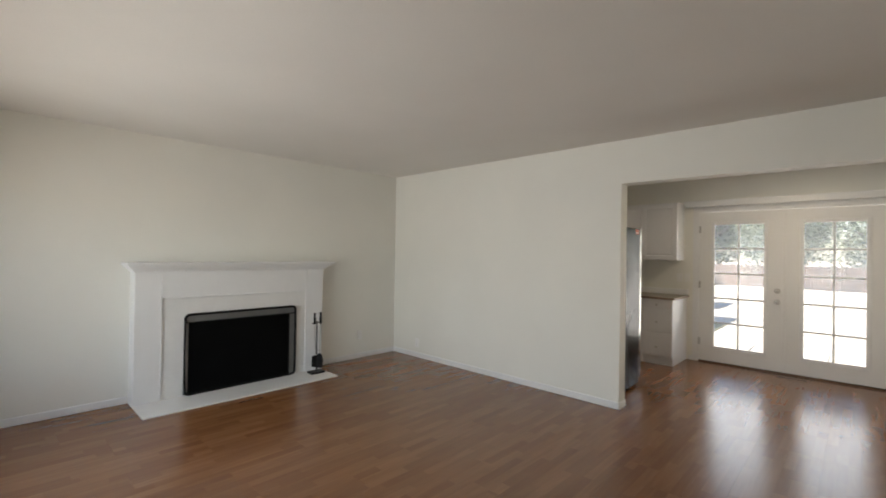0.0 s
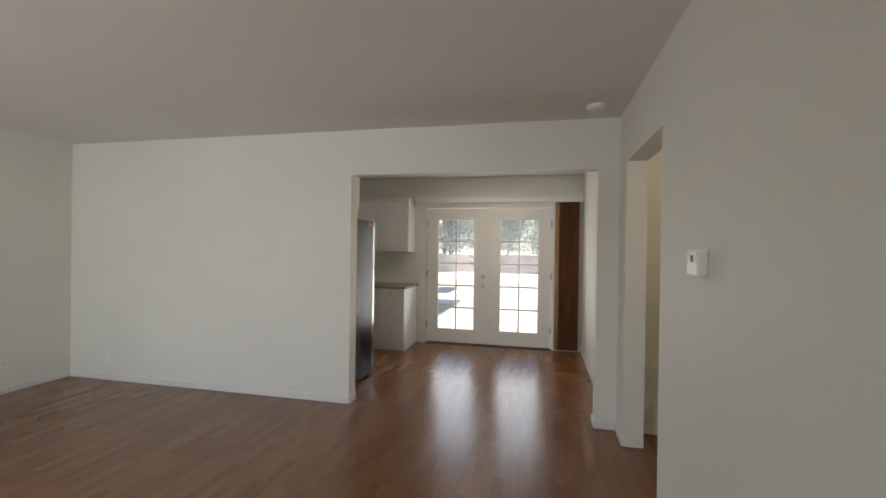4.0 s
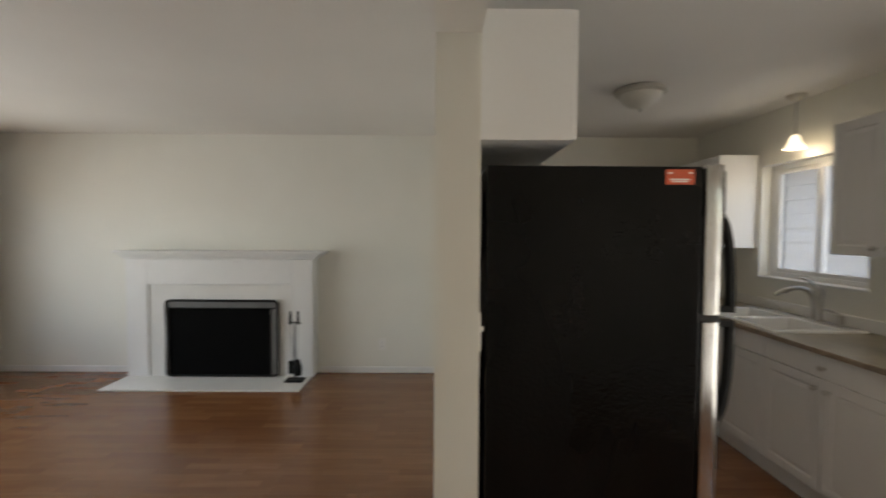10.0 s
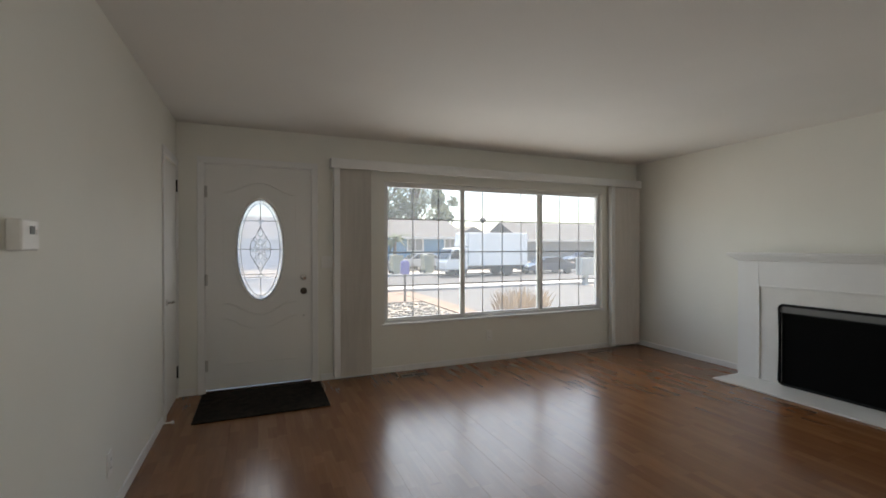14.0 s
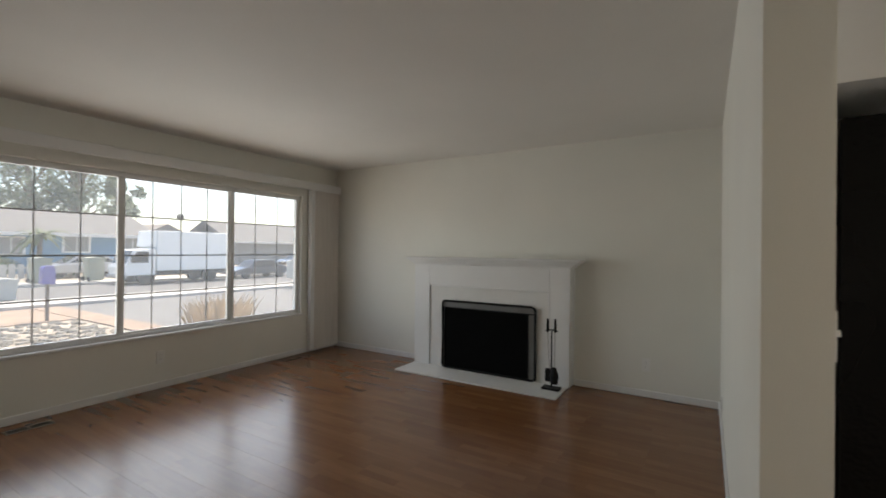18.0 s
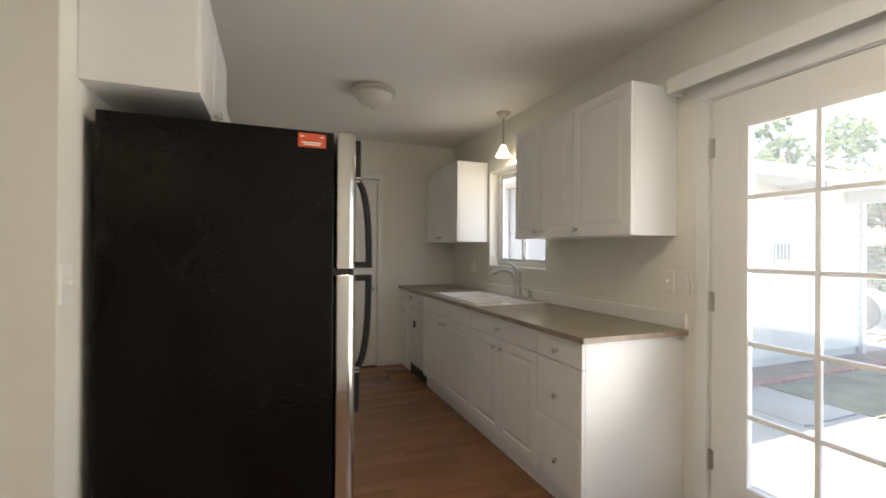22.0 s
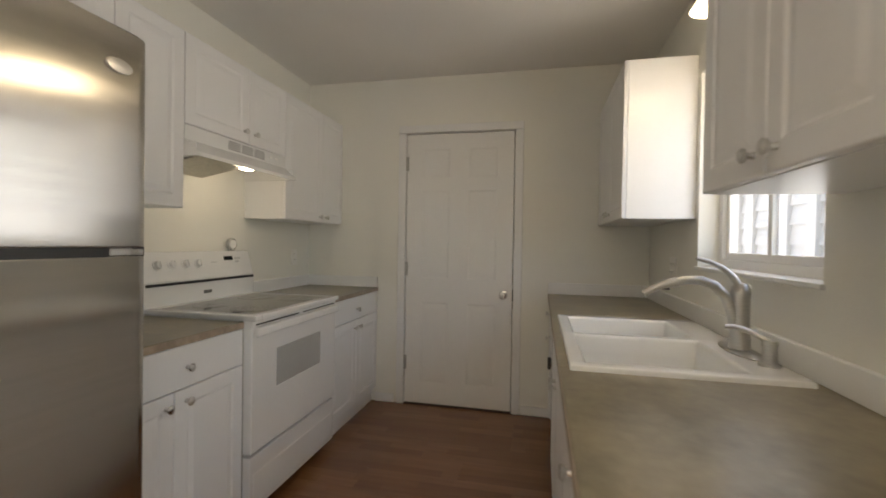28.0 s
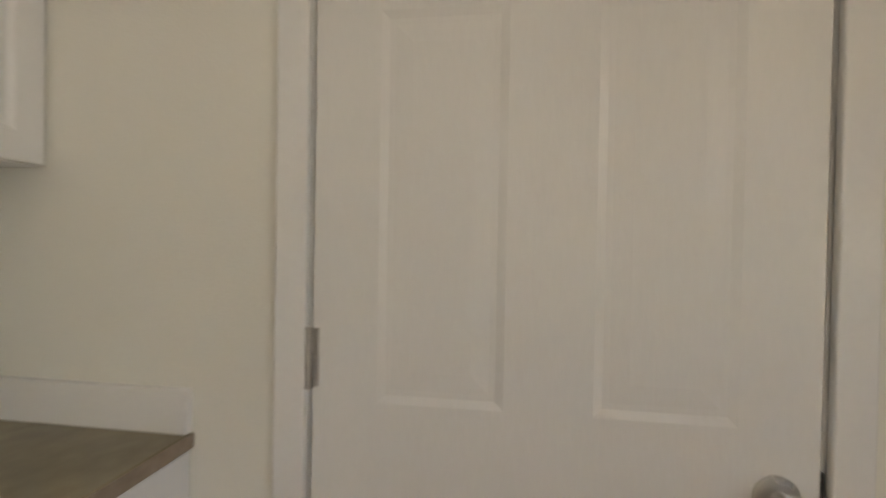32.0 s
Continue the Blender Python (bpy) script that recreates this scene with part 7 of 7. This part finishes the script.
for _ in range(420):
    a, q = rng.random() * 6.28, rng.random() ** 0.6
    bx, by = 0.55 * q * math.cos(a) * 1.35, 0.40 * q * math.sin(a)
    hgt = rng.uniform(0.22, 0.74) * (1.05 - 0.35 * q * q)
    lx, ly = bx + 0.5 * hgt * math.cos(a) * q + rng.normal() * 0.09, by + 0.35 * hgt * math.sin(a) * q
    i = len(gv)
    w = 0.011
    gv += [(bx - w, by, 0), (bx + w, by, 0), ((bx + lx) / 2 + w, (by + ly) / 2, hgt * 0.65), ((bx + lx) / 2 - w, (by + ly) / 2, hgt * 0.65), (lx, ly, hgt)]
    gf += [(i, i + 1, i + 2, i + 3), (i + 3, i + 2, i + 4)]
me = bpy.data.meshes.new("blades")
me.from_pydata(gv, [], gf)
me.materials.append(M_STRAW)
ob = new("blades", me)
ob.parent = th

# roofs and mast behind the truck
th = thing("far_gable", pose(-21.5, -46.0, GZ), "pale gabled house end seen over the truck", "house")
part("wall", B(-1.9, 1.9, -6.0, 0.0, 0, 2.9), M_GREYHOUSE, th)
bm = bmesh.new()
a = [bm.verts.new((x, 0.3, z)) for x, z in ((-2.3, 2.9), (2.3, 2.9), (0.0, 4.05))]
b = [bm.verts.new((x, -6.3, z)) for x, z in ((-2.3, 2.9), (2.3, 2.9), (0.0, 4.05))]
for i in range(3):
    bm.faces.new((a[i], a[(i + 1) % 3], b[(i + 1) % 3], b[i]))
bm.faces.new(a[::-1])
bm.faces.new(b)
bmesh.ops.recalc_face_normals(bm, faces=bm.faces)
part("roof", bm, M_TANROOF, th)
th = thing("roof_vent", pose(-21.0, -42.5, GZ), "round grey roof turbine on a thin mast", "roof vent")
part("mast", C((0, 0, 0), (0, 0, 4.3), 0.05, n=8), M_HUB, th)
part("turbine", L([(0, 4.25), (0.2, 4.3), (0.33, 4.5), (0.33, 4.65), (0.2, 4.85), (0, 4.9)], n=16), M_DRIVE, th)
th = thing("cluster_mailbox", pose(-11.5, -15.2, GZ) @ Matrix.Diagonal((0.86, 0.9, 1, 1)), "pale grey-green cluster mailbox on a short post", "mailbox")
part("post", B(-0.12, 0.12, -0.1, 0.1, 0.0, 0.46), M_GREYBIN, th)
bx = part("box", B(-0.42, 0.42, -0.22, 0.22, 0.45, 1.19, bevel=0.015), M_GREYBIN, th)
for i in range(3):
    for k in range(4):
        part("box_door", B(-0.39 + 0.265 * i, -0.145 + 0.265 * i, 0.22, 0.228, 0.48 + 0.17 * k, 0.64 + 0.17 * k), M_GREYBIN, bx)

# ---- laminate boards, running from the front wall to the back ----
BW, BL = 0.19, 1.215
random.seed(11)
BOARD_MESHES = {}


def board_mesh(w, ln):
    key = (round(w, 3), round(ln, 3))
    if key not in BOARD_MESHES:
        bm = bmesh.new()
        g = 0.0001
        c = 0.0003
        pts = [(g, g, -0.012), (w - g, g, -0.012), (w - g, ln - g, -0.012), (g, ln - g, -0.012)]
        top = [(g + c, g + c, 0.0), (w - g - c, g + c, 0.0), (w - g - c, ln - g - c, 0.0), (g + c, ln - g - c, 0.0)]
        mid = [(x, y, -c) for x, y, z in pts]
        rings = [[bm.verts.new(p) for p in r] for r in (pts, mid, top)]
        for a, b in zip(rings, rings[1:]):
            for i in range(4):
                bm.faces.new((a[i], a[(i + 1) % 4], b[(i + 1) % 4], b[i]))
        bm.faces.new(rings[2])
        me = bpy.data.meshes.new("floor_board")
        bm.to_mesh(me)
        bm.free()
        me.materials.append(M_FLOOR)
        BOARD_MESHES[key] = me
    return BOARD_MESHES[key]


floor_ob = bpy.data.objects["floor"]


def lay(x0, x1, y0, y1):
    x = x0
    while x < x1 - 0.02:
        w = min(BW, x1 - x)
        y = y0
        first = random.choice((0.2, 0.4, 0.6, 0.8, 1.0)) * BL
        while y < y1 - 0.02:
            ln = min(first if y == y0 else BL, y1 - y)
            ob = new("floor_board", board_mesh(w, ln))
            ob.location = (x, y, 0.0)
            ob.parent = floor_ob
            y += ln
        x += w


lay(XW, XE + 0.005, YF, 0.07)
lay(XW, XK, 0.07, YB)
lay(XE + 0.005, 4.7, -1.36, 0.0)
lay(2.40, 4.6, 0.0, 1.13)
